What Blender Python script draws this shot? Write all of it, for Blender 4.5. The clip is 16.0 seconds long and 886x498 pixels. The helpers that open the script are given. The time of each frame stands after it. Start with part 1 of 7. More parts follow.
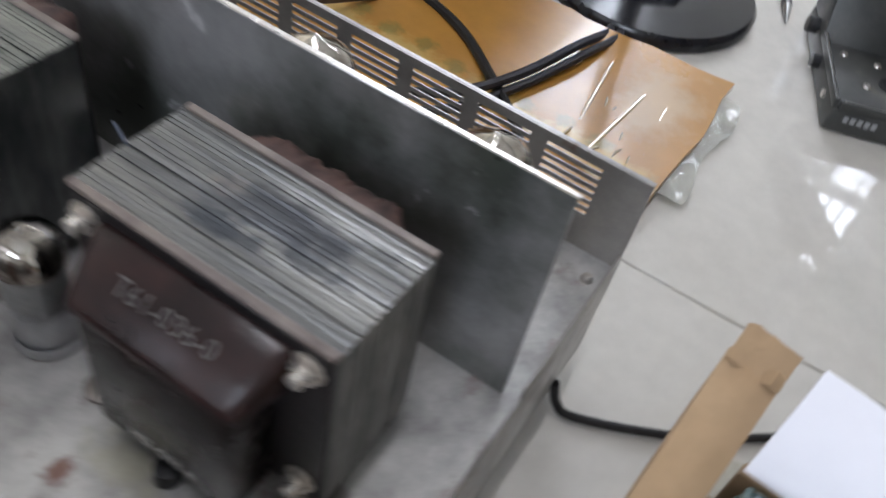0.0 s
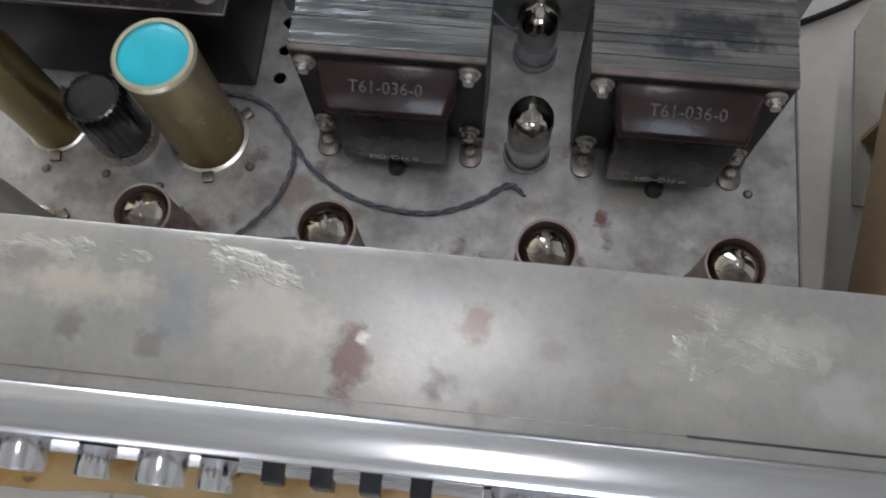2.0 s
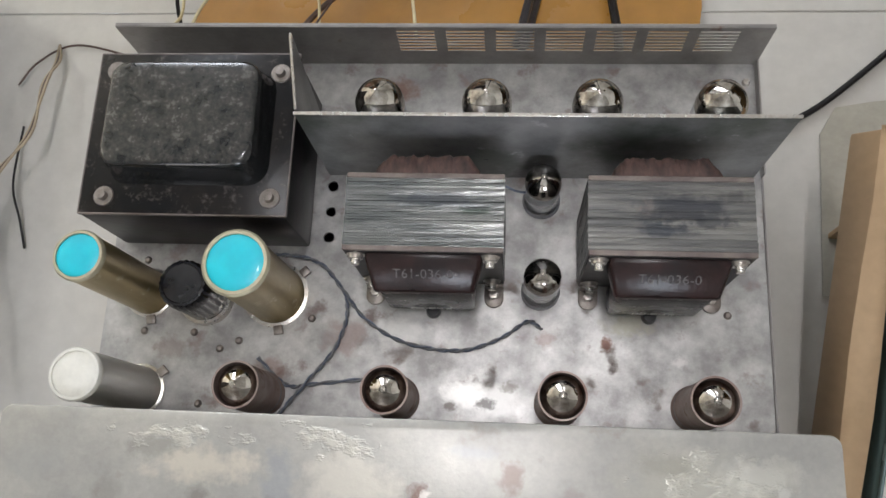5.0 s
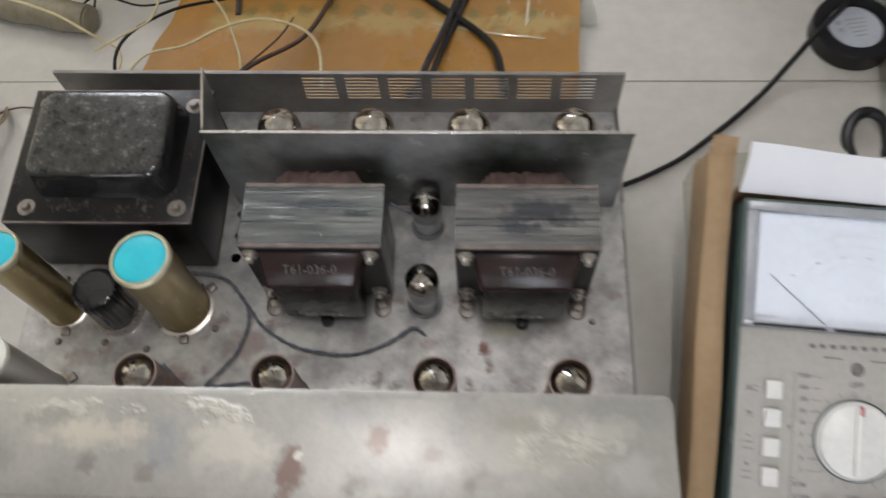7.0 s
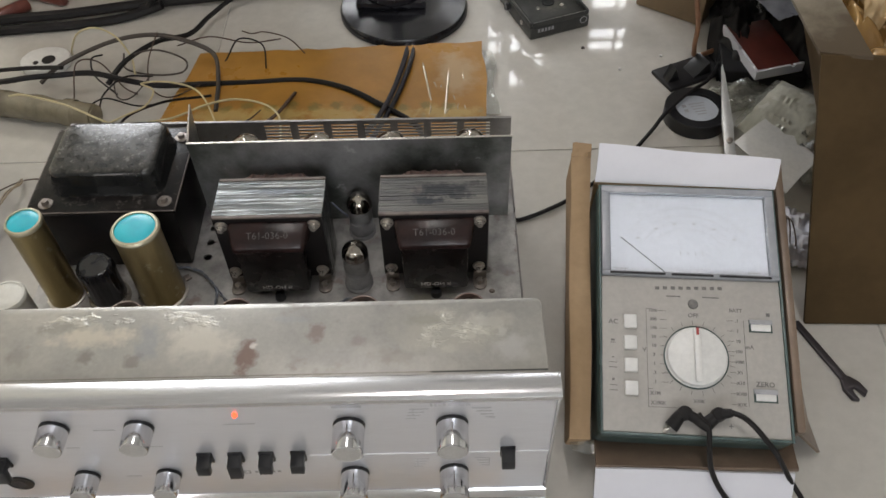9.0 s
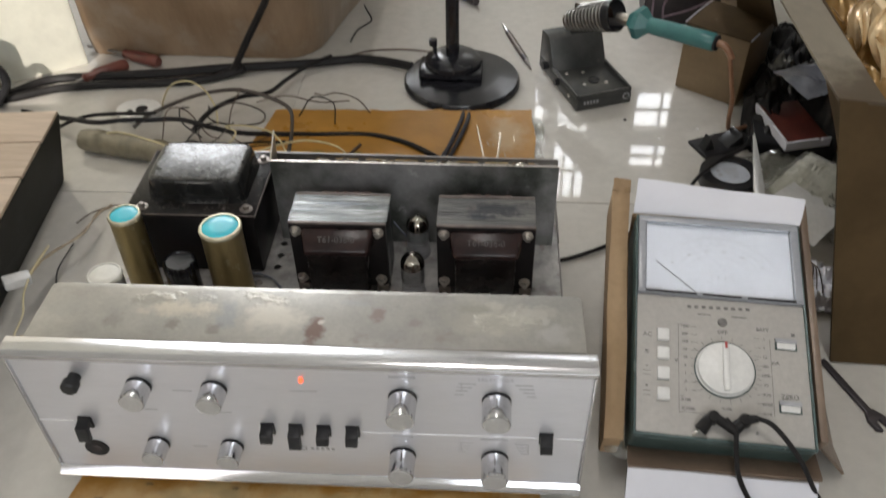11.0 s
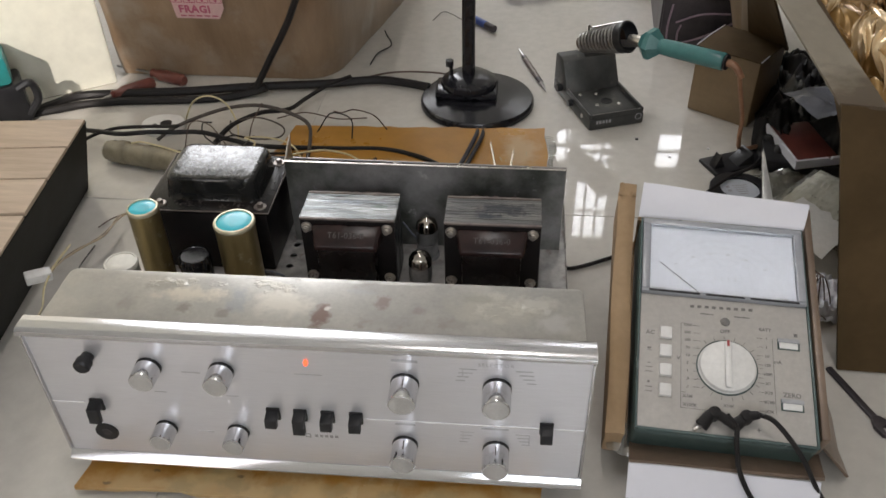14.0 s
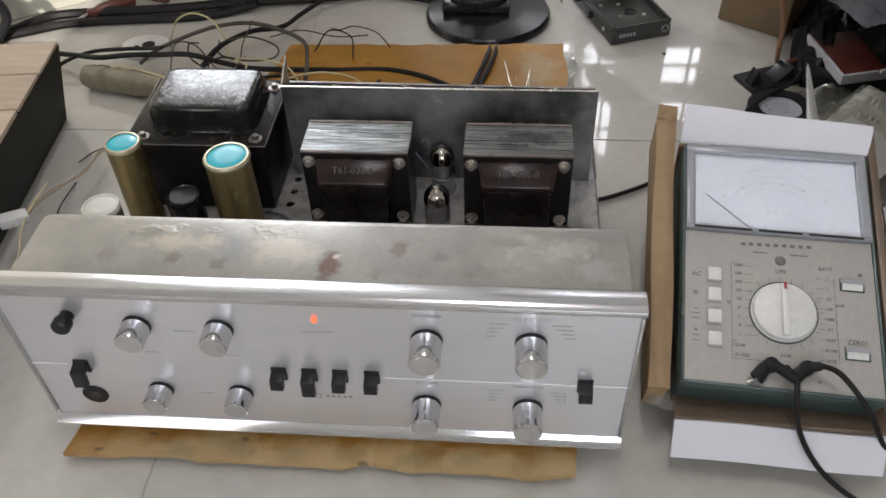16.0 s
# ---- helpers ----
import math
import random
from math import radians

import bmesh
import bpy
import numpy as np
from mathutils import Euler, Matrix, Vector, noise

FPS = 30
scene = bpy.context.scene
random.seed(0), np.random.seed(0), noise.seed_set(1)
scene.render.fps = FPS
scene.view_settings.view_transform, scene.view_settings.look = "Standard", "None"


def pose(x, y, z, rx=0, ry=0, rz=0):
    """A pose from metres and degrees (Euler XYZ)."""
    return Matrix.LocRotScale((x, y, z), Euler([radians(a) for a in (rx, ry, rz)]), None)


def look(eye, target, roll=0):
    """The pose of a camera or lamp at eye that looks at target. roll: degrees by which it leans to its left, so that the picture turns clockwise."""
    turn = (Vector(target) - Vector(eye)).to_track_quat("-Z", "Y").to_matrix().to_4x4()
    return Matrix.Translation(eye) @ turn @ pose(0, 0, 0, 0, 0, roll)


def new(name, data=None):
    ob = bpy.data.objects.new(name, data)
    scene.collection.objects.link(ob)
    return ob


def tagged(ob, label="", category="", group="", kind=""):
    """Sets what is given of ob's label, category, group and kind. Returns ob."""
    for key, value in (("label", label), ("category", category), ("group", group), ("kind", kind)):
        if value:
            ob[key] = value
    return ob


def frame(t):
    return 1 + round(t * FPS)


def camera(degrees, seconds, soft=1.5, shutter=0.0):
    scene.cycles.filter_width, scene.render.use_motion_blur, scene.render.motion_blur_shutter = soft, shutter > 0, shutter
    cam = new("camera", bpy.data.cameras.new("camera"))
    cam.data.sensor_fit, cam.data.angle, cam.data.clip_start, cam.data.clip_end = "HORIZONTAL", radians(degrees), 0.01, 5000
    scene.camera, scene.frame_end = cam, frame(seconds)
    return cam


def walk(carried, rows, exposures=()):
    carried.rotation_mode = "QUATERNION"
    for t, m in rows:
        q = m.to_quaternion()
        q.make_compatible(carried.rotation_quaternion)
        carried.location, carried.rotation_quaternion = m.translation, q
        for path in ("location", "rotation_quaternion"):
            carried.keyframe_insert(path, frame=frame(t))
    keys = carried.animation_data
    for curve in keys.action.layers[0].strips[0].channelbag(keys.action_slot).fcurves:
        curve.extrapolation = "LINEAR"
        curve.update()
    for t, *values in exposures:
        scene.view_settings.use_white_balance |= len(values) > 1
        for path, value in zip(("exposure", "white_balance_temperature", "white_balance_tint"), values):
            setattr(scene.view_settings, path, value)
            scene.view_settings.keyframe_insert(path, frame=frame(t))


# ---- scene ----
cam = camera(56.0, 16.0, soft=1.5, shutter=0.5)
PATH = [
    (0, (0.46, 0.071, 0.319), (-0.076, 1.324, -1.145), 13.5),
    (0.5, (0.403, 0.014, 0.366), (0.025, 1.202, -1.198), 5.3),
    (1, (0.367, -0.034, 0.401), (0.127, 1.057, -1.258), 1.8),
    (1.5, (0.318, -0.038, 0.457), (0.125, 0.718, -1.385), -7.8),
    (2, (0.28, -0.026, 0.477), (0.151, 0.586, -1.422), -6.0),
    (2.5, (0.265, 0.002, 0.511), (0.155, 0.556, -1.408), -7.6),
    (3, (0.265, 0.023, 0.542), (0.143, 0.524, -1.39), -11.5),
    (3.5, (0.269, 0.031, 0.561), (0.155, 0.546, -1.369), -10.5),
    (4, (0.266, 0.035, 0.569), (0.142, 0.592, -1.348), -11.0),
    (4.2, (0.268, 0.047, 0.584), (0.133, 0.564, -1.343), -13.0),
    (6.5, (0.294, 0.033, 0.599), (0.1, 0.708, -1.274), -14.1),
    (7, (0.331, -0.051, 0.613), (0.232, 0.798, -1.196), -5.5),
    (7.5, (0.35, -0.155, 0.632), (0.312, 0.896, -1.07), -1.7),
    (8, (0.364, -0.204, 0.643), (0.34, 0.921, -1.01), -2.5),
    (8.5, (0.37, -0.246, 0.645), (0.359, 0.981, -0.934), -2.0),
    (11, (0.356, -0.402, 0.63), (0.257, 1.095, -0.692), -1.0),
    (11.5, (0.363, -0.412, 0.635), (0.219, 1.19, -0.554), -1.6),
    (12, (0.365, -0.427, 0.628), (0.189, 1.199, -0.524), -2.2),
    (12.5, (0.368, -0.428, 0.617), (0.206, 1.152, -0.598), -1.6),
    (13, (0.371, -0.433, 0.615), (0.218, 1.124, -0.63), -1.2),
    (13.5, (0.371, -0.442, 0.612), (0.226, 1.131, -0.614), -1.0),
    (14, (0.373, -0.441, 0.607), (0.215, 1.122, -0.631), -1.3),
    (14.5, (0.367, -0.432, 0.587), (0.205, 1.104, -0.684), -1.4),
    (15, (0.36, -0.409, 0.573), (0.21, 1.076, -0.758), -1.4),
    (15.5, (0.357, -0.393, 0.565), (0.22, 1.074, -0.786), -1.2),
    (16, (0.348, -0.371, 0.567), (0.202, 1.066, -0.817), -2.3),
]
walk(cam, [(t, look(eye, target, roll)) for t, eye, target, roll in PATH],
     exposures=[(0.0, 0.62, 6000, 15), (0.5, 0.90, 6050, 15), (0.8, 0.95, 6050, 15), (1.5, 0.52, 6000, 15), (2.0, 0.02, 6050, 15), (2.5, 0.28, 6100, 15), (3.0, 0.38, 6180, 15), (4.2, 0.57, 6260, 14), (6.5, 0.47, 6350, 14), (8.2, 0.06, 6640, 14), (11.0, 0.06, 6700, 13), (13.0, -0.01, 6680, 14), (14.5, -0.03, 6740, 15), (15.0, -0.03, 6600, 15), (16.0, 0.0, 6520, 15)])

# ---- world and lights ----
world = bpy.data.worlds.new("world")
scene.world = world
world.use_nodes = True
wn = world.node_tree.nodes
sky = wn.new("ShaderNodeTexSky")
sky.sky_type, sky.sun_disc = "NISHITA", False
sky.sun_elevation, sky.sun_rotation = radians(28), radians(187)
world.node_tree.links.new(sky.outputs[0], wn["Background"].inputs[0])
wn["Background"].inputs[1].default_value = 0.12


def area(name, place, target, sx, sy, watts, colour):
    data = bpy.data.lights.new(name, "AREA")
    data.shape, data.size, data.size_y, data.energy, data.color = "RECTANGLE", sx, sy, watts, colour
    ob = new(name, data)
    ob.matrix_world = look(place, target)
    return ob


sun = bpy.data.lights.new("sun", "SUN")
sun.energy, sun.angle, sun.color = 4.0, radians(0.5), (1.0, 0.95, 0.87)
new("sun", sun).matrix_world = look((-0.75, -6.0, 3.2), (0, 0, 0))
# daylight in the openings: (x0, x1, z0, z1) in the far wall
OPENINGS = [(-1.75, -0.40, 1.3, 2.68), (0.605, 0.70, 1.72, 1.96), (1.16, 1.37, 1.735, 1.985), (1.17, 1.39, 2.08, 2.26), (0.735, 0.94, 2.07, 2.50), (0.735, 0.925, 1.71, 2.03), (0.605, 0.70, 2.03, 2.27)]
FAR = 3.6
for x0, x1, z0, z1 in OPENINGS:
    area("window_light", ((x0 + x1) / 2, FAR + 0.06, (z0 + z1) / 2), ((x0 + x1) / 2, 0.0, (z0 + z1) / 2), x1 - x0, z1 - z0, (38 if x1 - x0 > 1 else 27) * (x1 - x0) * (z1 - z0), (0.92, 0.97, 1.0))
# fill lamps in two unseen openings, added to light the amplifier's front
area("doorway_light", (-1.005, -2.70, 1.14), (-1.005, 0.0, 1.14), 0.68, 2.25, 6, (0.96, 0.98, 1.0))
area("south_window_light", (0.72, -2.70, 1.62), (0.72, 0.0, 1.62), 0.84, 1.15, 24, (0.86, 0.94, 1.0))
area("ceiling_tube_light", (0.31, 0.12, 2.52), (0.31, 0.12, 0.0), 0.06, 0.85, 10, (1.0, 0.985, 0.96))

# ---- materials ----


def material(name, a, b=None, rough=0.5, metal=0.0, scale=20.0, stretch=(1, 1, 1), bump=0.15, fine=220.0, spots=None, spot_scale=9.0,
             spot_at=0.62, spot_soft=0.06, rough_b=None, coat=0.0, dust=None, dust_at=(0.36, 0.66), ior=1.5, vary=0.0, detail=6.0, seed=0.0, brushed=0.0, clear=0.0, blots=(), coat_rough=0.08, speck=1.0, peel=(), peel_colour=(0.61, 0.585, 0.51)):
    """Two colours mixed by broad noise, fine grain, shaped stains, and relief."""
    m = bpy.data.materials.new(name)
    m.use_nodes = True
    nt = m.node_tree
    n, link = nt.nodes, nt.links.new
    p = n["Principled BSDF"]
    p.inputs["Metallic"].default_value, p.inputs["IOR"].default_value = metal, ior
    p.inputs["Coat Weight"].default_value, p.inputs["Transmission Weight"].default_value = coat, clear
    p.inputs["Coat Roughness"].default_value = coat_rough
    b = b or tuple(c * 0.8 for c in a)
    if brushed:
        tangent = n.new("ShaderNodeTangent")
        tangent.direction_type, tangent.axis = "RADIAL", "Z"
        link(tangent.outputs[0], p.inputs["Tangent"])
        p.inputs["Anisotropic"].default_value, p.inputs["Anisotropic Rotation"].default_value = brushed, 0.25
    tc = n.new("ShaderNodeTexCoord")
    mp = n.new("ShaderNodeMapping")
    mp.inputs["Scale"].default_value = stretch
    mp.inputs["Location"].default_value = (seed, seed * 0.7, seed * 1.3)
    link(tc.outputs["Object"], mp.inputs[0])

    def noise_node(s, d, vec=mp.outputs[0]):
        k = n.new("ShaderNodeTexNoise")
        k.inputs["Scale"].default_value, k.inputs["Detail"].default_value, k.inputs["Roughness"].default_value = s, d, 0.62
        link(vec, k.inputs["Vector"])
        return k.outputs["Fac"]

    def ramp(value, lo, hi):
        k = n.new("ShaderNodeMapRange")
        k.inputs["From Min"].default_value, k.inputs["From Max"].default_value = lo, hi
        link(value, k.inputs["Value"])
        return k.outputs[0]

    def mix(fac, x, y):
        k = n.new("ShaderNodeMix")
        k.data_type = "RGBA"
        for socket, v in ((k.inputs[0], fac), (k.inputs[6], x), (k.inputs[7], y)):
            if isinstance(v, (tuple, float, int)):
                socket.default_value = (*v, 1) if isinstance(v, tuple) else v
            else:
                link(v, socket)
        return k.outputs[2]

    broad = noise_node(scale, detail)
    grain = noise_node(fine, 3)
    colour = mix(ramp(broad, 0.36, 0.64), a, b)
    g = n.new("ShaderNodeMapRange")
    g.inputs["To Min"].default_value, g.inputs["To Max"].default_value = 1 - 0.14 * speck, 1 + 0.12 * speck
    link(grain, g.inputs["Value"])
    h = n.new("ShaderNodeMix")
    h.data_type, h.blend_type = "RGBA", "MULTIPLY"
    h.inputs[0].default_value = 1.0
    link(colour, h.inputs[6])
    link(g.outputs[0], h.inputs[7])
    colour = h.outputs[2]
    if vary:
        info = n.new("ShaderNodeObjectInfo")
        v = n.new("ShaderNodeMapRange")
        v.inputs["To Min"].default_value, v.inputs["To Max"].default_value = 1 - vary, 1 + vary
        link(info.outputs["Random"], v.inputs["Value"])
        k = n.new("ShaderNodeMix")
        k.data_type, k.blend_type = "RGBA", "MULTIPLY"
        k.inputs[0].default_value = 1.0
        link(colour, k.inputs[6])
        link(v.outputs[0], k.inputs[7])
        colour = k.outputs[2]
    stain = None
    if spots:
        stain = ramp(noise_node(spot_scale, 7, tc.outputs["Object"]), spot_at, spot_at + spot_soft)
        colour = mix(stain, colour, spots)
    for bx, by, rx, ry, tint, most in blots:
        k = n.new("ShaderNodeMapping")
        k.inputs["Location"].default_value = (-bx / rx, -by / ry, 0)
        k.inputs["Scale"].default_value = (1 / rx, 1 / ry, 0)
        link(tc.outputs["Object"], k.inputs[0])
        d = n.new("ShaderNodeVectorMath")
        d.operation = "LENGTH"
        link(k.outputs[0], d.inputs[0])
        e = n.new("ShaderNodeMath")
        e.operation, e.inputs[1].default_value = "MULTIPLY_ADD", 2.2
        link(noise_node(1.1 / min(rx, ry), 6, tc.outputs["Object"]), e.inputs[0])
        link(d.outputs["Value"], e.inputs[2])
        f = n.new("ShaderNodeMapRange")
        f.inputs["From Min"].default_value, f.inputs["From Max"].default_value, f.inputs["To Min"].default_value, f.inputs["To Max"].default_value = 1.55, 2.15, most, 0.0
        link(e.outputs[0], f.inputs["Value"])
        colour = mix(f.outputs[0], colour, tint)
    lifted = None
    for bx, by, rx, ry in peel:
        k = n.new("ShaderNodeMapping")
        k.inputs["Location"].default_value, k.inputs["Scale"].default_value = (-bx / rx, -by / ry, 0), (1 / rx, 1 / ry, 0)
        link(tc.outputs["Object"], k.inputs[0])
        d = n.new("ShaderNodeVectorMath")
        d.operation = "LENGTH"
        link(k.outputs[0], d.inputs[0])
        k = n.new("ShaderNodeMapping")
        k.inputs["Scale"].default_value = (1.0, 1.8, 1.0)
        link(tc.outputs["Object"], k.inputs[0])
        e = n.new("ShaderNodeMath")
        e.operation, e.inputs[1].default_value = "MULTIPLY_ADD", -0.16
        link(d.outputs["Value"], e.inputs[0])
        link(noise_node(75, 4, k.outputs[0]), e.inputs[2])
        flake = ramp(e.outputs[0], 0.40, 0.58)
        e = n.new("ShaderNodeMath")
        e.operation, e.inputs[1].default_value = "MULTIPLY", 0.55
        link(flake, e.inputs[0])
        colour = mix(e.outputs[0], colour, peel_colour)
        if lifted is None:
            lifted = flake
        else:
            e = n.new("ShaderNodeMath")
            e.operation = "MAXIMUM"
            link(lifted, e.inputs[0])
            link(flake, e.inputs[1])
            lifted = e.outputs[0]
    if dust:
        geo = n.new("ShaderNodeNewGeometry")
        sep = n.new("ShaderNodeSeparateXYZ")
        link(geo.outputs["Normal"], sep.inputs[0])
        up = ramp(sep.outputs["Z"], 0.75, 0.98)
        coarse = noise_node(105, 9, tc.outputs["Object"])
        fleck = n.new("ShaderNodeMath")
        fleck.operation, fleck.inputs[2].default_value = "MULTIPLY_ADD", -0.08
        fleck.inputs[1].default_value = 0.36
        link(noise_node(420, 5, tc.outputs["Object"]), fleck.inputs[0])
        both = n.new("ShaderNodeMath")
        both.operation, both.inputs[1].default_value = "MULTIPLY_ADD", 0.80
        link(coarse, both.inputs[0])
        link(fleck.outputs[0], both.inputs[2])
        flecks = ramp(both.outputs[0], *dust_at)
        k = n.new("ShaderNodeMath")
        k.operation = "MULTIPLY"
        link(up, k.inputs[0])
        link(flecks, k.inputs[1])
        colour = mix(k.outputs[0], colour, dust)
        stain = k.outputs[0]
    link(colour, p.inputs["Base Color"])
    r = n.new("ShaderNodeMapRange")
    r.inputs["To Min"].default_value, r.inputs["To Max"].default_value = max(rough * (0.96 if brushed else 0.75), 0.02), min(rough * (1.04 if brushed else 1.3), 1.0)
    link(broad, r.inputs["Value"])
    if stain is not None and rough_b is not None:
        k = n.new("ShaderNodeMix")
        link(stain, k.inputs[0])
        link(r.outputs[0], k.inputs[2])
        k.inputs[3].default_value = rough_b
        link(k.outputs[0], p.inputs["Roughness"])
        if metal > 0.3:
            k = n.new("ShaderNodeMapRange")
            k.inputs["To Min"].default_value, k.inputs["To Max"].default_value = metal, 0.0
            link(stain, k.inputs["Value"])
            link(k.outputs[0], p.inputs["Metallic"])
    else:
        link(r.outputs[0], p.inputs["Roughness"])
    if bump:
        q = n.new("ShaderNodeBump")
        q.inputs["Strength"].default_value, q.inputs["Distance"].default_value = bump, 0.0006
        link(grain, q.inputs["Height"])
        link(q.outputs[0], p.inputs["Normal"])
        if lifted is not None:
            k = n.new("ShaderNodeBump")
            k.inputs["Strength"].default_value, k.inputs["Distance"].default_value = 0.6, 0.0009
            link(lifted, k.inputs["Height"])
            link(k.outputs[0], q.inputs["Normal"])
    return m


def glass(name, colour, rough=0.02):
    m = bpy.data.materials.new(name)
    m.use_nodes = True
    p = m.node_tree.nodes["Principled BSDF"]
    p.inputs["Base Color"].default_value = (*colour, 1)
    p.inputs["Transmission Weight"].default_value, p.inputs["Roughness"].default_value, p.inputs["IOR"].default_value = 1.0, rough, 1.45
    return m


def glowing(name, colour, strength):
    m = bpy.data.materials.new(name)
    m.use_nodes = True
    p = m.node_tree.nodes["Principled BSDF"]
    p.inputs["Base Color"].default_value = (*colour, 1)
    p.inputs["Emission Color"].default_value, p.inputs["Emission Strength"].default_value = (*colour, 1), strength
    return m


M_TILE = material("cream_tile", (0.585, 0.56, 0.515), (0.55, 0.525, 0.48), rough=0.028, scale=3, fine=60, bump=0.0, coat=0.3, coat_rough=0.20, vary=0.03)
M_GROUT = material("grout", (0.50, 0.48, 0.44), rough=0.9, scale=30)
M_WALL = material("white_wall_paint", (0.82, 0.81, 0.77), (0.79, 0.78, 0.74), rough=0.6, scale=4, fine=120, bump=0.08)
M_CEIL = material("ceiling_paint", (0.78, 0.77, 0.74), rough=0.8, scale=3)
M_FRAME = material("window_paint", (0.25, 0.22, 0.18), rough=0.5, scale=8)
M_PANEL = material("brushed_aluminium", (0.79, 0.79, 0.83), (0.775, 0.775, 0.815), rough=0.30, metal=0.72, scale=30, stretch=(0.06, 1, 3), bump=0.015, fine=900, brushed=0.7)
M_TRIM = material("polished_aluminium", (0.68, 0.68, 0.70), (0.61, 0.61, 0.63), rough=0.20, metal=0.97, scale=25, stretch=(0.1, 1, 1), bump=0.05, fine=700)
M_CHROME = material("chromed_metal", (0.80, 0.80, 0.82), (0.68, 0.68, 0.71), rough=0.15, metal=1.0, scale=300, stretch=(1, 1, 0.03), bump=0.05)
M_KNOBFACE = material("spun_aluminium", (0.72, 0.72, 0.73), (0.64, 0.64, 0.65), rough=0.42, metal=1.0, scale=60, bump=0.1, fine=600)
M_BLACK = material("black_plastic", (0.012, 0.012, 0.014), (0.020, 0.020, 0.022), rough=0.36, scale=40, bump=0.05, ior=1.42)
M_GLOSSBLACK = material("glossy_black_plastic", (0.012, 0.012, 0.015), (0.018, 0.018, 0.022), rough=0.19, scale=60, bump=0.15, fine=120)
M_RUBBER = material("black_rubber", (0.014, 0.013, 0.013), (0.022, 0.020, 0.020), rough=0.45, scale=30, bump=0.1, ior=1.28)
M_COVER = material("worn_painted_steel", (0.48, 0.462, 0.425), (0.345, 0.335, 0.315), rough=0.34, metal=0.42, scale=13, fine=300, bump=0.16, detail=9.0,
                   spots=(0.30, 0.265, 0.235), spot_scale=34, spot_at=0.60, spot_soft=0.10, rough_b=0.55, seed=3.0, peel=[(0.375, 0.046, 0.030, 0.016), (0.105, 0.062, 0.030, 0.007), (0.185, 0.060, 0.022, 0.008)], blots=[
                       # first two: peeled patches, with the window's sheen painted into their pale colour
                       (0.195, 0.042, 0.026, 0.019, (0.66, 0.62, 0.55), 0.72), (0.120, 0.046, 0.032, 0.011, (0.65, 0.595, 0.50), 0.70), (0.158, 0.040, 0.010, 0.018, (0.31, 0.325, 0.35), 0.6), (0.37, 0.045, 0.050, 0.022, (0.50, 0.48, 0.41), 0.5),
                       (0.228, 0.028, 0.0085, 0.017, (0.19, 0.11, 0.09), 0.8), (0.275, 0.046, 0.0075, 0.0085, (0.22, 0.15, 0.13), 0.6), (0.305, 0.038, 0.006, 0.006, (0.24, 0.17, 0.15), 0.3), (0.118, 0.030, 0.008, 0.008, (0.18, 0.16, 0.135), 0.55),
                       (0.150, 0.026, 0.008, 0.007, (0.20, 0.175, 0.15), 0.5), (0.09, 0.054, 0.020, 0.006, (0.22, 0.205, 0.175), 0.4), (0.07, 0.030, 0.010, 0.010, (0.25, 0.24, 0.215), 0.4), (0.41, 0.03, 0.015, 0.012, (0.58, 0.57, 0.55), 0.6),
                       (0.395, 0.052, 0.022, 0.010, (0.60, 0.585, 0.53), 0.6), (0.35, 0.055, 0.015, 0.008, (0.30, 0.28, 0.23), 0.4), (0.33, 0.025, 0.022, 0.008, (0.30, 0.28, 0.25), 0.45), (0.365, 0.060, 0.008, 0.005, (0.66, 0.64, 0.56), 0.35), (0.382, 0.042, 0.006, 0.005, (0.68, 0.66, 0.58), 0.35), (0.352, 0.040, 0.005, 0.004, (0.64, 0.62, 0.55), 0.35), (0.405, 0.044, 0.005, 0.006, (0.70, 0.69, 0.66), 0.35), (0.368, 0.030, 0.007, 0.004, (0.62, 0.60, 0.52), 0.35), (0.232, 0.036, 0.003, 0.003, (0.74, 0.70, 0.66), 0.8), (0.255, 0.058, 0.014, 0.004, (0.34, 0.35, 0.37), 0.4), (0.03, 0.045, 0.018, 0.012, (0.34, 0.34, 0.33), 0.4)])
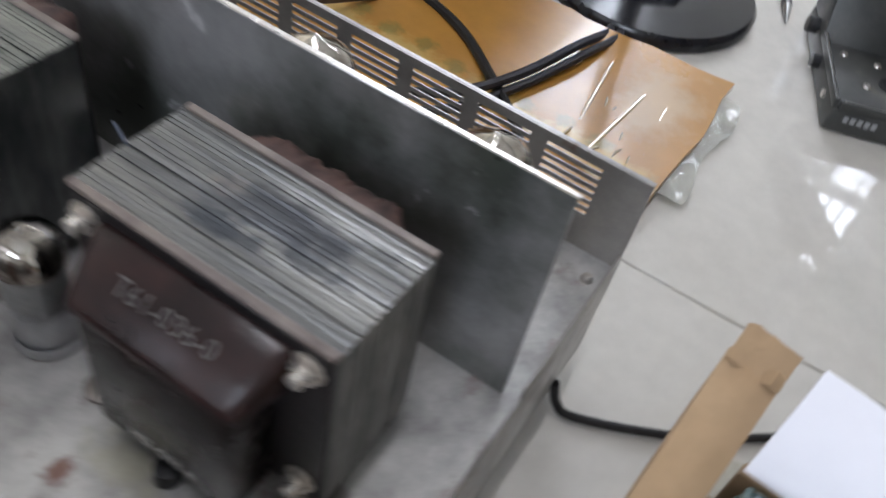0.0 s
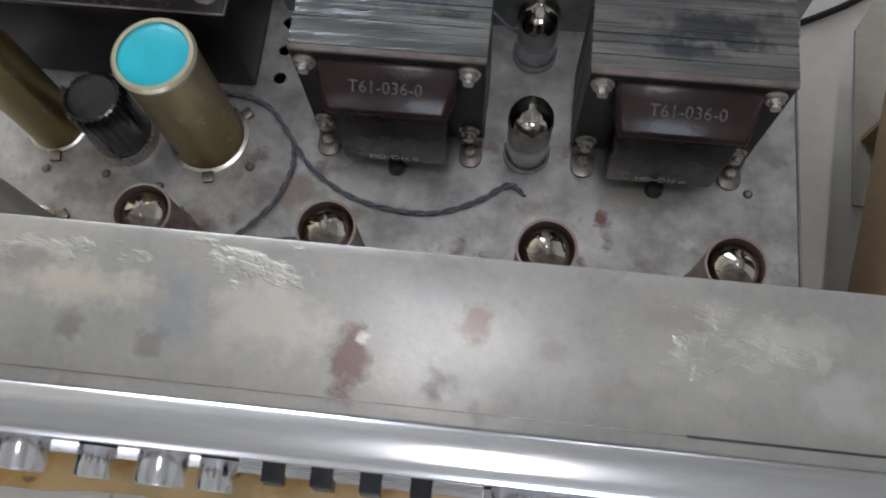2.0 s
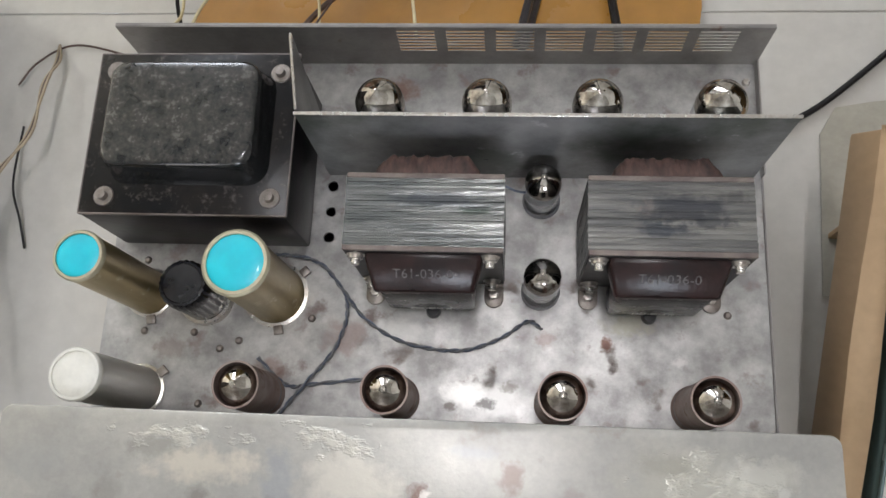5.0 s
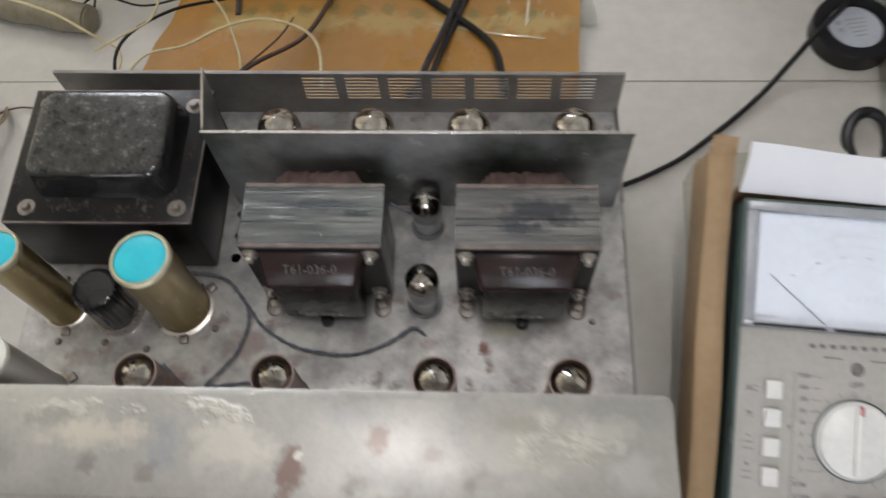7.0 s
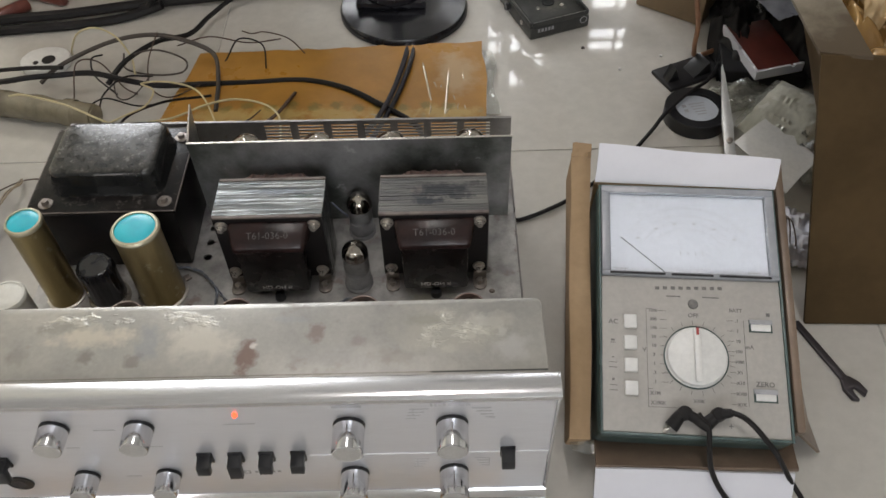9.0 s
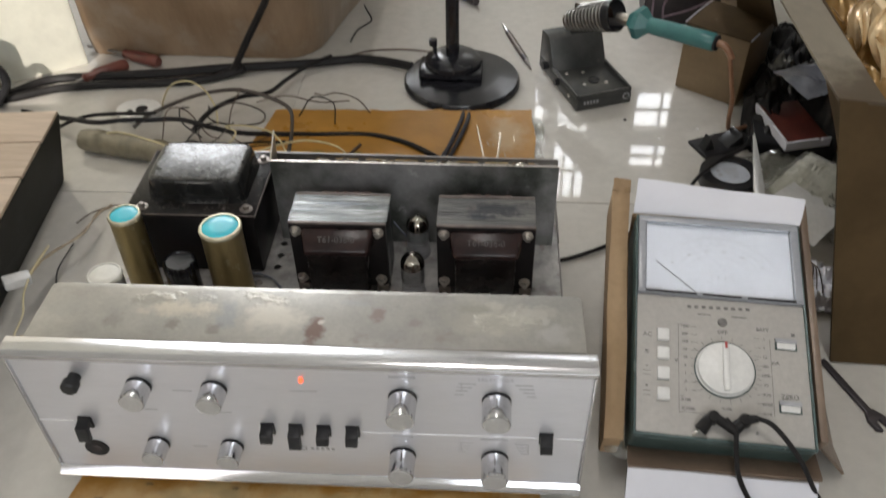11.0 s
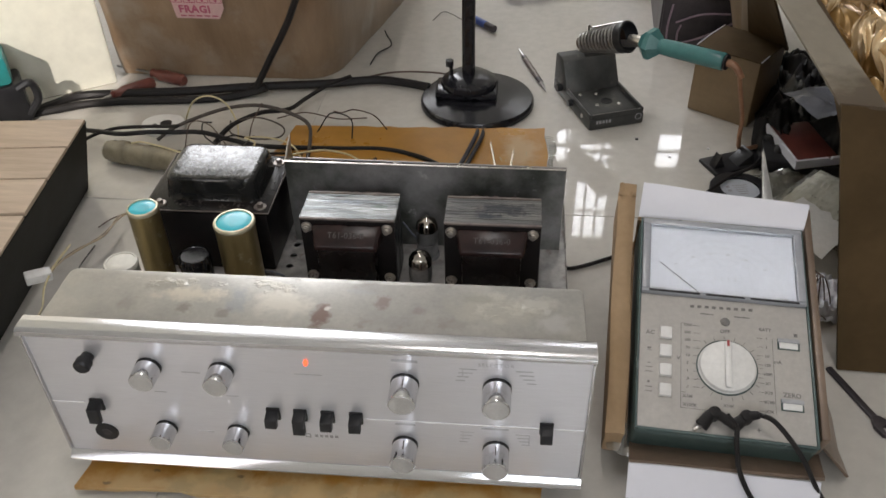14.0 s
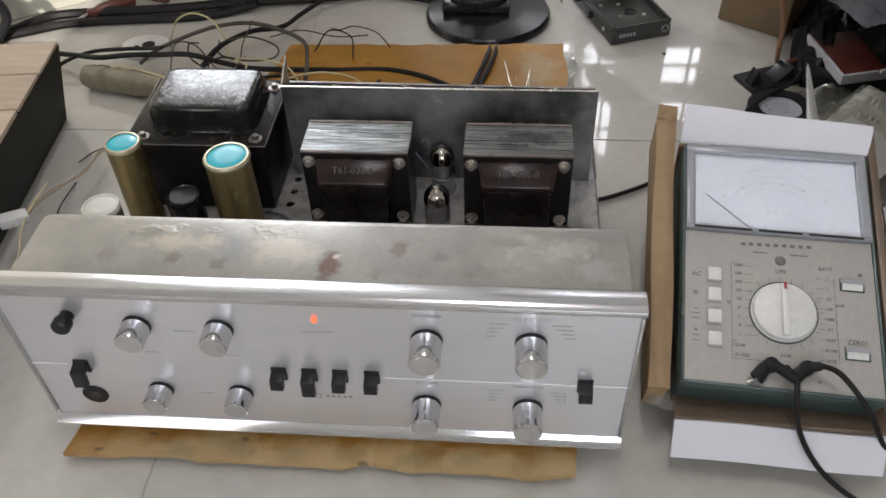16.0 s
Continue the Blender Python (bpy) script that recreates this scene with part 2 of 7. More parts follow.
M_DECK = material("stained_zinc_deck", (0.53, 0.52, 0.505), (0.27, 0.26, 0.255), rough=0.36, metal=0.45, scale=38, fine=420, bump=0.14,
                  spots=(0.25, 0.20, 0.185), spot_scale=52, spot_at=0.57, spot_soft=0.12, rough_b=0.7, seed=1.5, blots=[
                      (0.331, 0.127, 0.0040, 0.0060, (0.20, 0.095, 0.07), 0.9), (0.168, 0.128, 0.016, 0.013, (0.28, 0.20, 0.18), 0.6), (0.122, 0.106, 0.010, 0.009, (0.20, 0.095, 0.07), 0.5), (0.295, 0.130, 0.008, 0.006, (0.20, 0.095, 0.07), 0.4), (0.345, 0.140, 0.018, 0.008, (0.36, 0.34, 0.25), 0.6),
                      (0.19, 0.298, 0.018, 0.010, (0.20, 0.095, 0.07), 0.75), (0.172, 0.278, 0.012, 0.005, (0.20, 0.095, 0.07), 0.6), (0.225, 0.275, 0.010, 0.006, (0.25, 0.22, 0.21), 0.6), (0.265, 0.092, 0.022, 0.012, (0.66, 0.65, 0.63), 0.6), (0.205, 0.132, 0.02, 0.012, (0.60, 0.59, 0.56), 0.5), (0.245, 0.095, 0.016, 0.009, (0.70, 0.69, 0.66), 0.75), (0.258, 0.089, 0.007, 0.004, (0.10, 0.09, 0.085), 0.8), (0.236, 0.087, 0.005, 0.003, (0.12, 0.10, 0.09), 0.8), (0.272, 0.100, 0.006, 0.004, (0.14, 0.12, 0.10), 0.6), (0.375, 0.118, 0.005, 0.004, (0.66, 0.64, 0.62), 0.6), (0.055, 0.118, 0.014, 0.008, (0.22, 0.17, 0.15), 0.5), (0.402, 0.172, 0.006, 0.004, (0.10, 0.08, 0.07), 0.7)])
M_SHIELD = material("tarnished_steel_shield", (0.085, 0.092, 0.080), (0.33, 0.325, 0.33), rough=0.30, metal=0.5, scale=17, fine=260, bump=0.12,
                    spots=(0.52, 0.51, 0.52), spot_scale=30, spot_at=0.64, spot_soft=0.07, rough_b=0.5, seed=7.0)
M_REAR = material("tarnished_steel", (0.33, 0.31, 0.29), (0.22, 0.205, 0.20), rough=0.38, metal=0.55, scale=22, fine=300, bump=0.12,
                  spots=(0.20, 0.125, 0.10), spot_scale=26, spot_at=0.64, rough_b=0.85, seed=2.0)
M_LAM = material("steel_laminations", (0.225, 0.228, 0.223), (0.108, 0.116, 0.117), rough=0.22, metal=0.8, scale=40, stretch=(0.3, 2.4, 1), fine=500, bump=0.25,
                 vary=0.09, blots=[(0.050, 0.192, 0.026, 0.006, (0.05, 0.058, 0.075), 0.55), (0.072, 0.186, 0.010, 0.003, (0.03, 0.05, 0.035), 0.6)])
M_LAMDARK = material("stained_laminations", (0.20, 0.193, 0.18), (0.09, 0.09, 0.09), rough=0.38, metal=0.6, scale=40, stretch=(0.3, 2.4, 1), fine=500, bump=0.25,
                    spots=(0.15, 0.125, 0.11), spot_scale=46, spot_at=0.64, rough_b=0.6, vary=0.09, blots=[(0.052, 0.190, 0.026, 0.010, (0.016, 0.019, 0.028), 0.75), (0.040, 0.178, 0.016, 0.005, (0.03, 0.035, 0.045), 0.8), (0.066, 0.182, 0.014, 0.004, (0.03, 0.033, 0.04), 0.7), (0.078, 0.196, 0.008, 0.004, (0.05, 0.05, 0.05), 0.6)])
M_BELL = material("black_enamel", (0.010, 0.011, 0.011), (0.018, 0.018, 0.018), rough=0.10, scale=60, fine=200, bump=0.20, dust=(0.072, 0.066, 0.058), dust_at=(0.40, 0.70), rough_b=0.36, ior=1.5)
M_FLANGE = material("black_enamel_flange", (0.008, 0.008, 0.009), (0.016, 0.013, 0.012), rough=0.22, metal=0.0, scale=40, fine=200, bump=0.25,
                    dust=(0.085, 0.072, 0.066), dust_at=(0.56, 0.74), rough_b=0.3, ior=1.28)
M_BROWN = material("brown_varnish_card", (0.030, 0.015, 0.014), (0.014, 0.008, 0.008), rough=0.24, scale=60, fine=260, bump=0.35, ior=1.38)
M_RUSTBOB = material("rusty_winding", (0.15, 0.085, 0.072), (0.045, 0.032, 0.032), rough=0.6, scale=150, fine=320, bump=0.7, stretch=(1, 0.4, 0.4))
M_BRACKET = material("black_bracket_steel", (0.008, 0.0075, 0.008), (0.015, 0.012, 0.012), rough=0.36, metal=0.0, scale=40, bump=0.2, ior=1.3)
M_BOLT = material("tinned_bolt", (0.62, 0.60, 0.57), (0.48, 0.43, 0.38), rough=0.28, metal=0.85, scale=300, bump=0.1)
M_DULLBOLT = material("dull_bolt", (0.30, 0.27, 0.25), (0.20, 0.17, 0.15), rough=0.4, metal=0.7, scale=200, bump=0.1)
M_BEIGEWIRE = material("beige_wire", (0.42, 0.34, 0.23), (0.34, 0.27, 0.18), rough=0.5, scale=80)
M_WINDOWEDGE = material("grey_plastic_edge", (0.36, 0.37, 0.40), (0.31, 0.32, 0.345), rough=0.2, scale=30)
M_GOLD = material("gold_anodised_can", (0.45, 0.35, 0.165), (0.31, 0.24, 0.11), rough=0.33, metal=0.85, scale=45, stretch=(1, 1, 0.18), fine=260, bump=0.15,
                  spots=(0.52, 0.45, 0.28), spot_scale=90, spot_at=0.60, spot_soft=0.08)
M_CYAN = material("turquoise_disc", (0.01, 0.53, 0.64), (0.01, 0.47, 0.60), rough=0.34, scale=60, bump=0.30, fine=90, coat=0.2)
M_RIM = material("pale_gold_rim", (0.52, 0.48, 0.35), (0.44, 0.40, 0.28), rough=0.36, metal=0.6, scale=120, bump=0.05)
M_SILVER = material("dull_silver_can", (0.56, 0.55, 0.52), (0.46, 0.45, 0.43), rough=0.34, metal=0.7, scale=30, stretch=(1, 1, 0.2), bump=0.08)
M_WHITECAP = material("white_disc", (0.72, 0.70, 0.64), (0.66, 0.64, 0.58), rough=0.45, scale=80, bump=0.08)
M_GLASS = glass("tube_glass", (0.96, 0.97, 0.97))
M_GETTER = material("silver_getter", (0.62, 0.58, 0.53), (0.20, 0.17, 0.15), rough=0.035, metal=1.0, scale=90, bump=0.0)
M_PLATE = material("tube_plates", (0.55, 0.55, 0.56), (0.36, 0.36, 0.37), rough=0.35, metal=0.3, scale=90)
M_CUP = material("rusty_tube_skirt", (0.36, 0.29, 0.26), (0.25, 0.17, 0.15), rough=0.5, metal=0.3, scale=50, fine=400, bump=0.3,
                 spots=(0.20, 0.11, 0.085), spot_scale=45, spot_at=0.58, rough_b=0.85)
M_WIRE = material("grey_blue_cloth_wire", (0.17, 0.19, 0.24), (0.11, 0.125, 0.17), rough=0.7, scale=200, fine=900, bump=0.3)
M_YWIRE = material("yellowed_wire", (0.62, 0.54, 0.32), (0.52, 0.44, 0.25), rough=0.45, scale=80)
M_PALEWIRE = material("grey_cloth_wire", (0.23, 0.235, 0.25), (0.16, 0.165, 0.18), rough=0.7, scale=200, fine=900, bump=0.3)
M_BRIGHTINK = material("white_stamp", (0.84, 0.82, 0.80), (0.66, 0.64, 0.62), rough=0.6, scale=300)
M_BWIRE = material("brown_wire", (0.09, 0.05, 0.035), (0.06, 0.035, 0.025), rough=0.5, scale=80)
M_GREYWIRE = material("grey_brown_wire", (0.075, 0.06, 0.05), (0.05, 0.04, 0.034), rough=0.5, scale=80)
M_VIOLET = material("mauve_lead", (0.30, 0.22, 0.27), (0.22, 0.15, 0.19), rough=0.4, scale=60)
M_LED = glowing("red_pilot_lamp", (1.0, 0.10, 0.04), 2.2)
M_INK = material("dark_print", (0.05, 0.05, 0.05), rough=0.6, scale=50)
M_FADED = material("faded_meter_print", (0.135, 0.13, 0.125), (0.22, 0.21, 0.20), rough=0.6, scale=300)
M_GREYINK = material("grey_print", (0.42, 0.42, 0.44), rough=0.6, scale=50)
M_PALEPRINT = material("pale_grey_print", (0.58, 0.58, 0.61), rough=0.5, scale=50)
M_WHITEINK = material("worn_white_print", (0.15, 0.135, 0.13), (0.035, 0.027, 0.027), rough=0.6, scale=380)
M_INLAY = material("bright_inlay", (0.95, 0.95, 0.96), (0.92, 0.92, 0.93), rough=0.2, metal=0.2, scale=30)
M_CARD = material("amber_taped_cardboard", (0.47, 0.235, 0.048), (0.36, 0.175, 0.034), rough=0.28, scale=9, fine=50, bump=0.12, coat=0.22,
                  spots=(0.32, 0.25, 0.11), spot_scale=12, spot_at=0.63, blots=[(0.06 + 0.07 * k, -0.034, 0.060, 0.030, (0.52, 0.37, 0.18), 0.75) for k in range(6)] + [(0.11 + 0.065 * k, 0.462, 0.042, 0.015, (0.50, 0.37, 0.14), 0.7) for k in range(5)] + [(0.085 + 0.026 * k, 0.478 - 0.004 * (k % 2), 0.0085, 0.0080, (0.17, 0.155, 0.045), 0.65) for k in range(12)] + [(0.385, 0.535, 0.030, 0.050, (0.50, 0.38, 0.24), 0.6)] + [(0.10 + 0.045 * k, -0.027 + 0.004 * (k % 2), 0.015, 0.009, (0.33, 0.25, 0.12), 0.55) for k in range(6)] + [(x, y, 0.0045, 0.0022, (0.09, 0.06, 0.03), 0.7) for x, y in ((0.036, -0.030), (0.245, -0.031), (0.075, -0.014), (0.15, -0.015))])
# glossy tape; the bright base colour also paints the creases' glints
M_TAPEFILM = material("clear_tape_film", (0.66, 0.56, 0.40), (0.56, 0.46, 0.30), rough=0.05, metal=0.2, scale=40, bump=0.1, coat=1.0)
M_KRAFT = material("kraft_cardboard", (0.40, 0.27, 0.155), (0.34, 0.225, 0.125), rough=0.75, scale=12, stretch=(1, 1, 0.4), fine=160, bump=0.15,
                   spots=(0.27, 0.17, 0.09), spot_scale=14, spot_at=0.63)
# soft pale patches paint the wrapping film's hazy sheen into the colour
M_KRAFTTAPE = material("taped_carton", (0.315, 0.215, 0.135), (0.225, 0.145, 0.085), rough=0.30, scale=9, stretch=(1.6, 1.6, 0.35), fine=70, bump=0.22, coat=0.45,
                       spots=(0.40, 0.345, 0.285), spot_scale=8, spot_at=0.52, spot_soft=0.25)
# brown carton with the shade on its walls put into the base colour
M_SHADEDCARTON = material("shaded_brown_carton", (0.085, 0.054, 0.024), (0.052, 0.033, 0.015), rough=0.7, scale=6, fine=80, bump=0.2, ior=1.25)
M_WHITECARD = material("white_card", (0.77, 0.77, 0.83), (0.73, 0.73, 0.79), rough=0.6, scale=10, fine=200, bump=0.05, speck=0.15)
M_FOIL = material("amber_cellophane", (0.78, 0.60, 0.37), (0.52, 0.34, 0.15), rough=0.22, metal=0.35, scale=30, stretch=(1, 0.4, 1), fine=80, bump=0.2, coat=0.6, vary=0.3)
# same film below the folds, darkened to paint the shade in the gaps
M_FOILSHADE = material("shaded_amber_cellophane", (0.40, 0.24, 0.08), (0.24, 0.13, 0.04), rough=0.25, metal=0.3, scale=14, fine=60, bump=0.2, coat=0.4)
M_PINK = material("pink_sticker", (0.66, 0.44, 0.44), (0.58, 0.37, 0.36), rough=0.5, scale=30)
M_PINKINK = material("pink_print", (0.46, 0.10, 0.17), rough=0.5, scale=30)
M_METER = material("teal_grey_case", (0.055, 0.085, 0.079), (0.044, 0.07, 0.066), rough=0.4, scale=30, bump=0.12)
M_FACE = material("beige_meter_face", (0.45, 0.428, 0.398), (0.415, 0.394, 0.368), rough=0.42, metal=0.1, scale=25, bump=0.06)
M_SCALE = material("white_meter_scale", (0.59, 0.605, 0.66), (0.55, 0.565, 0.62), rough=0.5, scale=20)
M_CLEAR = glass("clear_window", (0.95, 0.97, 0.97), 0.03)
M_KNOBW = material("white_plastic", (0.76, 0.75, 0.73), (0.72, 0.71, 0.69), rough=0.35, scale=40, bump=0.04)
M_RED = material("red_pointer", (0.45, 0.06, 0.06), rough=0.4, scale=40)
M_IRONBASE = material("dark_cast_stand", (0.05, 0.052, 0.05), (0.08, 0.08, 0.076), rough=0.42, metal=0.2, scale=30, fine=300, bump=0.3,
                      spots=(0.12, 0.115, 0.10), spot_scale=24, spot_at=0.60)
M_TEAL = material("teal_plastic", (0.06, 0.19, 0.185), (0.05, 0.165, 0.165), rough=0.2, scale=40, bump=0.05)
M_STEEL = material("bare_steel", (0.42, 0.41, 0.40), (0.30, 0.29, 0.28), rough=0.3, metal=0.9, scale=60, bump=0.1)
M_BLADE = material("satin_steel_blade", (0.74, 0.75, 0.74), (0.66, 0.67, 0.66), rough=0.35, metal=0.35, scale=80, bump=0.05)
M_LIP = material("mirror_aluminium", (0.66, 0.66, 0.68), (0.60, 0.60, 0.62), rough=0.09, metal=0.97, scale=25, stretch=(0.1, 1, 1), bump=0.03, fine=700)
M_NAVY = material("dark_navy_cord", (0.026, 0.026, 0.034), (0.016, 0.016, 0.022), rough=0.45, scale=80)
M_TARBROWN = material("scorched_brown_metal", (0.075, 0.045, 0.03), (0.035, 0.022, 0.016), rough=0.4, metal=0.3, scale=70, bump=0.2)
M_TAPEWRAP = material("brown_wrapped_cord", (0.36, 0.19, 0.11), (0.25, 0.125, 0.07), rough=0.3, scale=90, bump=0.2)
M_BOXBROWN = material("small_brown_box", (0.26, 0.18, 0.10), (0.21, 0.145, 0.08), rough=0.42, scale=12, fine=120, bump=0.12)
M_PCB = material("brown_circuit_board", (0.24, 0.17, 0.09), (0.19, 0.13, 0.07), rough=0.4, scale=40, bump=0.15)
M_DARKMETAL = material("dark_chassis_metal", (0.05, 0.045, 0.05), (0.08, 0.07, 0.075), rough=0.4, metal=0.5, scale=30)
M_YELLOW = material("yellow_pack", (0.72, 0.52, 0.05), (0.66, 0.47, 0.05), rough=0.45, scale=20)
M_BLUE = material("blue_label", (0.04, 0.08, 0.30), rough=0.35, scale=30)
M_REDWOOD = material("red_screwdriver_plastic", (0.17, 0.05, 0.036), (0.12, 0.036, 0.028), rough=0.3, scale=50)
M_BEIGE = material("beige_wrapped_roll", (0.27, 0.235, 0.165), (0.19, 0.165, 0.115), rough=0.2, scale=40, bump=0.2, fine=120)
M_WOOD = material("pale_board", (0.58, 0.46, 0.35), (0.48, 0.375, 0.28), rough=0.6, scale=30, stretch=(0.25, 3, 1), fine=260, bump=0.3, vary=0.12)
M_DARKSIDE = material("dark_box_side", (0.014, 0.015, 0.013), (0.024, 0.024, 0.021), rough=0.6, scale=20, ior=1.35)
M_REDBROWN = material("red_brown_tray", (0.15, 0.035, 0.025), (0.10, 0.025, 0.02), rough=0.35, scale=30)
M_PLASTIC = material("clear_plastic_bag", (0.94, 0.94, 0.90), (0.86, 0.87, 0.82), rough=0.07, scale=60, bump=0.2, coat=1.0, fine=70, clear=0.8, ior=1.18, spots=(0.86, 0.86, 0.82), spot_scale=60, spot_at=0.62)
M_POUCH = material("cream_filled_pouch", (0.74, 0.73, 0.64), (0.56, 0.55, 0.46), rough=0.16, scale=70, stretch=(0.4, 1.6, 1), bump=0.5, coat=1.0, fine=90, spots=(0.74, 0.73, 0.66), spot_scale=55, spot_at=0.58)
M_LABEL = material("grey_tape_label", (0.50, 0.53, 0.58), (0.46, 0.49, 0.54), rough=0.4, scale=30)
M_FAINT = material("faint_scale_print", (0.53, 0.53, 0.57), rough=0.6, scale=50)
# grey kraft, darker brown towards the flap's near end
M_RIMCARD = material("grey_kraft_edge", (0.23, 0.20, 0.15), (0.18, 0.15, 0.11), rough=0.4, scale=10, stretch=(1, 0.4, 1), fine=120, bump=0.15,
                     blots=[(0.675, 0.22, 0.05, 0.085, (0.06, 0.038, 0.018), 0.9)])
M_COIL = material("black_varnish_winding", (0.006, 0.005, 0.005), (0.014, 0.009, 0.008), rough=0.26, scale=70, bump=0.3, ior=1.42)
M_PIERPAINT = material("cream_wall_paint", (0.84, 0.83, 0.72), (0.82, 0.81, 0.70), rough=0.65, scale=3, fine=40, bump=0.0)
M_FROST = material("dusty_valve_glass", (0.72, 0.72, 0.74), (0.50, 0.50, 0.53), rough=0.08, scale=70, bump=0.02, coat=0.5)
M_BLUEFILM = material("grey_blue_film", (0.44, 0.46, 0.53), (0.33, 0.35, 0.41), rough=0.2, scale=20, bump=0.1)
M_EDGE = material("worn_clamp_edge", (0.20, 0.165, 0.145), (0.11, 0.085, 0.078), rough=0.45, metal=0.3, scale=60, bump=0.3)
M_DARKKRAFT = material("dark_kraft", (0.23, 0.165, 0.12), (0.15, 0.105, 0.075), rough=0.4, scale=18, fine=120, bump=0.25, coat=0.2)
M_TOOLTEAL = material("teal_tool_shell", (0.02, 0.26, 0.26), (0.018, 0.22, 0.22), rough=0.3, scale=40, bump=0.05)
M_GREYCARD = material("grey_card", (0.41, 0.385, 0.32), (0.36, 0.335, 0.275), rough=0.5, scale=14)
M_BASEGLASS = material("frosted_valve_base", (0.42, 0.42, 0.43), (0.32, 0.32, 0.33), rough=0.25, scale=60)
M_BEZEL = material("dark_teal_edge", (0.10, 0.145, 0.14), (0.085, 0.12, 0.118), rough=0.25, scale=30)

# ---- mesh helpers ----


def part(name, bm, mat, parent=None, label="", m=None, smooth=True, sharp=38):
    """Links a bmesh as one mesh object, under a thing or a part."""
    me = bpy.data.meshes.new(name)
    bm.normal_update()
    bm.to_mesh(me)
    bm.free()
    me.materials.append(mat)
    if smooth:
        me.shade_smooth()
        me.set_sharp_from_angle(angle=radians(sharp))
    ob = new(name, me)
    if parent:
        ob.parent = parent
    if m is not None:
        ob.matrix_local = m
    return tagged(ob, label) if label else ob


def thing(name, label, category, m=None, group="", kind=""):
    ob = new(name)
    ob.empty_display_size = 0.02
    if m is not None:
        ob.matrix_world = m
    return tagged(ob, label, category, group, kind)


def box(x0, x1, y0, y1, z0, z1, bevel=0.0, bm=None, seg=2):
    own = bmesh.new()
    bmesh.ops.create_cube(own, size=1.0)
    for v in own.verts:
        v.co = Vector(((x0 + x1) / 2 + v.co.x * (x1 - x0), (y0 + y1) / 2 + v.co.y * (y1 - y0), (z0 + z1) / 2 + v.co.z * (z1 - z0)))
    if bevel:
        bmesh.ops.bevel(own, geom=own.edges[:], offset=bevel, segments=seg, affect="EDGES", profile=0.5)
    return join(bm, own)


def join(bm, own):
    if bm is None:
        return own
    me = bpy.data.meshes.new("tmp")
    own.to_mesh(me)
    own.free()
    bm.from_mesh(me)
    bpy.data.meshes.remove(me)
    return bm


def lathe(profile, seg=28, bm=None, at=(0, 0, 0), m=None):
    """Turns (radius, height) pairs about z."""
    own = bmesh.new()
    rings = []
    for r, z in profile:
        if r < 1e-6:
            rings.append([own.verts.new((0, 0, z))])
        else:
            rings.append([own.verts.new((r * math.cos(2 * math.pi * i / seg), r * math.sin(2 * math.pi * i / seg), z)) for i in range(seg)])
    for a, b in zip(rings, rings[1:]):
        for i in range(seg):
            j = (i + 1) % seg
            f = [a[0], b[j], b[i]] if len(a) == 1 else [a[i], a[j], b[0]] if len(b) == 1 else [a[i], a[j], b[j], b[i]]
            own.faces.new(f)
    bmesh.ops.recalc_face_normals(own, faces=own.faces[:])
    own.transform(Matrix.Translation(at) @ (m or Matrix()))
    return join(bm, own)


def prism(points, z0, z1, bevel=0.0, bm=None, m=None):
    """A flat outline, thickened from z0 to z1."""
    own = bmesh.new()
    low = [own.verts.new((x, y, z0)) for x, y in points]
    top = [own.verts.new((x, y, z1)) for x, y in points]
    own.faces.new(low[::-1])
    own.faces.new(top)
    for i in range(len(points)):
        j = (i + 1) % len(points)
        own.faces.new((low[i], low[j], top[j], top[i]))
    bmesh.ops.recalc_face_normals(own, faces=own.faces[:])
    if bevel:
        bmesh.ops.bevel(own, geom=own.edges[:], offset=bevel, segments=2, affect="EDGES", profile=0.5)
    if m is not None:
        own.transform(m)
    return join(bm, own)


def smooth_path(points, steps=8):
    pts = [Vector(p) for p in points]
    pts = [pts[0] * 2 - pts[1]] + pts + [pts[-1] * 2 - pts[-2]]
    out = []
    for a, b, c, d in zip(pts, pts[1:], pts[2:], pts[3:]):
        for i in range(steps):
            t = i / steps
            out.append(0.5 * ((2 * b) + (c - a) * t + (2 * a - 5 * b + 4 * c - d) * t * t + (3 * b - a - 3 * c + d) * t ** 3))
    return out + [pts[-2]]


def rod(points, r, seg=10, steps=8, bm=None, taper=None):
    """A round cable or rod along a smooth path."""
    path = smooth_path(points, steps) if steps > 1 else [Vector(p) for p in points]
    own = bmesh.new()
    rings = []
    side = None
    for i, p in enumerate(path):
        d = (path[min(i + 1, len(path) - 1)] - path[max(i - 1, 0)]).normalized()
        if side is None:
            side = d.orthogonal().normalized()
        side = (side - d * side.dot(d)).normalized()
        up = d.cross(side)
        rr = r if taper is None else r + (taper - r) * i / (len(path) - 1)
        rings.append([own.verts.new(p + (side * math.cos(2 * math.pi * k / seg) + up * math.sin(2 * math.pi * k / seg)) * rr) for k in range(seg)])
    for a, b in zip(rings, rings[1:]):
        for k in range(seg):
            own.faces.new((a[k], a[(k + 1) % seg], b[(k + 1) % seg], b[k]))
    own.faces.new(rings[0][::-1])
    own.faces.new(rings[-1])
    bmesh.ops.recalc_face_normals(own, faces=own.faces[:])
    return join(bm, own)


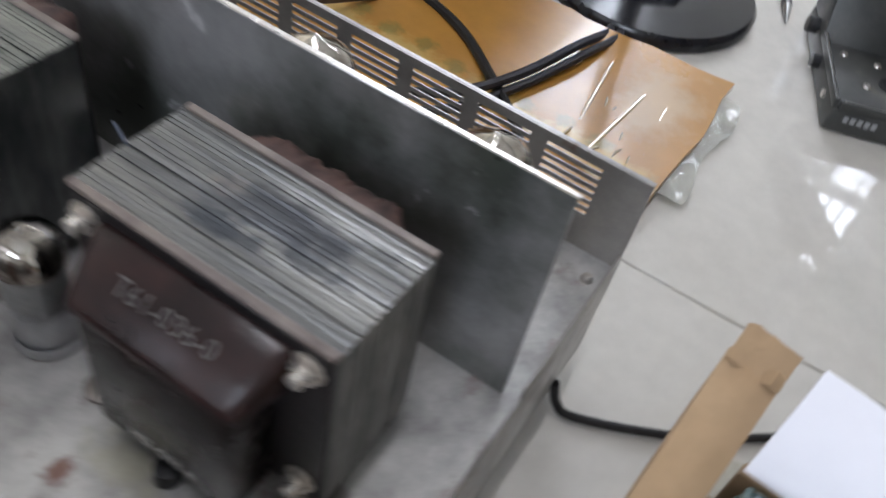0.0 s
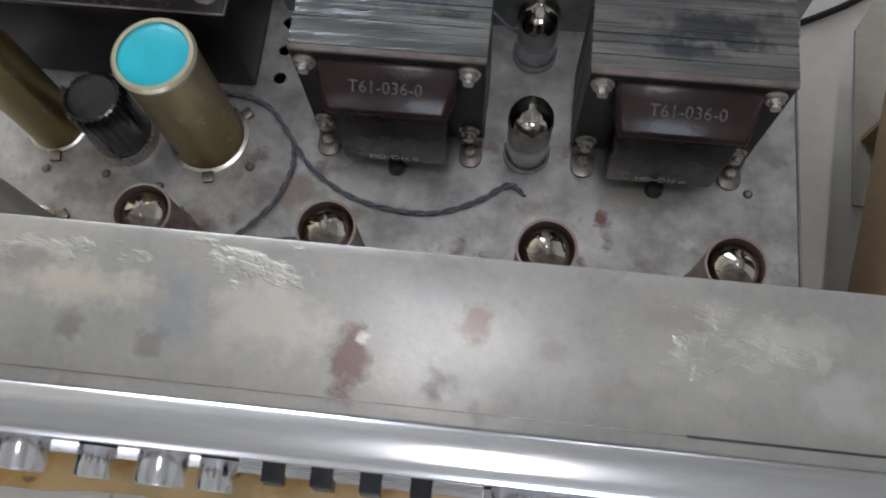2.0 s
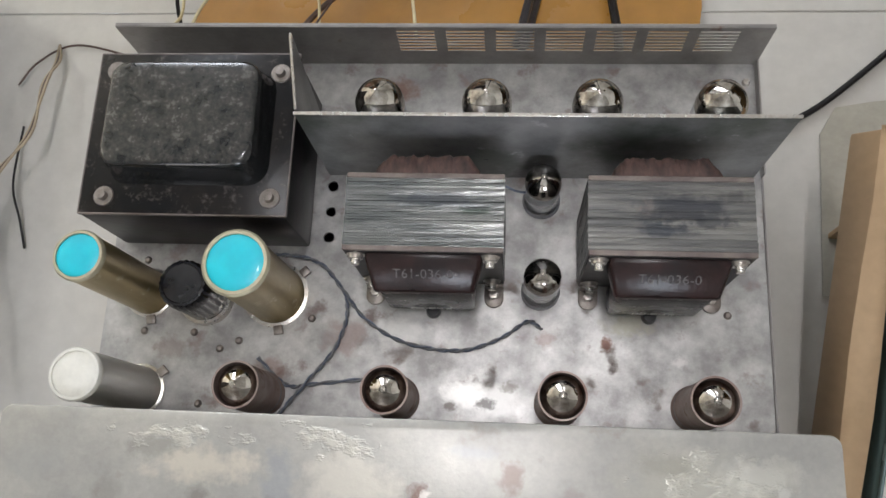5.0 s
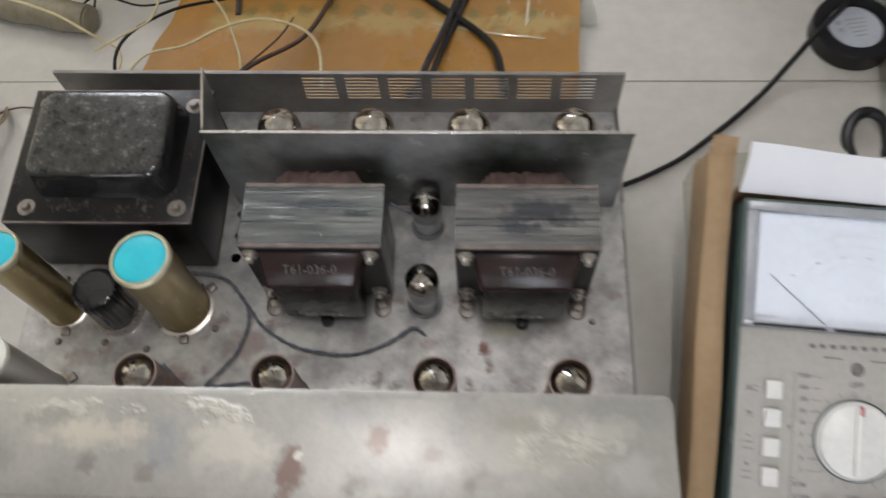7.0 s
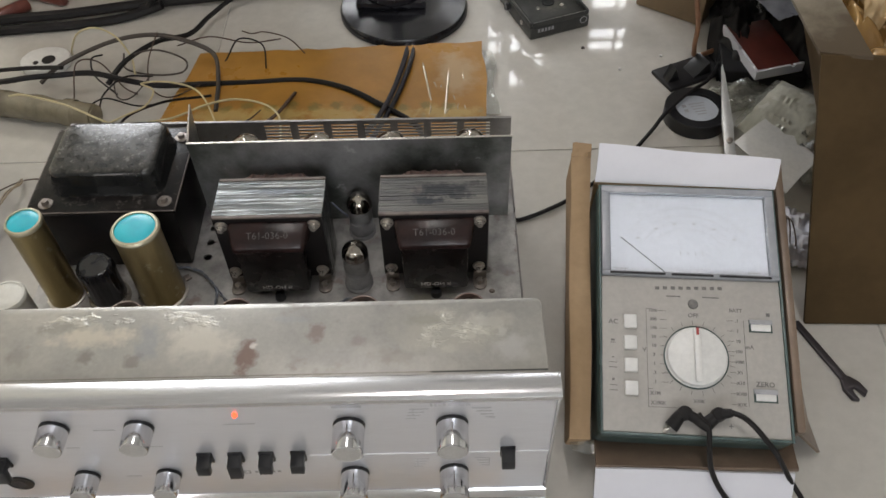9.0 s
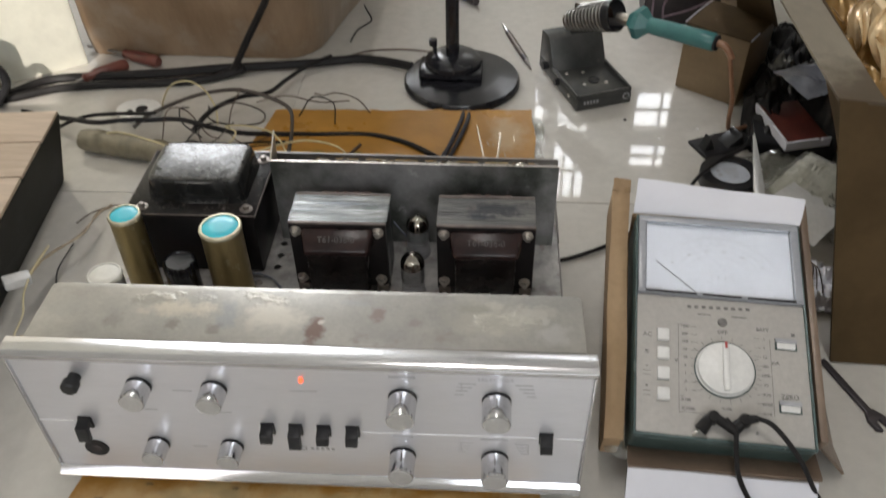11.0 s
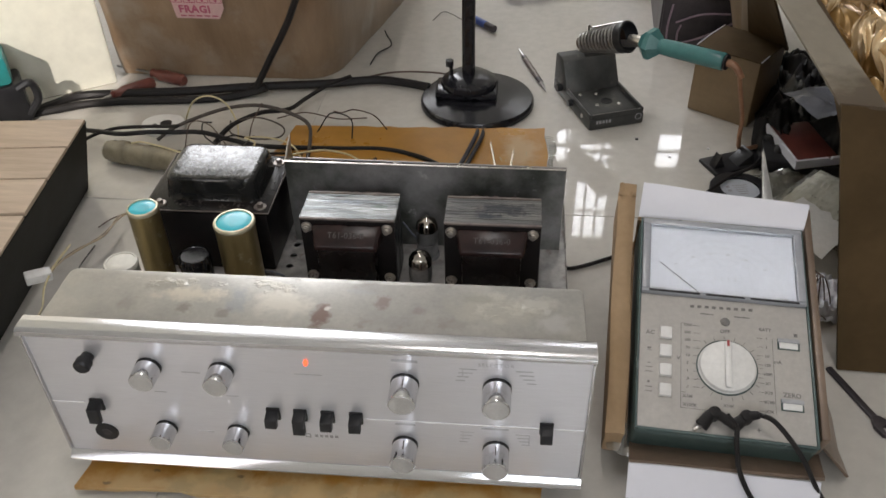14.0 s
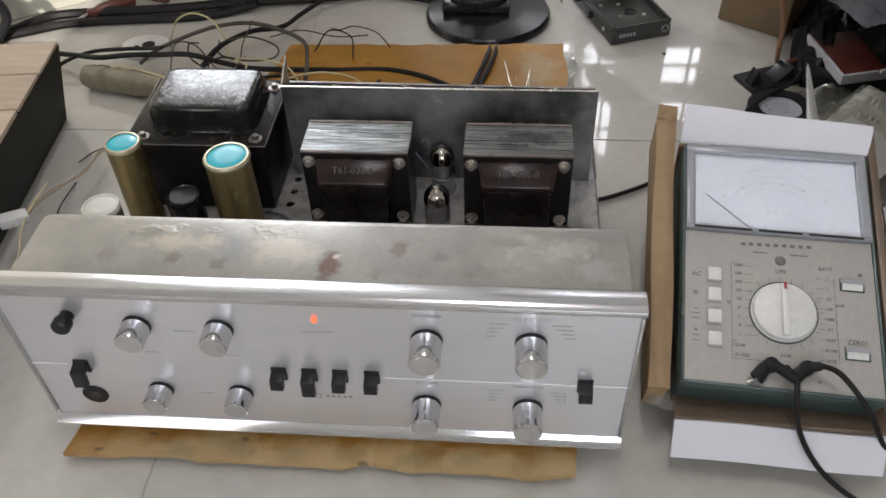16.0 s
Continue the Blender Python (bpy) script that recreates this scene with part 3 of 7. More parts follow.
def quads(rows, thick=0.0):
    """A sheet through a grid of points, with thickness."""
    own = bmesh.new()
    g = [[own.verts.new(p) for p in row] for row in rows]
    for a, b in zip(g, g[1:]):
        for i in range(len(a) - 1):
            own.faces.new((a[i], a[i + 1], b[i + 1], b[i]))
    bmesh.ops.recalc_face_normals(own, faces=own.faces[:])
    if thick:
        bmesh.ops.solidify(own, geom=own.faces[:], thickness=thick)
    return own


def words(text, size, mat, parent, m, label="", spread=1.0, name="lettering", bold=0.0):
    """Flat printed letters."""
    cu = bpy.data.curves.new(name, "FONT")
    cu.body, cu.size, cu.align_x, cu.align_y, cu.extrude, cu.space_character = text, size, "CENTER", "CENTER", 0.00008, spread
    cu.resolution_u, cu.offset = 2, bold
    tmp = bpy.data.objects.new("tmp", cu)
    scene.collection.objects.link(tmp)
    me = bpy.data.meshes.new_from_object(tmp.evaluated_get(bpy.context.evaluated_depsgraph_get()))
    bpy.data.objects.remove(tmp)
    me.materials.clear()
    me.materials.append(mat)
    ob = new(name, me)
    ob.parent = parent
    ob.matrix_local = m
    return tagged(ob, label) if label else ob


def bars(rects, mat, parent, m, label="", name="print_bar", h=0.00012):
    """Printed bars: (x, y, width, height) each, every one a part of its own."""
    for x, y, w, t in rects:
        part(name, box(x - w / 2, x + w / 2, y - t / 2, y + t / 2, 0, h), mat, parent, label, m, smooth=False)


UPRIGHT = pose(0, 0, 0, 90, 0, 0)  # a flat print turned to face -y

# ---- the room ----
floor = thing("floor", "glossy cream floor tiles with thin joints", "floor", kind="structure")
part("joint_bed", box(-2.6, 3.4, -2.6, 3.7, -0.05, -0.0012), M_GROUT, floor)
PITCH, OX, OY = 0.687, 0.079, 0.403
tile_mesh = None
for i in range(-4, 5):
    for j in range(-5, 5):
        at = Matrix.Translation((OX + (i + 0.5) * PITCH, OY + (j + 0.5) * PITCH, 0))
        if tile_mesh is None:
            h = PITCH / 2 - 0.0005
            first = part("tile", box(-h, h, -h, h, -0.012, 0, 0.0007, seg=1), M_TILE, floor, m=at)
            tile_mesh = first.data
        else:
            t = new("tile", tile_mesh)
            t.parent, t.matrix_local = floor, at


def wall(name, label, axis, at, span, height, thick, openings):
    """A wall of brick depth, with openings through it."""
    us = sorted({span[0], span[1], *(o[0] for o in openings), *(o[1] for o in openings)})
    zs = sorted({0.0, height, *(o[2] for o in openings), *(o[3] for o in openings)})
    bm = bmesh.new()
    for u0, u1 in zip(us, us[1:]):
        for z0, z1 in zip(zs, zs[1:]):
            if any(o[0] <= u0 and u1 <= o[1] and o[2] <= z0 and z1 <= o[3] for o in openings):
                continue
            if axis == "y":
                box(u0, u1, at, at + thick, z0, z1, 0, bm)
            else:
                box(at, at + thick, u0, u1, z0, z1, 0, bm)
    return tagged(part(name, bm, M_WALL, smooth=False), label, "wall", kind="structure")


wall("wall_north", "white painted wall with small windows", "y", FAR, (-2.6, 3.4), 2.7, 0.15, OPENINGS)
# doorway and window behind the camera: unseen, added to let light in
wall("wall_south", "plain white painted wall with an added doorway and window opening", "y", -2.65, (-2.6, 3.4), 2.7, 0.12, [(-1.35, -0.66, 0.0, 2.30), (0.28, 1.16, 1.02, 2.22)])
# unseen slab, added only to block sun through the south opening
tagged(part("porch_roof", box(-0.30, 1.40, -5.4, -2.65, 2.32, 2.42), M_CEIL, smooth=False), "unseen slab added to keep sun out of the south opening", "roof", kind="structure")
wall("wall_west", "plain white painted wall", "x", -2.6, (-2.6, 3.7), 2.7, 0.1, [])
wall("wall_east", "plain white painted wall", "x", 3.3, (-2.6, 3.7), 2.7, 0.1, [])
tagged(part("ceiling", box(-2.6, 3.4, -2.65, 3.75, 2.7, 2.8), M_CEIL), "plain white painted ceiling", "ceiling", kind="structure")
for k, (x0, x1, z0, z1) in enumerate(OPENINGS):
    w = thing(f"window_{k + 1}", "small window with thin dark painted bars", "window", kind="structure")
    bm = bmesh.new()
    for a, b in ((x0, x0 + 0.012), (x1 - 0.012, x1)):
        box(a, b, FAR + 0.01, FAR + 0.05, z0, z1, 0.002, bm)
    for a, b in ((z0, z0 + 0.012), (z1 - 0.012, z1)):
        box(x0 + 0.012, x1 - 0.012, FAR + 0.01, FAR + 0.05, a, b, 0.002, bm)
    part("window_frame", bm, M_FRAME, w)
    if k == 5:  # a scrolled iron grille
        for i in range(5):
            z = z0 + (z1 - z0) * (i + 0.5) / 5
            for j in range(3):
                x, s = x0 + (x1 - x0) * (j + 0.5) / 3, (-1) ** (i + j)
                scroll = [(x + s * 0.028 * math.cos(a * 0.9) * (1 - a / 9), FAR + 0.03, z + 0.028 * math.sin(a * 0.9) * (1 - a / 9)) for a in range(8)]
                part("grille_scroll", rod(scroll, 0.007, 6, 3), M_FRAME, w)
    nx, nz = (3, 2) if k == 4 else (4, 4) if k == 0 else (2, 2)
    for i in range(1, nx):
        u = x0 + (x1 - x0) * (0.7 if nx == 2 else i / nx)
        part("glazing_bar", box(u - 0.007, u + 0.007, FAR + 0.015, FAR + 0.035, z0, z1), M_FRAME, w)
    for i in range(1, nz):
        u = z0 + (z1 - z0) * i / nz
        part("glazing_bar", box(x0, x1, FAR + 0.018, FAR + 0.038, u - 0.007, u + 0.007), M_FRAME, w)
lamp = thing("ceiling_lamp", "slim white tube lamp fixed under the ceiling", "lamp", pose(0.31, 0.12, 2.7))
part("batten", box(-0.03, 0.03, -0.46, 0.46, -0.06, 0.0, 0.004), M_KNOBW, lamp)
part("tube", rod([(0, -0.44, -0.09), (0, 0.44, -0.09)], 0.013, 10, 1), M_SCALE, lamp)
# bright white wall end beside the big carton
u = Vector((-0.166, -0.107, 0)).normalized()
a, b = Vector((-0.260, 0.7197, 0)), Vector((-0.260, 0.7197, 0)) + u * 1.6
nrm = Vector((-u.y, u.x, 0)) * -1
if nrm.y < 0:
    nrm = -nrm
pts = [a, b, b + nrm * 0.25, a + Vector((-0.17, 0.20, 0))]
tagged(part("wall_pier", prism([(p.x, p.y) for p in pts], 0.0, 1.4, 0.004), M_PIERPAINT), "end of a bright cream-white painted wall", "wall", kind="structure")

# ---- the amplifier ----
amp = thing("amplifier", "old valve amplifier with silver front and open rusty chassis", "amplifier")
FY = -0.008  # the front panel's face
panel = part("front_panel", box(0.002, 0.438, FY, 0.004, 0.026, 0.164, 0.0006, seg=1), M_PANEL, amp, "brushed silver aluminium front panel")
# rounded trims round the panel
bm = prism([(-0.0108, 0.1655), (-0.0130, 0.1668), (-0.0134, 0.1690), (-0.0130, 0.1712), (-0.0112, 0.1726), (-0.0080, 0.1733), (0.0035, 0.1733), (0.0052, 0.1722), (0.0052, 0.1645), (-0.0075, 0.1645)], 0.0, 0.44,
           m=Matrix(((0, 0, 1, 0), (1, 0, 0, 0), (0, 1, 0, 0), (0, 0, 0, 1))))
part("top_trim", bm, M_TRIM, panel, "flat bright aluminium trim")
bm = prism([(-0.0132, 0.0182), (-0.0146, 0.0196), (-0.0142, 0.0210), (-0.0084, 0.0264), (0.006, 0.0264), (0.006, 0.0155), (-0.010, 0.0155)], 0.0, 0.44,
           m=Matrix(((0, 0, 1, 0), (1, 0, 0, 0), (0, 1, 0, 0), (0, 0, 0, 1))))
part("bottom_trim", bm, M_LIP, panel, "bright sloping aluminium lip")
for x in (0.0, 0.4378):
    part("side_trim", box(x, x + 0.0022, -0.0105, 0.006, 0.0282, 0.1628, 0.0006), M_TRIM, panel)
part("inlay_line", box(0.002, 0.030, FY - 0.0005, FY + 0.001, 0.0873, 0.0885), M_INLAY, panel, "thin bright inlaid line")
part("inlay_line", box(0.264, 0.4375, FY - 0.0005, FY + 0.001, 0.0863, 0.0875), M_INLAY, panel, "thin bright inlaid line")


def knob(x, z, r, length, parent):
    m = Matrix.Translation((x, FY, z)) @ pose(0, 0, 0, 90, 0, 0)
    k = part("control_knob", lathe([(0, 0.0026), (r * 0.97, 0.0026), (r, 0.0036), (r * 0.985, length - 0.001), (r * 0.94, length), (0, length)], 36), M_CHROME, parent,
             "turned chrome control knob", m)
    part("collar", lathe([(0, 0), (r * 1.01, 0), (r * 1.01, 0.0022), (r * 0.96, 0.0028), (0, 0.0028)], 32), M_BLACK, k, "black collar ring")
    part("face", lathe([(0, length - 0.0002), (r * 0.86, length - 0.0002), (r * 0.86, length + 0.0003), (0, length + 0.0004)], 32), M_KNOBFACE, k)
    if length > 0.021:
        part("pointer_groove", box(-0.0004, 0.0004, r * 0.9, r * 1.003, 0.0056, length * 0.62), M_DULLBOLT, k)
    return k


for x, z, r, length in ((0.0958, 0.1352, 0.0100, 0.0176), (0.1540, 0.1345, 0.0100, 0.0176), (0.0938, 0.0620, 0.0092, 0.0174), (0.1550, 0.0620, 0.0092, 0.0174),
                        (0.2975, 0.1315, 0.0110, 0.0225), (0.3682, 0.1315, 0.0110, 0.0225), (0.2945, 0.0585, 0.0105, 0.0220), (0.3688, 0.0585, 0.0108, 0.0230)):
    knob(x, z, r, length, amp)
m = Matrix.Translation((0.0485, FY, 0.1435)) @ pose(0, 0, 0, 90, 0, 0)
k = part("power_knob", lathe([(0, 0.006), (0.0066, 0.006), (0.0066, 0.0125), (0.0050, 0.014), (0, 0.014)], 10), M_BLACK, amp, "small black ribbed knob", m)
part("shaft", lathe([(0, 0), (0.005, 0), (0.005, 0.0065), (0, 0.0065)], 20), M_BLACK, k)


def lever(x, z, drop, parent):
    s = part("lever_switch", box(x - 0.0055, x + 0.0055, FY - 0.002, FY + 0.002, z - 0.009, z + 0.004, 0.0006), M_BLACK, parent, "black lever switch")
    bm = prism([(0, 0.0035), (-0.011, 0.001), (-0.0125, -drop), (-0.0075, -drop - 0.001), (-0.006, -0.004), (0, -0.006)], -0.0048, 0.0048, 0.0006,
               m=Matrix(((0, 0, 1, x), (1, 0, 0, FY), (0, 1, 0, z), (0, 0, 0, 1))))
    part("lever", bm, M_BLACK, s)
    return s


for x, z, d in ((0.0405, 0.090, 0.014), (0.1885, 0.0905, 0.008), (0.2108, 0.0905, 0.014), (0.2332, 0.0905, 0.008), (0.2562, 0.0905, 0.008), (0.408, 0.0905, 0.008)):
    lever(x, z, d, amp)
m = Matrix.Translation((0.0393, FY, 0.0525)) @ pose(0, 0, 0, 90, 0, 0)
j = part("headphone_jack", lathe([(0, 0.0004), (0.0092, 0.0006), (0.0098, 0.0012), (0.0100, 0.0)], 28), M_BLACK, amp, "round black socket plate", m)
part("socket", lathe([(0, 0.0008), (0.0036, 0.0008), (0.0040, 0.0010), (0.0042, 0.0004)], 20), M_DARKMETAL, j)
m = Matrix.Translation((0.2222, FY, 0.1487)) @ pose(0, 0, 0, 90, 0, 0)
part("pilot_lamp", lathe([(0, 0), (0.0024, 0), (0.0024, 0.001), (0.0018, 0.0020), (0, 0.0024)], 16, m=Matrix.Diagonal((0.75, 1.25, 1, 1))), M_LED, amp, "glowing red pilot lamp", m)
ON_PANEL = Matrix.Translation((0, FY - 0.0001, 0)) @ UPRIGHT
words("SELECTOR", 0.0052, M_PALEPRINT, panel, ON_PANEL @ Matrix.Translation((0.367, 0.1555, 0)), spread=1.15)
rects = [(0.298, 0.1555, 0.020, 0.0028), (0.2955, 0.0835, 0.016, 0.0026), (0.3675, 0.0835, 0.022, 0.0022)]
for i in range(4):
    for s in (-1, 1):
        rects += [(0.367 + s * (0.021 + 0.002 * i), 0.1505 - 0.0042 * i, 0.013 - 0.002 * i, 0.0011), (0.3675 + s * (0.022 + 0.001 * i), 0.078 - 0.0040 * i, 0.011 - 0.0015 * i, 0.001)]
rects += [(0.342, 0.147, 0.0006, 0.009), (0.342, 0.072, 0.0006, 0.012), (0.395, 0.072, 0.0006, 0.012), (0.1285, 0.131, 0.015, 0.0013), (0.128, 0.060, 0.012, 0.0012),
          (0.2222, 0.1355, 0.022, 0.0010), (0.1575, 0.106, 0.010, 0.0011), (0.0985, 0.1065, 0.010, 0.0011)]
bars(rects, M_PALEPRINT, panel, ON_PANEL)
rects = [(0.2135 - 0.0015, 0.0625, 0.0009, 0.0046), (0.2135 + 0.0025, 0.0625, 0.0009, 0.0046), (0.2140, 0.0645, 0.0045, 0.0009), (0.2140, 0.0605, 0.0045, 0.0009)]
rects += [(0.221 + 0.0042 * i, 0.0625, 0.0026, 0.0030) for i in range(5)]
bars(rects, M_GREYINK, panel, ON_PANEL, "maker's mark as plain bars")

# the front cover
arc = [(0.006 * math.cos(math.pi * q / 12), 0.006 * math.sin(math.pi * q / 12)) for q in range(7)]
outline = [(0.006, 0.006), (0.434, 0.006)] + [(0.428 + a, 0.067 + b) for a, b in arc] + [(0.012 - b, 0.067 + a) for a, b in arc]
cover = part("front_cover", prism(outline, 0.062, 0.1645, 0.0014), M_COVER, amp, "worn grey painted steel cover")
part("seam", box(0.0075, 0.355, 0.0118, 0.0123, 0.1643, 0.16475), M_DULLBOLT, cover)
part("seam", box(0.355, 0.4335, 0.0114, 0.0124, 0.1643, 0.16485), M_INK, cover)
# chassis: tray with deck and side walls
DZ = 0.075
HOLES = [(0.1528, 0.2283, 0.0036), (0.1528, 0.2104, 0.0034), (0.1528, 0.1929, 0.0036)]
bm = bmesh.new()
loops = [[(0.009, 0.0), (0.431, 0.0), (0.431, 0.322), (0.009, 0.322)]]
loops += [[(hx + hr * math.cos(math.pi * k / 10), hy + hr * math.sin(math.pi * k / 10)) for k in range(20)] for hx, hy, hr in HOLES]
for loop in loops:
    vs = [bm.verts.new((x, y, DZ)) for x, y in loop]
    for p, q in zip(vs, vs[1:] + vs[:1]):
        bm.edges.new((p, q))
bmesh.ops.triangle_fill(bm, use_beauty=True, edges=bm.edges[:])
bmesh.ops.solidify(bm, geom=bm.faces[:], thickness=0.0015)
if sum(f.normal.z * f.calc_area() * (f.calc_center_median().z > DZ - 0.0007) for f in bm.faces) < 0:
    bmesh.ops.reverse_faces(bm, faces=bm.faces[:])
top = max(v.co.z for v in bm.verts)
for v in bm.verts:
    v.co.z += DZ - top
chassis = part("chassis", bm, M_DECK, amp, "stained zinc-plated steel deck", smooth=False)
for x in (0.009, 0.4295):
    part("side_wall", box(x, x + 0.0015, 0.005, 0.322, 0.016, DZ - 0.0017, 0), M_DECK, chassis)
part("back_wall", box(0.0107, 0.4293, 0.3205, 0.322, 0.016, DZ - 0.0017, 0), M_DECK, chassis)
part("bottom_plate", box(0.0107, 0.4293, 0.005, 0.3203, 0.014, 0.016, 0), M_DECK, chassis)
for x, y in ((0.04, 0.05), (0.40, 0.05), (0.04, 0.28), (0.40, 0.28)):
    part("foot", lathe([(0, 0.006), (0.011, 0.006), (0.013, 0.0145), (0, 0.0145)], 16, at=(x, y, 0)), M_RUBBER, chassis)
part("deck_lip", box(0.4298, 0.4312, 0.074, 0.2383, DZ - 0.004, DZ + 0.0012, 0.0003, seg=1), M_REAR, chassis)
for x, y in ((0.037, 0.128), (0.07, 0.128), (0.088, 0.118), (0.10, 0.1235), (0.405, 0.148), (0.078, 0.083), (0.118, 0.147), (0.033, 0.175), (0.146, 0.139)):
    part("screw", lathe([(0, 0.0016), (0.0014, 0.0015), (0.0024, 0.0006), (0.0026, 0)], 10, at=(x, y, DZ)), M_DULLBOLT, chassis)
# shield and rear panel
bm = box(0.150, 0.424, 0.2362, 0.2374, DZ, 0.1715, 0.0003, seg=1)
shield = part("heat_shield", bm, M_SHIELD, amp, "tarnished upright steel shield plate")
part("folded_edge", box(0.1495, 0.4245, 0.2358, 0.2380, 0.1716, 0.1724, 0.0003, seg=1), M_BOLT, shield, "bright folded top edge")
bm = prism([(0.2390, DZ + 0.0003), (0.2390, 0.1722), (0.2860, 0.1730), (0.2640, DZ + 0.0003)], -0.0005, 0.0005, m=Matrix(((0, -0.16, 1, 0.1895), (1, 0, 0, 0), (0, 1, 0, 0), (0, 0, 0, 1))))
for v in bm.verts:
    v.co.x = 0.1508 - 0.15 * (v.co.y - 0.239) + (0.0005 if v.co.x > 0.1895 - 0.16 * v.co.z else -0.0005)
part("side_plate", bm, M_SHIELD, shield, "bent side plate with a pointed corner", smooth=False)
part("plate_edge", rod([(0.1508, 0.2390, 0.1724), (0.1473, 0.2620, 0.1728), (0.1438, 0.2858, 0.1732)], 0.0009, 6, 3), M_BOLT, shield, "thin bright edge")
RY, RZ0, RZ1 = 0.3185, DZ, 0.1265
cols = [(0.1955 + i * 0.0318, 0.1955 + i * 0.0318 + 0.0245) for i in range(7)]
slots = [0.0945 + i * 0.0042 for i in range(7)]
rear = part("rear_panel", box(0.012, cols[0][0], RY, RY + 0.0006, RZ0, RZ1), M_REAR, amp, "slotted tarnished steel rear panel")
part("end_strip", box(cols[-1][1], 0.431, RY, RY + 0.0006, RZ0, RZ1), M_REAR, rear)
for (a0, a1), (b0, b1) in zip(cols, cols[1:]):
    part("strip", box(a1, b0, RY, RY + 0.0006, RZ0, RZ1), M_REAR, rear)
for a0, a1 in cols:
    zs = [RZ0] + [v for s in slots for v in (s, s + 0.0020)] + [RZ1]
    for z0, z1 in zip(zs[::2], zs[1::2]):
        part("slat", box(a0, a1, RY, RY + 0.0006, z0, z1), M_REAR, rear, smooth=False)
part("rear_flange", box(0.012, 0.431, RY + 0.0008, RY + 0.0030, RZ1 - 0.0012, RZ1, 0.0003, seg=1), M_REAR, rear)
part("side_flange", box(0.4298, 0.4310, 0.2385, RY - 0.0002, DZ + 0.0003, 0.0835, 0.0002, seg=1), M_REAR, rear)
part("corner_screw", lathe([(0, 0.0025), (0.0022, 0.0022), (0.003, 0)], 10, at=(0.424, 0.305, DZ)), M_BOLT, rear)
# the rear panel sags towards its right end
for ob in [rear, *rear.children]:
    for v in ob.data.vertices:
        v.co.z = DZ + (v.co.z - DZ) * (1 - 0.03 - 0.07 * min(max((v.co.x - 0.02) / 0.41, 0), 1))

# power transformer
ptr = part("power_transformer", box(0.016, 0.141, 0.186, 0.288, DZ + 0.0003, 0.1425, 0.002), M_BRACKET, amp, "big black power transformer")
part("flange", box(0.0185, 0.1435, 0.1845, 0.2880, 0.1426, 0.1456, 0.0008), M_FLANGE, ptr, "black flange with worn edges")
for p, q in (((0.0190, 0.1850), (0.1430, 0.1850)), ((0.1430, 0.1850), (0.1430, 0.2875)), ((0.0190, 0.1850), (0.0190, 0.2875)), ((0.0190, 0.2875), (0.1430, 0.2875))):
    part("worn_edge", rod([(*p, 0.1452), ((p[0] + q[0]) / 2, (p[1] + q[1]) / 2, 0.1453), (*q, 0.1452)], 0.0006, 6, 3), M_EDGE, ptr, "rubbed brown edge")
bm = bmesh.new()
sections = [(-0.0010, 0.1452), (0.0002, 0.1475), (0.0008, 0.152), (0.0026, 0.1650), (0.0031, 0.1672), (0.0040, 0.1686), (0.0054, 0.1693), (0.0090, 0.1696), (0.030, 0.1698)]
rings = []
for inset, z in sections:
    x0, x1, y0, y1, c = 0.035 + inset, 0.130 - inset, 0.2035 + inset, 0.2745 - inset, max(0.012 - inset * 0.4, 0.003)
    ring = []
    for cx, cy, s in ((x1 - c, y1 - c, 0), (x0 + c, y1 - c, 90), (x0 + c, y0 + c, 180), (x1 - c, y0 + c, 270)):
        for q in range(5):
            w = radians(s + q * 22.5)
            ring.append(bm.verts.new((cx + c * math.cos(w), cy + c * math.sin(w), z + 0.0006 * math.sin(90 * cx) )))
    rings.append(ring)
for p, q in zip(rings, rings[1:]):
    for i in range(len(p)):
        bm.faces.new((p[i], p[(i + 1) % len(p)], q[(i + 1) % len(q)], q[i]))
bm.faces.new(rings[-1])
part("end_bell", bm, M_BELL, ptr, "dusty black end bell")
for x, y in ((0.0335, 0.1955), (0.1328, 0.1955), (0.1322, 0.2745), (0.030, 0.2760)):
    b = part("bolt", lathe([(0, 0.0045), (0.0026, 0.0042), (0.003, 0.0008), (0.0058, 0.0008), (0.0062, 0)], 18, at=(x, y, 0.1457)), M_DULLBOLT, ptr)


# output transformers
def lamination(core, w, a, b, z0, z1, rng, mat):
    """One steel sheet on edge, its upper edge slightly ragged and tilted."""
    own = bmesh.new()
    n, dx = 9, rng.uniform(-0.0002, 0.0002)
    base, tilt = rng.uniform(-0.0003, 0.0001), rng.uniform(-0.00007, 0.00007)
    rows = []
    for i in range(n + 1):
        x, e = dx + w * i / n, rng.uniform(-0.00012, 0.00012)
        t = tilt + rng.uniform(-0.00005, 0.00005)
        rows.append([own.verts.new((x, y, z)) for y, z in ((a, z0), (a, z1 + base + e - t), (b, z1 + base + e + t), (b, z0))])
    for p, q in zip(rows, rows[1:]):
        for k in range(4):
            own.faces.new((p[k], p[(k + 1) % 4], q[(k + 1) % 4], q[k]))
    own.faces.new(rows[0][::-1])
    own.faces.new(rows[-1])
    bmesh.ops.recalc_face_normals(own, faces=own.faces[:])
    part("lamination", own, mat, core, smooth=False)


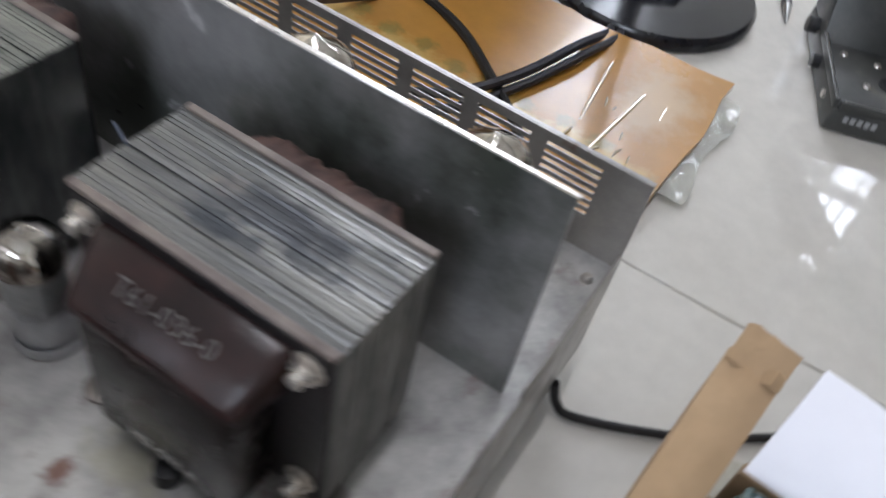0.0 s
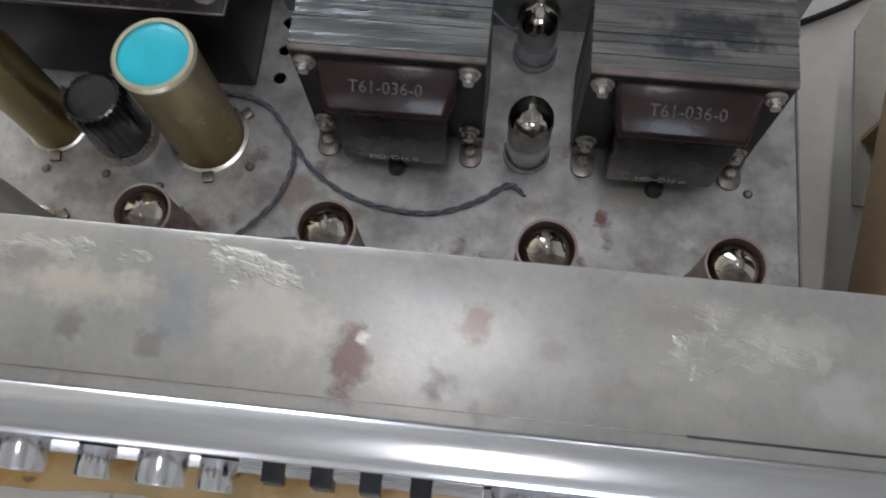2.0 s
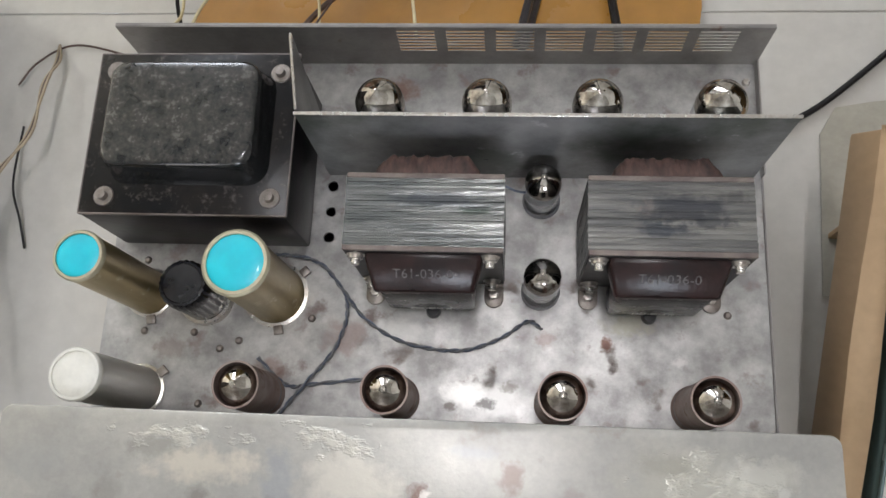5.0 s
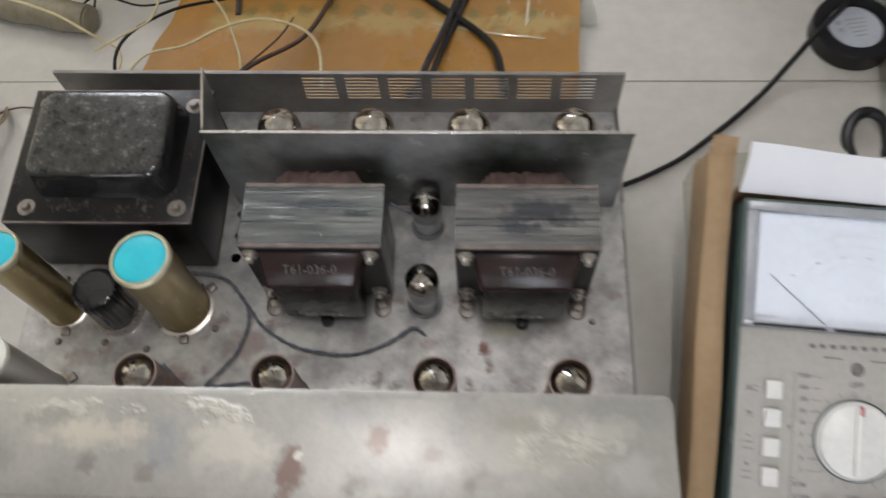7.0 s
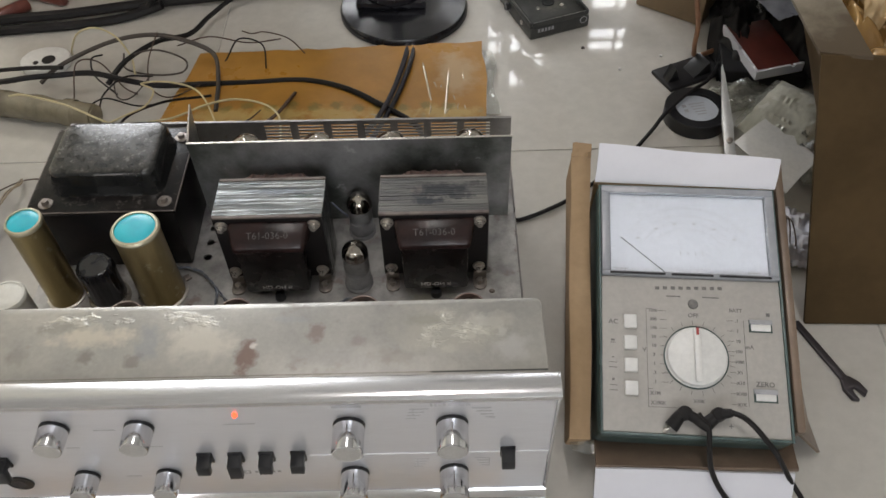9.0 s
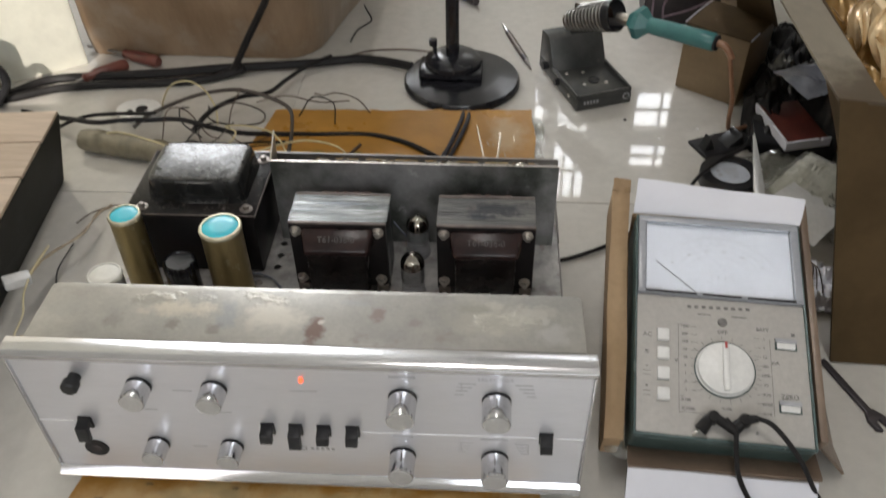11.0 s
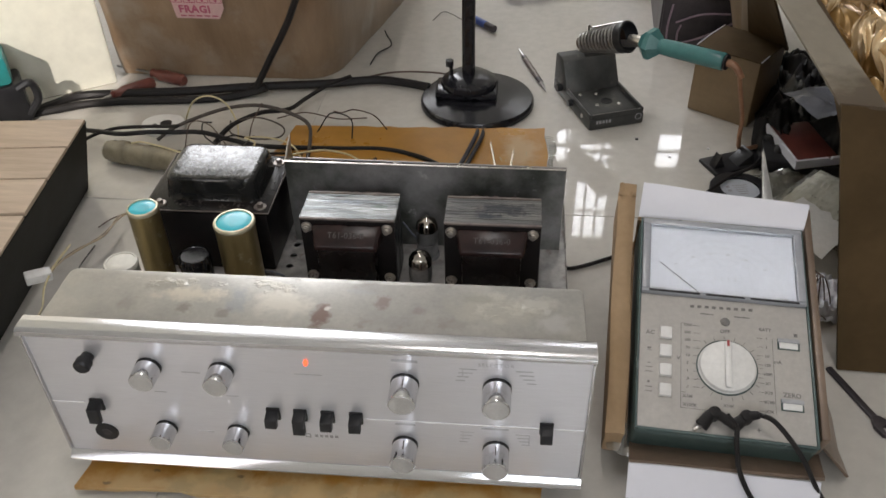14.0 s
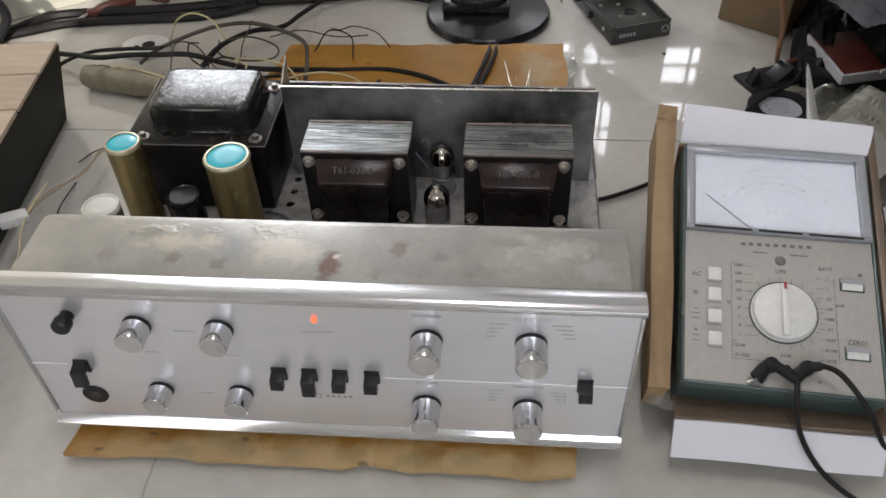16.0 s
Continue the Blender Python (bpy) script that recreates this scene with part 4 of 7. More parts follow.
def output_transformer(x0, mat):
    """Laminated core on edge, varnished winding covers fore and aft, black frame, four bolts."""
    w, y0, y1, z1 = 0.0885, 0.1648, 0.2055, 0.1577
    rng = random.Random(int(x0 * 1000))
    n = 26
    core = part("output_transformer", box(0.001, w - 0.001, y0 + 0.0005, y1 - 0.0005, DZ + 0.006, z1 - 0.0016), M_BRACKET, amp, "output transformer with a bare laminated core", Matrix.Translation((x0, 0, 0)), smooth=False)
    for i in range(n):
        a = y0 + (y1 - y0) * i / n
        lamination(core, w, a + 0.00005, a + (y1 - y0) / n - 0.00005, DZ + 0.0062, z1, rng, mat)
    for a in (y0 - 0.0022, y1 - 0.0008):
        part("clamp_edge", box(0.0002, w - 0.0002, a, a + 0.0030, z1 - 0.0012, z1 + 0.0007, 0.0004, seg=1), M_EDGE, core, "worn brown clamp edge")
    # frame plate in front, with legs
    bm = box(0.0005, w - 0.0005, y0 - 0.0022, y0 - 0.0002, 0.083, z1 - 0.001, 0.0004, seg=1)
    part("front_frame", bm, M_BRACKET, core, "black steel frame plate")
    part("rear_frame", box(0.0005, w - 0.0005, y1 + 0.0002, y1 + 0.002, 0.083, z1 - 0.001, 0.0004, seg=1), M_BRACKET, core)
    # varnished covers: a chamfered box that bulges out
    def cover_box(sign, base, mat, name, label, deep, z_hi, zo_hi):
        """A sloping shoulder that folds down over the winding."""
        own = bmesh.new()
        x_in, x_out = (0.0118, w - 0.0118), (0.0158, w - 0.0158)
        def ring(xs, zs, y, c):
            (a, b), (l, h) = xs, zs
            return [own.verts.new((px, y, pz)) for px, pz in ((a, l), (b, l), (b, h - c), (b - c * 0.3, h - c * 0.3), (b - c, h), (a + c, h), (a + c * 0.3, h - c * 0.3), (a, h - c))]
        rs = [ring(x_in, (zo_hi - 0.004, z_hi), base, 0.003), ring(x_in, (zo_hi - 0.004, z_hi), base + sign * deep * 0.15, 0.003), ring(x_out, (zo_hi - 0.005, zo_hi), base + sign * deep * 0.95, 0.003),
              ring((x_out[0] + 0.0012, x_out[1] - 0.0012), (zo_hi - 0.005, zo_hi - 0.0012), base + sign * deep, 0.003)]
        for p, q in zip(rs, rs[1:]):
            for i in range(8):
                own.faces.new((p[i], p[(i + 1) % 8], q[(i + 1) % 8], q[i]))
        own.faces.new(rs[-1])
        bmesh.ops.recalc_face_normals(own, faces=own.faces[:])
        c = part(name, own, mat, core, label)
        y_a, y_b = sorted((base + sign * 0.0003, base + sign * (deep - 0.0008)))
        part("winding", box(x_out[0] + 0.0015, x_out[1] - 0.0015, y_a, y_b, 0.0835, zo_hi - 0.0052, 0.003), M_COIL, core, "black varnished winding")
        return c
    c = cover_box(-1, y0 - 0.0022, M_BROWN, "winding_cover", "dark brown varnished winding cover", 0.0185, z1 - 0.0050, z1 - 0.0165)
    rows = []
    wavy = [rng.uniform(-1, 1) for i in range(46)]
    for q in range(10):
        row = []
        for i in range(45):
            u = i / 44
            ruffle = 0.0006 * (0.5 * math.sin(i * 0.9) + wavy[i]) * (0.3 + 0.7 * math.sin(math.pi * q / 9))
            end = min(1.0, 7 * u, 7 * (1 - u)) ** 0.5
            y = y1 + 0.0015 + (0.0150 * math.sin(min(q, 6) / 6 * math.pi / 2) + ruffle) * end
            z = z1 - 0.0045 + ruffle - 0.006 * (1 - math.cos(min(q, 6) / 6 * math.pi / 2)) - 0.017 * max(q - 6, 0) - 0.003 * (1 - end)
            row.append((0.013 + (w - 0.026) * u, y, z))
        rows.append(row)
    own = quads(rows)
    part("rear_winding", own, M_RUSTBOB, core, "rusty ruffled rear winding")
    for bx, bz in ((0.0065, 0.149), (w - 0.0075, 0.149), (0.0065, 0.092), (w - 0.0075, 0.092)):
        bolt = part("bolt", lathe([(0, 0.0062), (0.0024, 0.006), (0.0026, 0.0028), (0.0042, 0.0026), (0.0042, 0)], 12), M_BOLT, core, "", Matrix.Translation((bx, y0 - 0.0022, bz)) @ pose(0, 0, 0, 90, 0, 0))
        part("washer", lathe([(0, 0.0006), (0.0054, 0.0006), (0.0054, 0)], 14), M_BOLT, bolt)
    for lx in (0.001, w - 0.0125):
        lug = [(lx, y0 - 0.0022), (lx, y0 - 0.0105)] + [(lx + 0.0060 - 0.0060 * math.cos(math.pi * q / 8), y0 - 0.0105 - 0.0055 * math.sin(math.pi * q / 8)) for q in range(1, 8)] + [(lx + 0.0120, y0 - 0.0105), (lx + 0.0120, y0 - 0.0022)]
        part("foot_lug", prism(lug, DZ + 0.0002, DZ + 0.0022, 0.0005), M_DULLBOLT, core)
        part("lug_web", box(lx + 0.0005, lx + 0.0115, y0 - 0.0042, y0 - 0.0023, DZ + 0.0022, DZ + 0.0110, 0.0006), M_DULLBOLT, core)
        part("lug_screw", lathe([(0, 0.0045), (0.0028, 0.0042), (0.0031, 0)], 6, at=(lx + 0.0058, y0 - 0.008, DZ + 0.0018)), M_BOLT, core)
    part("terminal", lathe([(0, 0.006), (0.004, 0.0055), (0.0048, 0.001), (0.0048, 0)], 14, at=(w / 2, y0 - 0.019, DZ)), M_BLACK, core)
    words("HD-OH #", 0.0060, M_BRIGHTINK, c, Matrix.Translation((w / 2, y0 - 0.0201, 0.0905)) @ UPRIGHT)
    on_slope = Matrix.Translation((w / 2, y0 - 0.01255, 0.14765)) @ pose(0, 0, 0, 37.8, 0, 0)
    words("T61-036-0", 0.0080, M_WHITEINK, c, on_slope)
    return core


output_transformer(0.1795, M_LAM)
output_transformer(0.3130, M_LAMDARK)


# capacitors in cans
def can(x, y, r, top, mat, disc, rim, name, label):
    c = part(name, lathe([(0, DZ + 0.001), (r * 1.02, DZ + 0.001), (r * 1.02, DZ + 0.004), (r, DZ + 0.006), (r, top - 0.004), (r * 1.03, top - 0.003), (r * 1.03, top - 0.001), (r * 0.98, top),
                          (r * 0.89, top + 0.0003), (r * 0.87, top - 0.001), (0, top - 0.001)], 40, at=(x, y, 0)), mat, amp, label)
    part("rim", lathe([(r * 1.032, top - 0.0032), (r * 1.045, top - 0.001), (r * 0.98, top + 0.0006), (r * 0.88, top + 0.0007), (r * 0.87, top - 0.0006)], 40, at=(x, y, 0)), rim, c)
    part("disc", lathe([(r * 0.875, top - 0.0004), (r * 0.84, top - 0.0001), (r * 0.4, top + 0.0002), (0, top + 0.0001)], 36, at=(x, y, 0)), disc, c)
    part("base_clamp", lathe([(r * 1.03, DZ), (r * 1.16, DZ), (r * 1.16, DZ + 0.0015), (r * 1.04, DZ + 0.002)], 32, at=(x, y, 0)), M_BOLT, c)
    for k in range(3):
        w = radians(40 + k * 120)
        part("lug", box(-0.003, 0.003, -0.002, 0.004, DZ + 0.0003, DZ + 0.0025, 0.0006), M_DULLBOLT, c,
             m=Matrix.Translation((x + r * 1.22 * math.cos(w), y + r * 1.22 * math.sin(w), 0)) @ pose(0, 0, 0, 0, 0, 40 + k * 120 - 90))
    return c


can(0.1212, 0.1540, 0.0185, 0.1588, M_GOLD, M_CYAN, M_RIM, "capacitor", "gold capacitor can with a turquoise top")
can(0.0378, 0.1530, 0.0140, 0.1710, M_GOLD, M_CYAN, M_RIM, "capacitor", "slim gold capacitor can with a turquoise top")
can(0.0390, 0.0905, 0.0142, 0.1575, M_SILVER, M_WHITECAP, M_WHITECAP, "capacitor", "dull silver capacitor can with a white top")
bm = lathe([(0, DZ + 0.001), (0.0150, DZ + 0.001), (0.0150, 0.108), (0.0152, 0.109), (0.0150, 0.1175), (0.0138, 0.1200), (0.0125, 0.1205), (0.0118, 0.1195), (0, 0.1195)], 96)
for v in bm.verts:
    if v.co.z > 0.1085 and v.co.xy.length > 0.013:
        v.co.xy *= 1 + 0.022 * math.cos(24 * math.atan2(v.co.y, v.co.x))
bm.transform(Matrix.Translation((0.0765, 0.1500, 0)))
blk = part("capacitor", bm, M_GLOSSBLACK, amp,
           "short black capacitor with a plastic sleeve")
part("clamp", lathe([(0.0155, DZ), (0.0178, DZ), (0.0172, DZ + 0.006), (0.0153, DZ + 0.006)], 28, at=(0.0765, 0.1500, 0)), M_BOLT, blk)


# valves
def valve(name, x, y, z0, r, top, label, parent=amp, tip=True):
    """A glass envelope, silvered inside at the top, over grey plates."""
    h = top - z0
    prof = [(0, 0), (r * 0.92, 0.0006), (r, 0.003), (r, h - r * 1.1), (r * 0.95, h - r * 0.7), (r * 0.78, h - r * 0.36), (r * 0.5, h - r * 0.14), (r * 0.22, h - r * 0.02)]
    prof += [(r * 0.15, h + r * 0.10), (0, h + r * 0.34)] if tip else [(0, h)]
    v = part(name, lathe(prof, 32), M_GLASS, parent, label, Matrix.Translation((x, y, z0)))
    k = 1.012
    part("getter", lathe([(r * k, h - r * 1.25), (r * k, h - r * 1.1), (r * 0.95 * k, h - r * 0.69), (r * 0.78 * k, h - r * 0.35), (r * 0.5 * k, h - r * 0.13), (r * 0.24, h - r * 0.005), (r * 0.13, h + r * 0.06), (0, h + r * 0.16)], 32), M_GETTER, v, "silvered dark dome")
    part("plates", box(-r * 0.62, r * 0.62, -r * 0.42, r * 0.42, 0.004, h - r * 1.35, r * 0.18), M_PLATE, v)
    part("lower_glass", lathe([(r * 0.9, 0.0008), (r * 0.985, 0.003), (r * 0.985, h * 0.34), (r * 0.93, h * 0.36), (0, h * 0.36)], 28), M_FROST, v, "milky lower glass")
    part("socket", lathe([(r * 1.02, -0.0002), (r * 1.10, 0), (r * 1.10, 0.003), (r * 1.03, 0.004)], 26), M_BASEGLASS if tip else M_CUP, v)
    return v


for y, top in ((0.1600, 0.1265), (0.2200, 0.1225)):
    valve("small_valve", 0.2905, y, DZ + 0.0005, 0.0110, top, "small glass valve with a silvered tip")
for x in (0.1930, 0.2560, 0.3200, 0.3895):
    valve("power_valve", x, 0.2560, DZ + 0.0005, 0.0145, 0.1600, "tall glass valve with a silvered dome", tip=False)
for x in (0.1190, 0.2035, 0.3015, 0.3830):
    y, r, top = 0.0905, 0.0133, 0.1305
    cup = part("valve_skirt", lathe([(r, DZ + 0.0003), (r * 1.06, DZ + 0.0003), (r * 1.06, DZ + 0.004), (r, DZ + 0.006), (r, top - 0.002), (r * 1.03, top - 0.001), (r * 1.02, top), (r * 0.94, top), (r * 0.93, DZ + 0.004), (0, DZ + 0.003)], 36, at=(x, y, 0)), M_CUP, amp,
               "rusty metal valve shield")
    valve("shielded_valve", x, y, DZ + 0.0045, 0.0122, top + 0.0035, "small glass valve inside its shield", cup)

# twisted wires over the deck


def twisted(points, r, turns, name, mat, parent, label=""):
    path = smooth_path(points, 14)
    for ph, own_mat in ((0, mat), (math.pi, M_PALEWIRE)):
        out = []
        for i, p in enumerate(path):
            d = (path[min(i + 1, len(path) - 1)] - path[max(i - 1, 0)]).normalized()
            s = d.cross(Vector((0, 0, 1))).normalized()
            u = s.cross(d)
            w = ph + 2 * math.pi * turns * i / len(path)
            out.append(p + (s * math.cos(w) + u * math.sin(w)) * r * 1.05)
        part(name, rod(out, r, 6, 1), own_mat, parent, label)


ZW = DZ + 0.0025
twisted([(0.1189, 0.180, ZW), (0.1375, 0.1786, ZW + 0.001), (0.1526, 0.1722, ZW + 0.001), (0.1664, 0.1561, ZW + 0.001), (0.1799, 0.1402, ZW), (0.2018, 0.1267, ZW), (0.2265, 0.1214, ZW), (0.2472, 0.122, ZW), (0.2677, 0.1302, ZW + 0.001), (0.2831, 0.1404, ZW + 0.001), (0.2917, 0.136, DZ)],
        0.00072, 13, "twisted_wire", M_WIRE, amp, "grey-blue twisted wire")
twisted([(0.1684, 0.1525, ZW + 0.002), (0.1687, 0.1382, ZW), (0.162, 0.1186, ZW), (0.1477, 0.0991, ZW + 0.002), (0.1319, 0.0799, ZW), (0.124, 0.070, DZ)], 0.00072, 7, "twisted_wire", M_WIRE, amp, "grey-blue twisted wire")
twisted([(0.1136, 0.113, DZ), (0.1264, 0.1012, ZW), (0.1375, 0.0954, ZW), (0.1513, 0.0975, ZW), (0.1807, 0.1011, ZW), (0.192, 0.1015, ZW)], 0.00072, 6, "twisted_wire", M_WIRE, amp, "grey-blue twisted wire")
part("wire", rod([(0.268, 0.214, 0.12), (0.276, 0.216, 0.105), (0.290, 0.224, 0.080)], 0.0008, 6), M_WIRE, amp)

# ---- under and round the amplifier ----
card = thing("cardboard_sheet", "amber cardboard sheet under the amplifier, covered in shiny tape", "cardboard")
rng = random.Random(4)
N, K = 22, 26
rows = []
for j in range(K + 1):
    v = j / K
    row = []
    for i in range(N + 1):
        q = i / N
        x = 0.010 + q * 0.398 + v * 0.010 + 0.045 * max(0.0, v - 0.72) / 0.28 * (1 - q)
        y = -0.034 + v * 0.618 + 0.012 * q * v
        edge = min(q, 1 - q, v, 1 - v)
        y += 0.0035 * math.sin(23 * q) * math.cos(9 * q + 1) if v == 0 else 0.0
        x += 0.003 * math.sin(17 * v) if q in (0, 1) else 0.0
        wob = 0.0035 * math.sin(7 * q + 3 * v) * math.sin(5 * v + 1.3) if y > 0.35 else 0.0
        row.append((x + (rng.uniform(-0.002, 0.002) if edge < 0.01 else 0), y + (rng.uniform(-0.002, 0.002) if edge < 0.01 else 0), 0.0055 + wob))
    rows.append(row)
part("sheet", quads(rows, -0.0045), M_CARD, card)
for k, (x, y, a, w, l) in enumerate(((0.345, 0.535, 8, 0.012, 0.10), (0.372, 0.515, -4, 0.014, 0.11), (0.395, 0.53, 3, 0.010, 0.09), (0.33, 0.455, 80, 0.010, 0.13), (0.22, 0.43, 84, 0.008, 0.16))):
    bm = rod([(0, -l / 2, 0), (rng.uniform(-0.004, 0.004), 0, 0.004), (0, l / 2, 0)], w * 0.11, 6, 6)
    bm.transform(Matrix.Diagonal((1, 1, 0.5, 1)))
    part("tape_wrinkle", bm, M_TAPEFILM, card, "", Matrix.Translation((x, y, 0.0072)) @ pose(0, 0, 0, 0, 0, a))
rows = []
for j in range(19):
    v = j / 18
    rows.append([(0.400 + 0.030 * i / 6 + 0.003 * math.sin(9 * v + 1) * (i > 3), 0.462 + 0.122 * v, 0.0075 + 0.0035 * noise.noise((i * 0.8, v * 9, 5.0)) - 0.0035 * i / 6) for i in range(7)])
part("tape_overhang", quads(rows, 0.0003), M_PLASTIC, card, "clear tape standing past the sheet's edge")
for k in range(9):
    l = rng.uniform(0.010, 0.026)
    bm = rod([(0, -l / 2, -0.001), (rng.uniform(-0.002, 0.002), 0, 0.0012), (rng.uniform(-0.002, 0.002), l / 2, -0.001)], 0.0009, 6, 4)
    part("tape_wrinkle", bm, M_TAPEFILM, card, "shiny raised crease of clear tape", Matrix.Translation((0.350 + 0.007 * k, 0.470 + rng.uniform(-0.010, 0.055), 0.0072)) @ pose(0, 0, 0, 0, 0, rng.uniform(-18, 18)))
for k in range(11):
    l = rng.uniform(0.008, 0.016)
    bm = rod([(0, -l / 2, -0.001), (rng.uniform(-0.002, 0.002), 0, 0.0012), (rng.uniform(-0.002, 0.002), l / 2, -0.001)], 0.0013, 8, 4)
    part("tape_wrinkle", bm, M_TAPEFILM, card, "shiny raised crease of clear tape", Matrix.Translation((0.290 + 0.0108 * k + rng.uniform(-0.003, 0.003), -0.0265 + rng.uniform(-0.004, 0.004), 0.0066)) @ pose(0, 0, 0, 0, 0, rng.uniform(-30, 30)))

# ---- multimeter in its tilted cardboard box ----
MM = Matrix.Translation((0.553, 0.0105, 0.068)) @ pose(0, 0, 0, 0, 0, -4.7) @ pose(0, 0, 0, 19.8)
tray = thing("meter_box", "open brown cardboard box with white flaps, tilted under the multimeter", "cardboard box", MM)

inv0 = MM.inverted()


def wedge(x0, x1, y0, y1, top, mat, name, label=""):
    """A side of the box, from the floor up to the tilted rim, in the box's own frame."""
    inv = MM.inverted()
    bm = bmesh.new()
    lo, hi = [], []
    for x, y in ((x0, y0), (x1, y0), (x1, y1), (x0, y1)):
        p = MM @ Vector((x, y, top))
        hi.append(bm.verts.new((x, y, top)))
        lo.append(bm.verts.new(inv @ Vector((p.x, p.y, 0.001))))
    bm.faces.new(hi)
    bm.faces.new(lo[::-1])
    for i in range(4):
        bm.faces.new((lo[i], lo[(i + 1) % 4], hi[(i + 1) % 4], hi[i]))
    bmesh.ops.recalc_face_normals(bm, faces=bm.faces[:])
    return part(name, bm, mat, tray, label, smooth=False)


part("box_side", box(-0.0945, -0.0790, -0.004, 0.238, -0.056, -0.0075, 0.002), M_KRAFT, tray, "thick folded kraft side")
rows = []
for j in range(25):
    v = j / 24
    rows.append([(-0.0950 + 0.0165 * i / 5 + 0.0008 * math.sin(9 * v + i), -0.006 + 0.246 * v, -0.0074 + 0.0024 * math.sin(math.pi * i / 5) + 0.0012 * noise.noise((v * 14, i * 0.4, 2.0))) for i in range(6)])
part("folded_rim", quads(rows, 0.002), M_KRAFT, tray, "creased kraft rim")
rows = [[(-0.0940 + 0.016 * i / 6, 0.236 + 0.010 * v + 0.003 * noise.noise((i * 1.7, v * 3, 8.0)), -0.006 + 0.006 * v + 0.004 * noise.noise((i * 1.3, v * 2, 4.0))) for i in range(7)] for v in (0, 0.35, 0.7, 1)]
part("torn_corner", quads(rows, 0.001), M_KRAFT, tray, "torn kraft corner")
part("box_floor", box(-0.0745, 0.0745, 0.0, 0.214, -0.056, -0.0525), M_KRAFT, tray)
part("box_side", box(0.0745, 0.0815, 0.006, 0.232, -0.035, 0.002, 0.002), M_DARKKRAFT, tray, "dark kraft side")
wedge(-0.0745, 0.0745, 0.2125, 0.216, -0.012, M_KRAFT, "box_end")
fl = [inv0 @ Vector(p) for p in ((0.489, 0.178, 0.0015), (0.496, 0.300, 0.0015), (0.508, 0.321, 0.0015), (0.535, 0.326, 0.0015), (0.575, 0.330, 0.0015), (0.575, 0.178, 0.0015))]
bm = bmesh.new()
f = bm.faces.new([bm.verts.new(p) for p in fl])
r = bmesh.ops.extrude_face_region(bm, geom=[f])
bmesh.ops.translate(bm, verts=[v for v in r["geom"] if isinstance(v, bmesh.types.BMVert)], vec=inv0.to_3x3() @ Vector((0, 0, 0.002)))
bmesh.ops.recalc_face_normals(bm, faces=bm.faces[:])
part("floor_flap", bm, M_GREYCARD, tray, "grey flap lying on the tiles", smooth=False)
rows = []
for j in range(9):
    v = j / 8
    row = []
    for i in range(17):
        u = i / 16
        low, high = Vector((-0.0746, 0.2120, -0.0048)).lerp(Vector((0.0739, 0.2080, -0.0008)), u), Vector((-0.0724, 0.2405, 0.0088)).lerp(Vector((0.0800, 0.2336, 0.0020)), u)
        row.append(low.lerp(high, v) + Vector((0, 0.0006 * math.sin(i * 0.55 + 1) * v, 0.0028 * math.sin(math.pi * v) + 0.0007 * math.sin(i * 0.45) * v)))
    rows.append(row)
part("back_flap", quads(rows, 0.0025), M_WHITECARD, tray, "white back flap folded outward")
inv = MM.inverted()
rows = [[inv @ Vector((0.4775 + 0.151 * i / 6 - 0.001 * v, -0.003 - 0.016 * v - 0.008 * i / 6, 0.0445 - 0.025 * v + 0.0012 * math.sin(i))) for i in range(7)] for v in (0, 0.25, 0.5, 0.75, 1)]
part("front_flap", quads(rows, 0.0025), M_WHITECARD, tray, "white front flap bent down")
rows = [[inv @ Vector((0.484 - 0.006 * v + (0.157 - 0.003 * v) * i / 6, 0.046 - 0.047 * v - 0.007 * i / 6, 0.026 + 0.0165 * v)) for i in range(7)] for v in (0, 0.5, 1)]
part("front_end", quads(rows, 0.003), M_DARKKRAFT, tray)
rows = [[inv @ Vector((0.640 + 0.030 * v + 0.012 * i / 6, 0.025 + 0.20 * i / 6, (0.040 + 0.085 * i / 6) * (1 - v) + 0.004 + 0.004 * math.sin(3 * i + v))) for i in range(7)] for v in (0, 0.33, 0.66, 1)]
part("side_flap", quads(rows, 0.0025), M_DARKKRAFT, tray, "crumpled kraft side flap")
# crumbs of torn tape at the corner
rows = [[inv @ Vector((0.462 + 0.006 * i, 0.018 + 0.007 * j, 0.030 + rng.uniform(-0.007, 0.007))) for i in range(5)] for j in range(5)]
part("torn_tape", quads(rows, 0.0004), M_PLASTIC, tray, "torn clear tape")

meter = thing("multimeter", "grey-green analogue multimeter with a beige face and white dial", "multimeter", MM)
case = part("case", box(-0.0735, 0.0735, -0.003, 0.2075, -0.050, -0.002, 0.005, seg=3), M_METER, meter, "grey-green plastic case")
bm = bmesh.new()
for a in ((-0.0725, -0.0705, -0.002, 0.2065), (0.0705, 0.0725, -0.002, 0.2065), (-0.0705, 0.0705, -0.002, 0.0002), (-0.0705, 0.0705, 0.2045, 0.2065)):
    box(*a, -0.0021, 0.0022, 0.0008, bm)
part("bezel", bm, M_BEZEL, meter)
part("face_plate", box(-0.0704, 0.0704, 0.0003, 0.1255, -0.0021, 0.0006, 0.0004, seg=1), M_FACE, meter, "beige printed face plate")
part("scale_plate", box(-0.0635, 0.0635, 0.1290, 0.1985, -0.0021, -0.0004), M_SCALE, meter, "white scale plate")
bm = bmesh.new()
for a in ((-0.0704, 0.0704, 0.1256, 0.1289), (-0.0704, 0.0704, 0.1986, 0.2044), (-0.0704, -0.0636, 0.1290, 0.1985), (0.0636, 0.0704, 0.1290, 0.1985)):
    box(*a, -0.0020, 0.0052, 0.0006, bm)
